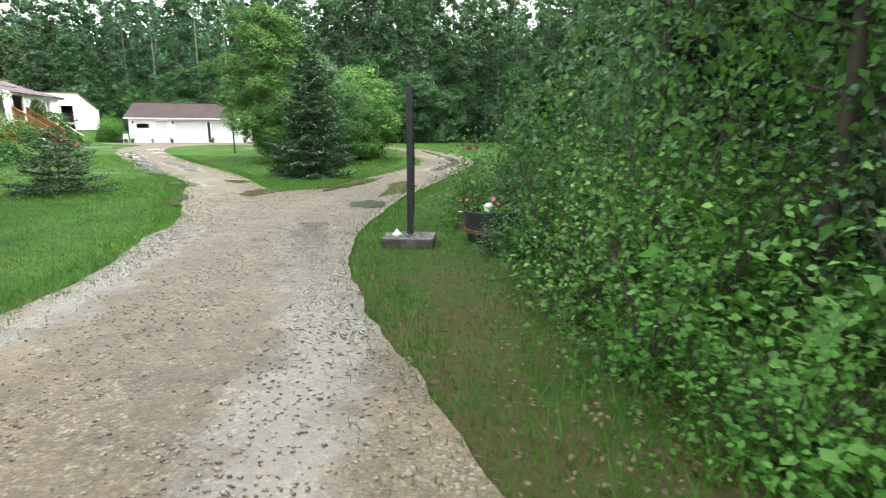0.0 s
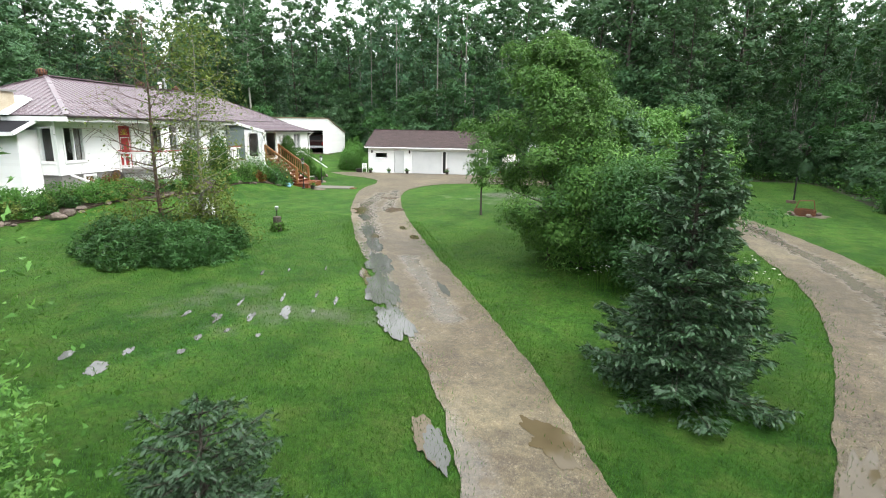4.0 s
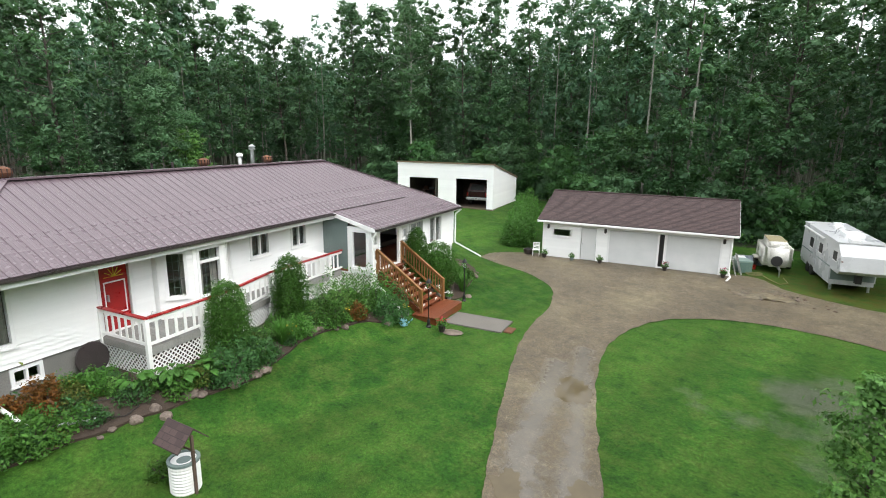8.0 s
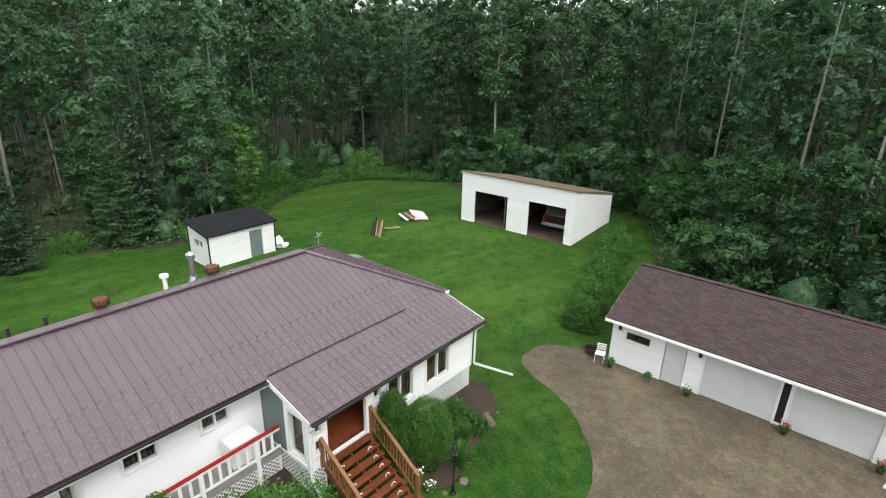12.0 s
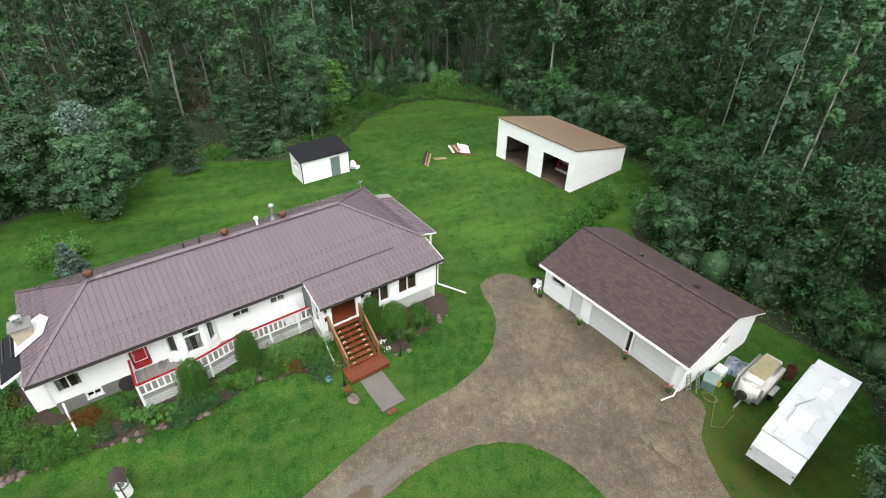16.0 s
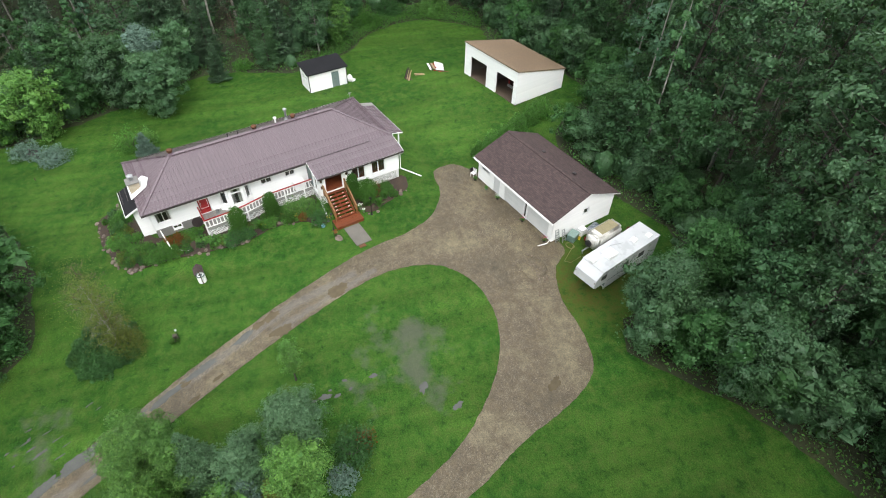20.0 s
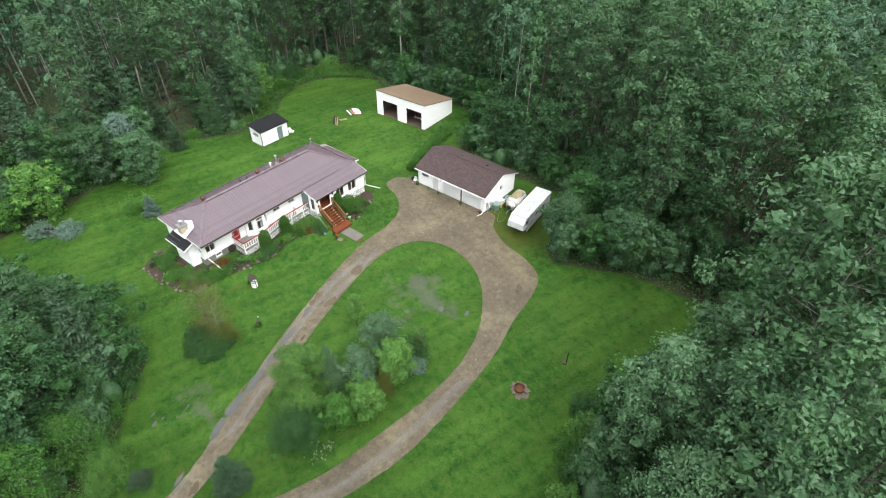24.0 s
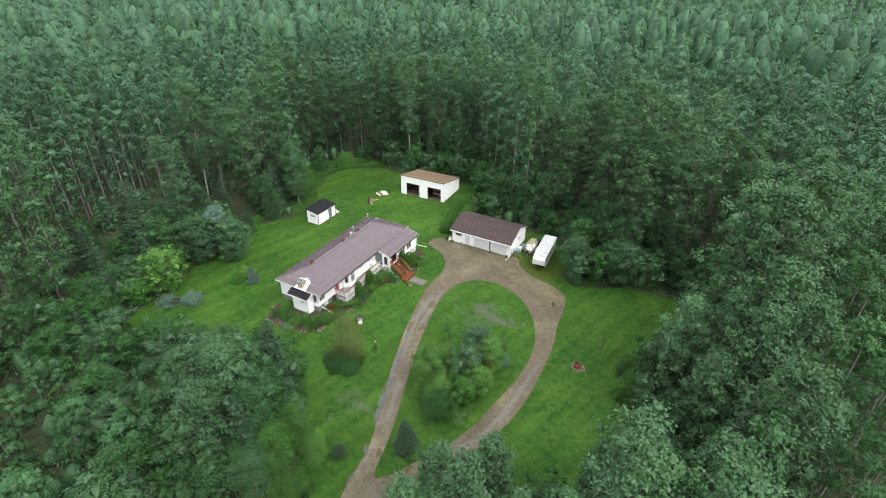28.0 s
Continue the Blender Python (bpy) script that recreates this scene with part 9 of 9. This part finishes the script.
for x in (-0.2, 0.2):
    for y in (-0.2, 0.2):
        part("leg", bar(bmesh.new(), (x, y, 0), (x * 0.95, y * 0.95, 0.44 if y < 0 else 0.85), 0.025), WHITE, chairm)
part("seat", bx(-0.22, 0.22, -0.22, 0.22, 0.42, 0.45, bevel=0.01), WHITE, chairm)
for k in range(4):
    part("slat", bx(-0.18, 0.18, 0.18, 0.2, 0.52 + 0.09 * k, 0.57 + 0.09 * k), WHITE, chairm)

# timber and scrap on the back lawn
rack = thing("board_stack", here(-52.0, 48.6, 0, 20), "boards leaning upright on a low rack", "boards")
TANBOARD = surf("tan_sawn_boards", (0.30, 0.20, 0.12), (0.40, 0.29, 0.19), 2, 30, 0.7, 0.2, vary=0.2)
for k in range(7):
    x = -0.42 + 0.13 * k
    part("board", prism(bmesh.new(), [(x, -0.3 + 0.02 * k, 0), (x + 0.11, -0.3 + 0.02 * k, 0), (x + 0.11, -0.25 + 0.02 * k, 0), (x, -0.25 + 0.02 * k, 0)], (-0.22, 0.5, 0.9 + 0.1 * ((k * 2) % 5))), (BLACK, DEADWOOD, BLACK, TANBOARD, DEADWOOD, TANBOARD, TANBOARD)[k], rack)
part("rail", bar(bmesh.new(), (-0.7, 0.2, 0.05), (0.6, 0.2, 0.05), 0.1, 0.1), DEADWOOD, rack)
part("stake", bar(bmesh.new(), (-0.1, 0.26, 0), (-0.1, 0.26, 0.9), 0.08, 0.08), DEADWOOD, rack)
for k in range(2):
    solo("plank", bx(-0.75, 0.75, -0.06, 0.06, 0, 0.03), TANBOARD, "pale plank lying on the back lawn", "plank", here(-52.6 + 0.28 * k, 50.2 + 0.06 * k, 0.02, 80 + 5 * k), "planks on the grass")
pile = thing("scrap_pile", here(-53.1, 52.3, 0, 66), "heap of white slats and old painted boards", "scrap heap")
for k in range(8):
    x = -0.05 + 0.13 * k
    part("slat", bar(bmesh.new(), (x + 0.12, -0.42 - 0.03 * k, 0.10 + 0.02 * k), (x - 0.28, 0.55, 0.62 - 0.02 * k), 0.085, 0.025), WHITE, pile, "white painted slat")
for k in range(3):
    part("slat_rail", bar(bmesh.new(), (-0.25 + 0.12 * k, 0.35 - 0.33 * k, 0.44 - 0.15 * k), (0.85 + 0.1 * k, 0.3 - 0.36 * k, 0.40 - 0.14 * k), 0.07, 0.04), WHITE, pile)
for k, (x, w, mt) in enumerate(((-0.95, 0.22, WHITE), (-0.68, 0.16, DEADWOOD), (-0.5, 0.2, TANBOARD), (-0.28, 0.12, REDPAINT))):
    part("board", bar(bmesh.new(), (x + 0.38, -0.5 + 0.04 * k, 0.08 + 0.05 * k), (x - 0.22, 0.6 - 0.03 * k, 0.3 + 0.05 * k), w, 0.03), mt, pile)
for k in range(4):
    part("beam", bar(bmesh.new(), (-0.2 + 0.3 * k, -0.5 - 0.1 * k, 0.04 + 0.05 * (k % 2)), (0.5 + 0.4 * k, -0.55 - 0.04 * k, 0.05 + 0.05 * (k % 2)), 0.09, 0.06), (REDPAINT, DEADWOOD, REDPAINT, RUST)[k], pile, "faded red beam" if k % 2 == 0 else "")
bag = bmesh.new()
lump(bag, (0, 0, 0.36), (0.30, 0.36, 0.42), rr_, 3, 0.34)
lump(bag, (0.1, 0.42, 0.16), (0.26, 0.24, 0.2), rr_, 3, 0.3)
X, Y = in_yard(-37.75, 56.6)
solo("white_bag", bag, WHITE, "crumpled white sacks heaped beside the garden shed", "sack", here(X, Y, 0))
swing = thing("garden_bench", here(-45.0, 10.0, 0, 60), "dark garden bench under the juniper", "bench")
part("seat", bx(-0.6, 0.6, -0.22, 0.22, 0.4, 0.45), GUTTER, swing)
part("backrest", bx(-0.6, 0.6, 0.2, 0.25, 0.5, 0.9), GUTTER, swing)
for x in (-0.55, 0.55):
    part("leg", bx(x - 0.04, x + 0.04, -0.2, 0.22, 0, 0.42), GUTTER, swing)
part("stake", bar(bmesh.new(), (0, 0, 0), (0.02, 0, 0.3), 0.05), DEADWOOD, thing("lawn_marker", here(-41.2, 11.0), "short wooden stump on the side lawn", "stump"))

# ---- ground cover: joined, too many to count ----
def cover(name, n, area, size, tall, material, label, seed, keep=None, ratio=0.25):
    """Grass or leaves strewn over an area: blades standing up."""
    r = np.random.default_rng(seed)
    x, y = r.uniform(area[0], area[1], n), r.uniform(area[2], area[3], n)
    ok = keep(x, y) if keep else np.ones(n, bool)
    x, y = x[ok], y[ok]
    n = len(x)
    z = np.array([gz(a, b_) for a, b_ in zip(x, y)])
    a = r.uniform(0, 2 * np.pi, n)
    h = tall * r.uniform(0.5, 1.3, n)
    lean_ = r.normal(0, 0.35, (n, 2)) * h[:, None]
    w = size * r.uniform(0.6, 1.3, n)
    dx, dy = np.cos(a) * w, np.sin(a) * w
    v = np.stack([np.stack([x - dx, y - dy, z - 0.01], 1), np.stack([x + dx, y + dy, z - 0.01], 1), np.stack([x + lean_[:, 0], y + lean_[:, 1], z + h], 1)], 1).reshape(-1, 3)
    me = np_mesh(name, v, np.arange(3 * n).reshape(-1, 3))
    me.materials.append(material)
    return tagged(new(name, me), label, "grass", kind="stuff")


on_lawn = lambda x, y: inside(x, y, clear_line) & ~(inside(x, y, drive_line) & ~inside(x, y, island_line))
cover("lawn_grass", 110000, (-11, 3.0, 2.5, 17), 0.006, 0.045, BLADE, "short wet grass blades beside the drive", 61, on_lawn)
near_edge = np.array([p for p in drive_line if p[1] < 34] + [p for p in island_line if p[1] < 34])
r5 = np.random.default_rng(77)


def rim_keep(x, y):
    """Tufts along the drive's edges, thinning out over the gravel."""
    best = np.full(len(x), 9.0)
    for e in near_edge[::2]:
        best = np.minimum(best, np.hypot(x - e[0], y - e[1]))
    lawn_side = on_lawn(x, y)
    return np.where(lawn_side, best < 0.45, best < 0.18 + 0.5 * r5.uniform(size=len(x)) ** 4) & inside(x, y, clear_line)


cover("verge_grass", 170000, (-18, 2.0, 2.0, 30), 0.008, 0.075, BLADE, "longer grass fringing the gravel drive", 64, rim_keep)
rough_side = lambda x, y: (x > 0.75) & ~inside(x, y, drive_line) & (r5.uniform(size=len(x)) < 0.25 + 0.5 * np.clip((x - 0.8) / 1.2, 0, 1))
cover("rough_grass", 14000, (0.5, 3.4, 0.5, 9.0), 0.007, 0.20, BLADE, "long tangled grass at the foot of the brush", 68, rough_side)
lx, ly = r5.uniform(-0.2, 3.2, 9000), r5.uniform(0.5, 10.5, 9000)
ok = ~inside(lx, ly, drive_line) & (r5.uniform(size=9000) < np.clip((lx - 0.3) / 1.2, 0.12, 1.0))
lx, ly = lx[ok], ly[ok]
lc = np.stack([lx, ly, np.array([gz(a, b_) for a, b_ in zip(lx, ly)]) + 0.02 + 0.025 * r5.uniform(size=len(lx))], 1)
litter = np_mesh("leaf_litter", *leaf_cloud(lc, 0.034, r5, lift=2.5, ratio=0.6))
litter.materials.append(surf("dead_leaf_litter", (0.050, 0.032, 0.020), (0.110, 0.072, 0.044), 6, 30, 0.55, 0.2))
tagged(new("leaf_litter", litter), "brown dead leaves strewn beside the gate", "leaf litter", kind="stuff")
cover("meadow_grass", 60000, (-24, -3, 12, 30), 0.010, 0.05, BLADE, "grass blades on the front lawn", 62, on_lawn)


def band(d0, d1, n, seed):
    """Points strewn outside the clearing's edge."""
    r = np.random.default_rng(seed)
    e = edge[r.integers(0, len(edge), n)]
    x, y = e[:, 0] + r.normal(0, d1, n), e[:, 1] + r.normal(0, d1, n)
    ok = ~inside(x, y, clear_line) & ~((np.abs(x + 2.3) < 3.6) & (y < 10))
    return x[ok], y[ok]


r6 = np.random.default_rng(66)
x, y = band(0.3, 2.6, 40000, 63)
c = np.stack([x, y, np.array([gz(a, b_) for a, b_ in zip(x, y)]) + r6.uniform(0.03, 0.8, len(x)) ** 1.3], 1)
v, f = leaf_cloud(c, 0.2, r6, lift=0.6, ratio=0.5)
under = np_mesh("undergrowth", v, f)
under.materials.append(FERN)
weed_x, weed_y = r6.uniform(-77, -56.5, 60000), r6.uniform(34, 64, 60000)
ok = inside(weed_x, weed_y, WEEDS) & ~inside(weed_x, weed_y, clear_line)
weed_x, weed_y = weed_x[ok], weed_y[ok]
tall_ = 0.45 + 0.35 * np.sin(weed_x * 1.3 + 0.7 * weed_y) * np.cos(weed_y * 1.1)
c = np.stack([weed_x, weed_y, np.array([gz(a, b_) for a, b_ in zip(weed_x, weed_y)]) + 0.02 + tall_ * r6.uniform(0, 1.3, len(weed_x))], 1)
weeds = np_mesh("tall_weeds", *leaf_cloud(c, 0.17, r6, lift=0.7, ratio=0.55, tri=True))
weeds.materials.append(FERN)
tagged(new("tall_weeds", weeds), "bright green tall weeds behind the mown back lawn", "weeds", kind="stuff")
tagged(new("undergrowth", under), "tangled green undergrowth along the wood's edge", "undergrowth", kind="stuff")
wx, wy = r6.uniform(-95, 40, 60000), r6.uniform(-10, 100, 60000)
ok = ~inside(wx, wy, clear_line) & ~((np.abs(wx + 2.3) < 9) & (wy < 16))
wx, wy = wx[ok], wy[ok]
c = np.stack([wx, wy, np.array([gz(a, b_) for a, b_ in zip(wx, wy)]) + r6.uniform(0.05, 1.6, len(wx)) ** 1.4], 1)
v, f = leaf_cloud(c, 0.34, r6, lift=0.8, ratio=0.6, tri=True)
under2 = np_mesh("forest_undergrowth", v, f)
under2.materials.append(DARKLEAF)
tagged(new("forest_undergrowth", under2), "dark leafy undergrowth on the forest floor", "undergrowth", kind="stuff")

# a low heap of raw gravel and wood chips where the drive meets the camper's grass
heap_r = random.Random(8)
heap = thing("gravel_heap", here(-19.9, 52.0, 0.0, 20), "low heap of loose tan gravel beside the drive", "gravel heap")
part("mound", lump(bmesh.new(), (0, 0, 0.02), (1.25, 1.0, 0.22), heap_r, 3, 0.25), GRAVEL, heap)
for k in range(60):
    a, q = heap_r.uniform(0, 6.28), heap_r.uniform(0, 1) ** 0.5
    s_ = heap_r.uniform(0.03, 0.09)
    part("stone", lump(bmesh.new(), (1.5 * q * math.cos(a), 1.2 * q * math.sin(a), 0.05 + 0.18 * (1 - q)), (s_, s_ * 0.8, s_ * 0.6), heap_r, 1), STONE, heap)
for k in range(14):
    x, y = -18.6 + heap_r.uniform(-1.6, 2.2), 51.8 + heap_r.uniform(-1.2, 0.9)
    s_ = heap_r.uniform(0.03, 0.08)
    solo("bark_chunk", lump(bmesh.new(), (0, 0, s_ * 0.2), (s_ * 1.6, s_ * 0.7, s_ * 0.4), heap_r, 1), DEADWOOD, "brown chunk of bark on the muddy grass", "bark", here(x, y, 0.02, heap_r.uniform(0, 360)), "bark chunks")

# loose stones on the drive by the gate
n = 24000
px_, py_ = r6.uniform(-5.2, 0.2, n), r6.uniform(1.2, 19, n)
ok = inside(px_, py_, drive_line) & ~inside(px_, py_, island_line)
track = np.minimum(np.abs(px_ + 1.35), np.abs(px_ + 2.85))
ok &= (track > 0.32) | (r6.uniform(size=n) < 0.25)
px_, py_ = px_[ok], py_[ok]
n = len(px_)
s = r6.uniform(0.005, 0.014, n)
base_v = np.array([(1, 0, 0), (0, 1, 0), (-1, 0, 0), (0, -1, 0), (0, 0, 1), (0, 0, -1)], float)
base_f = np.array([(0, 1, 4), (1, 2, 4), (2, 3, 4), (3, 0, 4), (1, 0, 5), (2, 1, 5), (3, 2, 5), (0, 3, 5)])
jit = base_v[None] * (1 + r6.normal(0, 0.25, (n, 6, 1))) + r6.normal(0, 0.15, (n, 6, 3))
v = jit * s[:, None, None] * np.array([1.2, 1.0, 0.7]) + np.stack([px_, py_, np.array([gz(a, b_) for a, b_ in zip(px_, py_)]) + 0.028], 1)[:, None]
f = (base_f[None] + 6 * np.arange(n)[:, None, None]).reshape(-1, 3)
peb = np_mesh("gravel_stones", v.reshape(-1, 3), f)
mp_, nt_, pp_, co_ = fresh("loose_pebbles")
isl_ = nt_.nodes.new("ShaderNodeNewGeometry").outputs["Random Per Island"]
put(nt_, pp_.inputs["Base Color"], blend(nt_, isl_, (0.075, 0.060, 0.048), (0.280, 0.235, 0.190)))
pp_.inputs["Roughness"].default_value = 0.45
peb.materials.append(mp_)
tagged(new("gravel_stones", peb), "loose wet pebbles scattered over the drive", "gravel", kind="stuff")
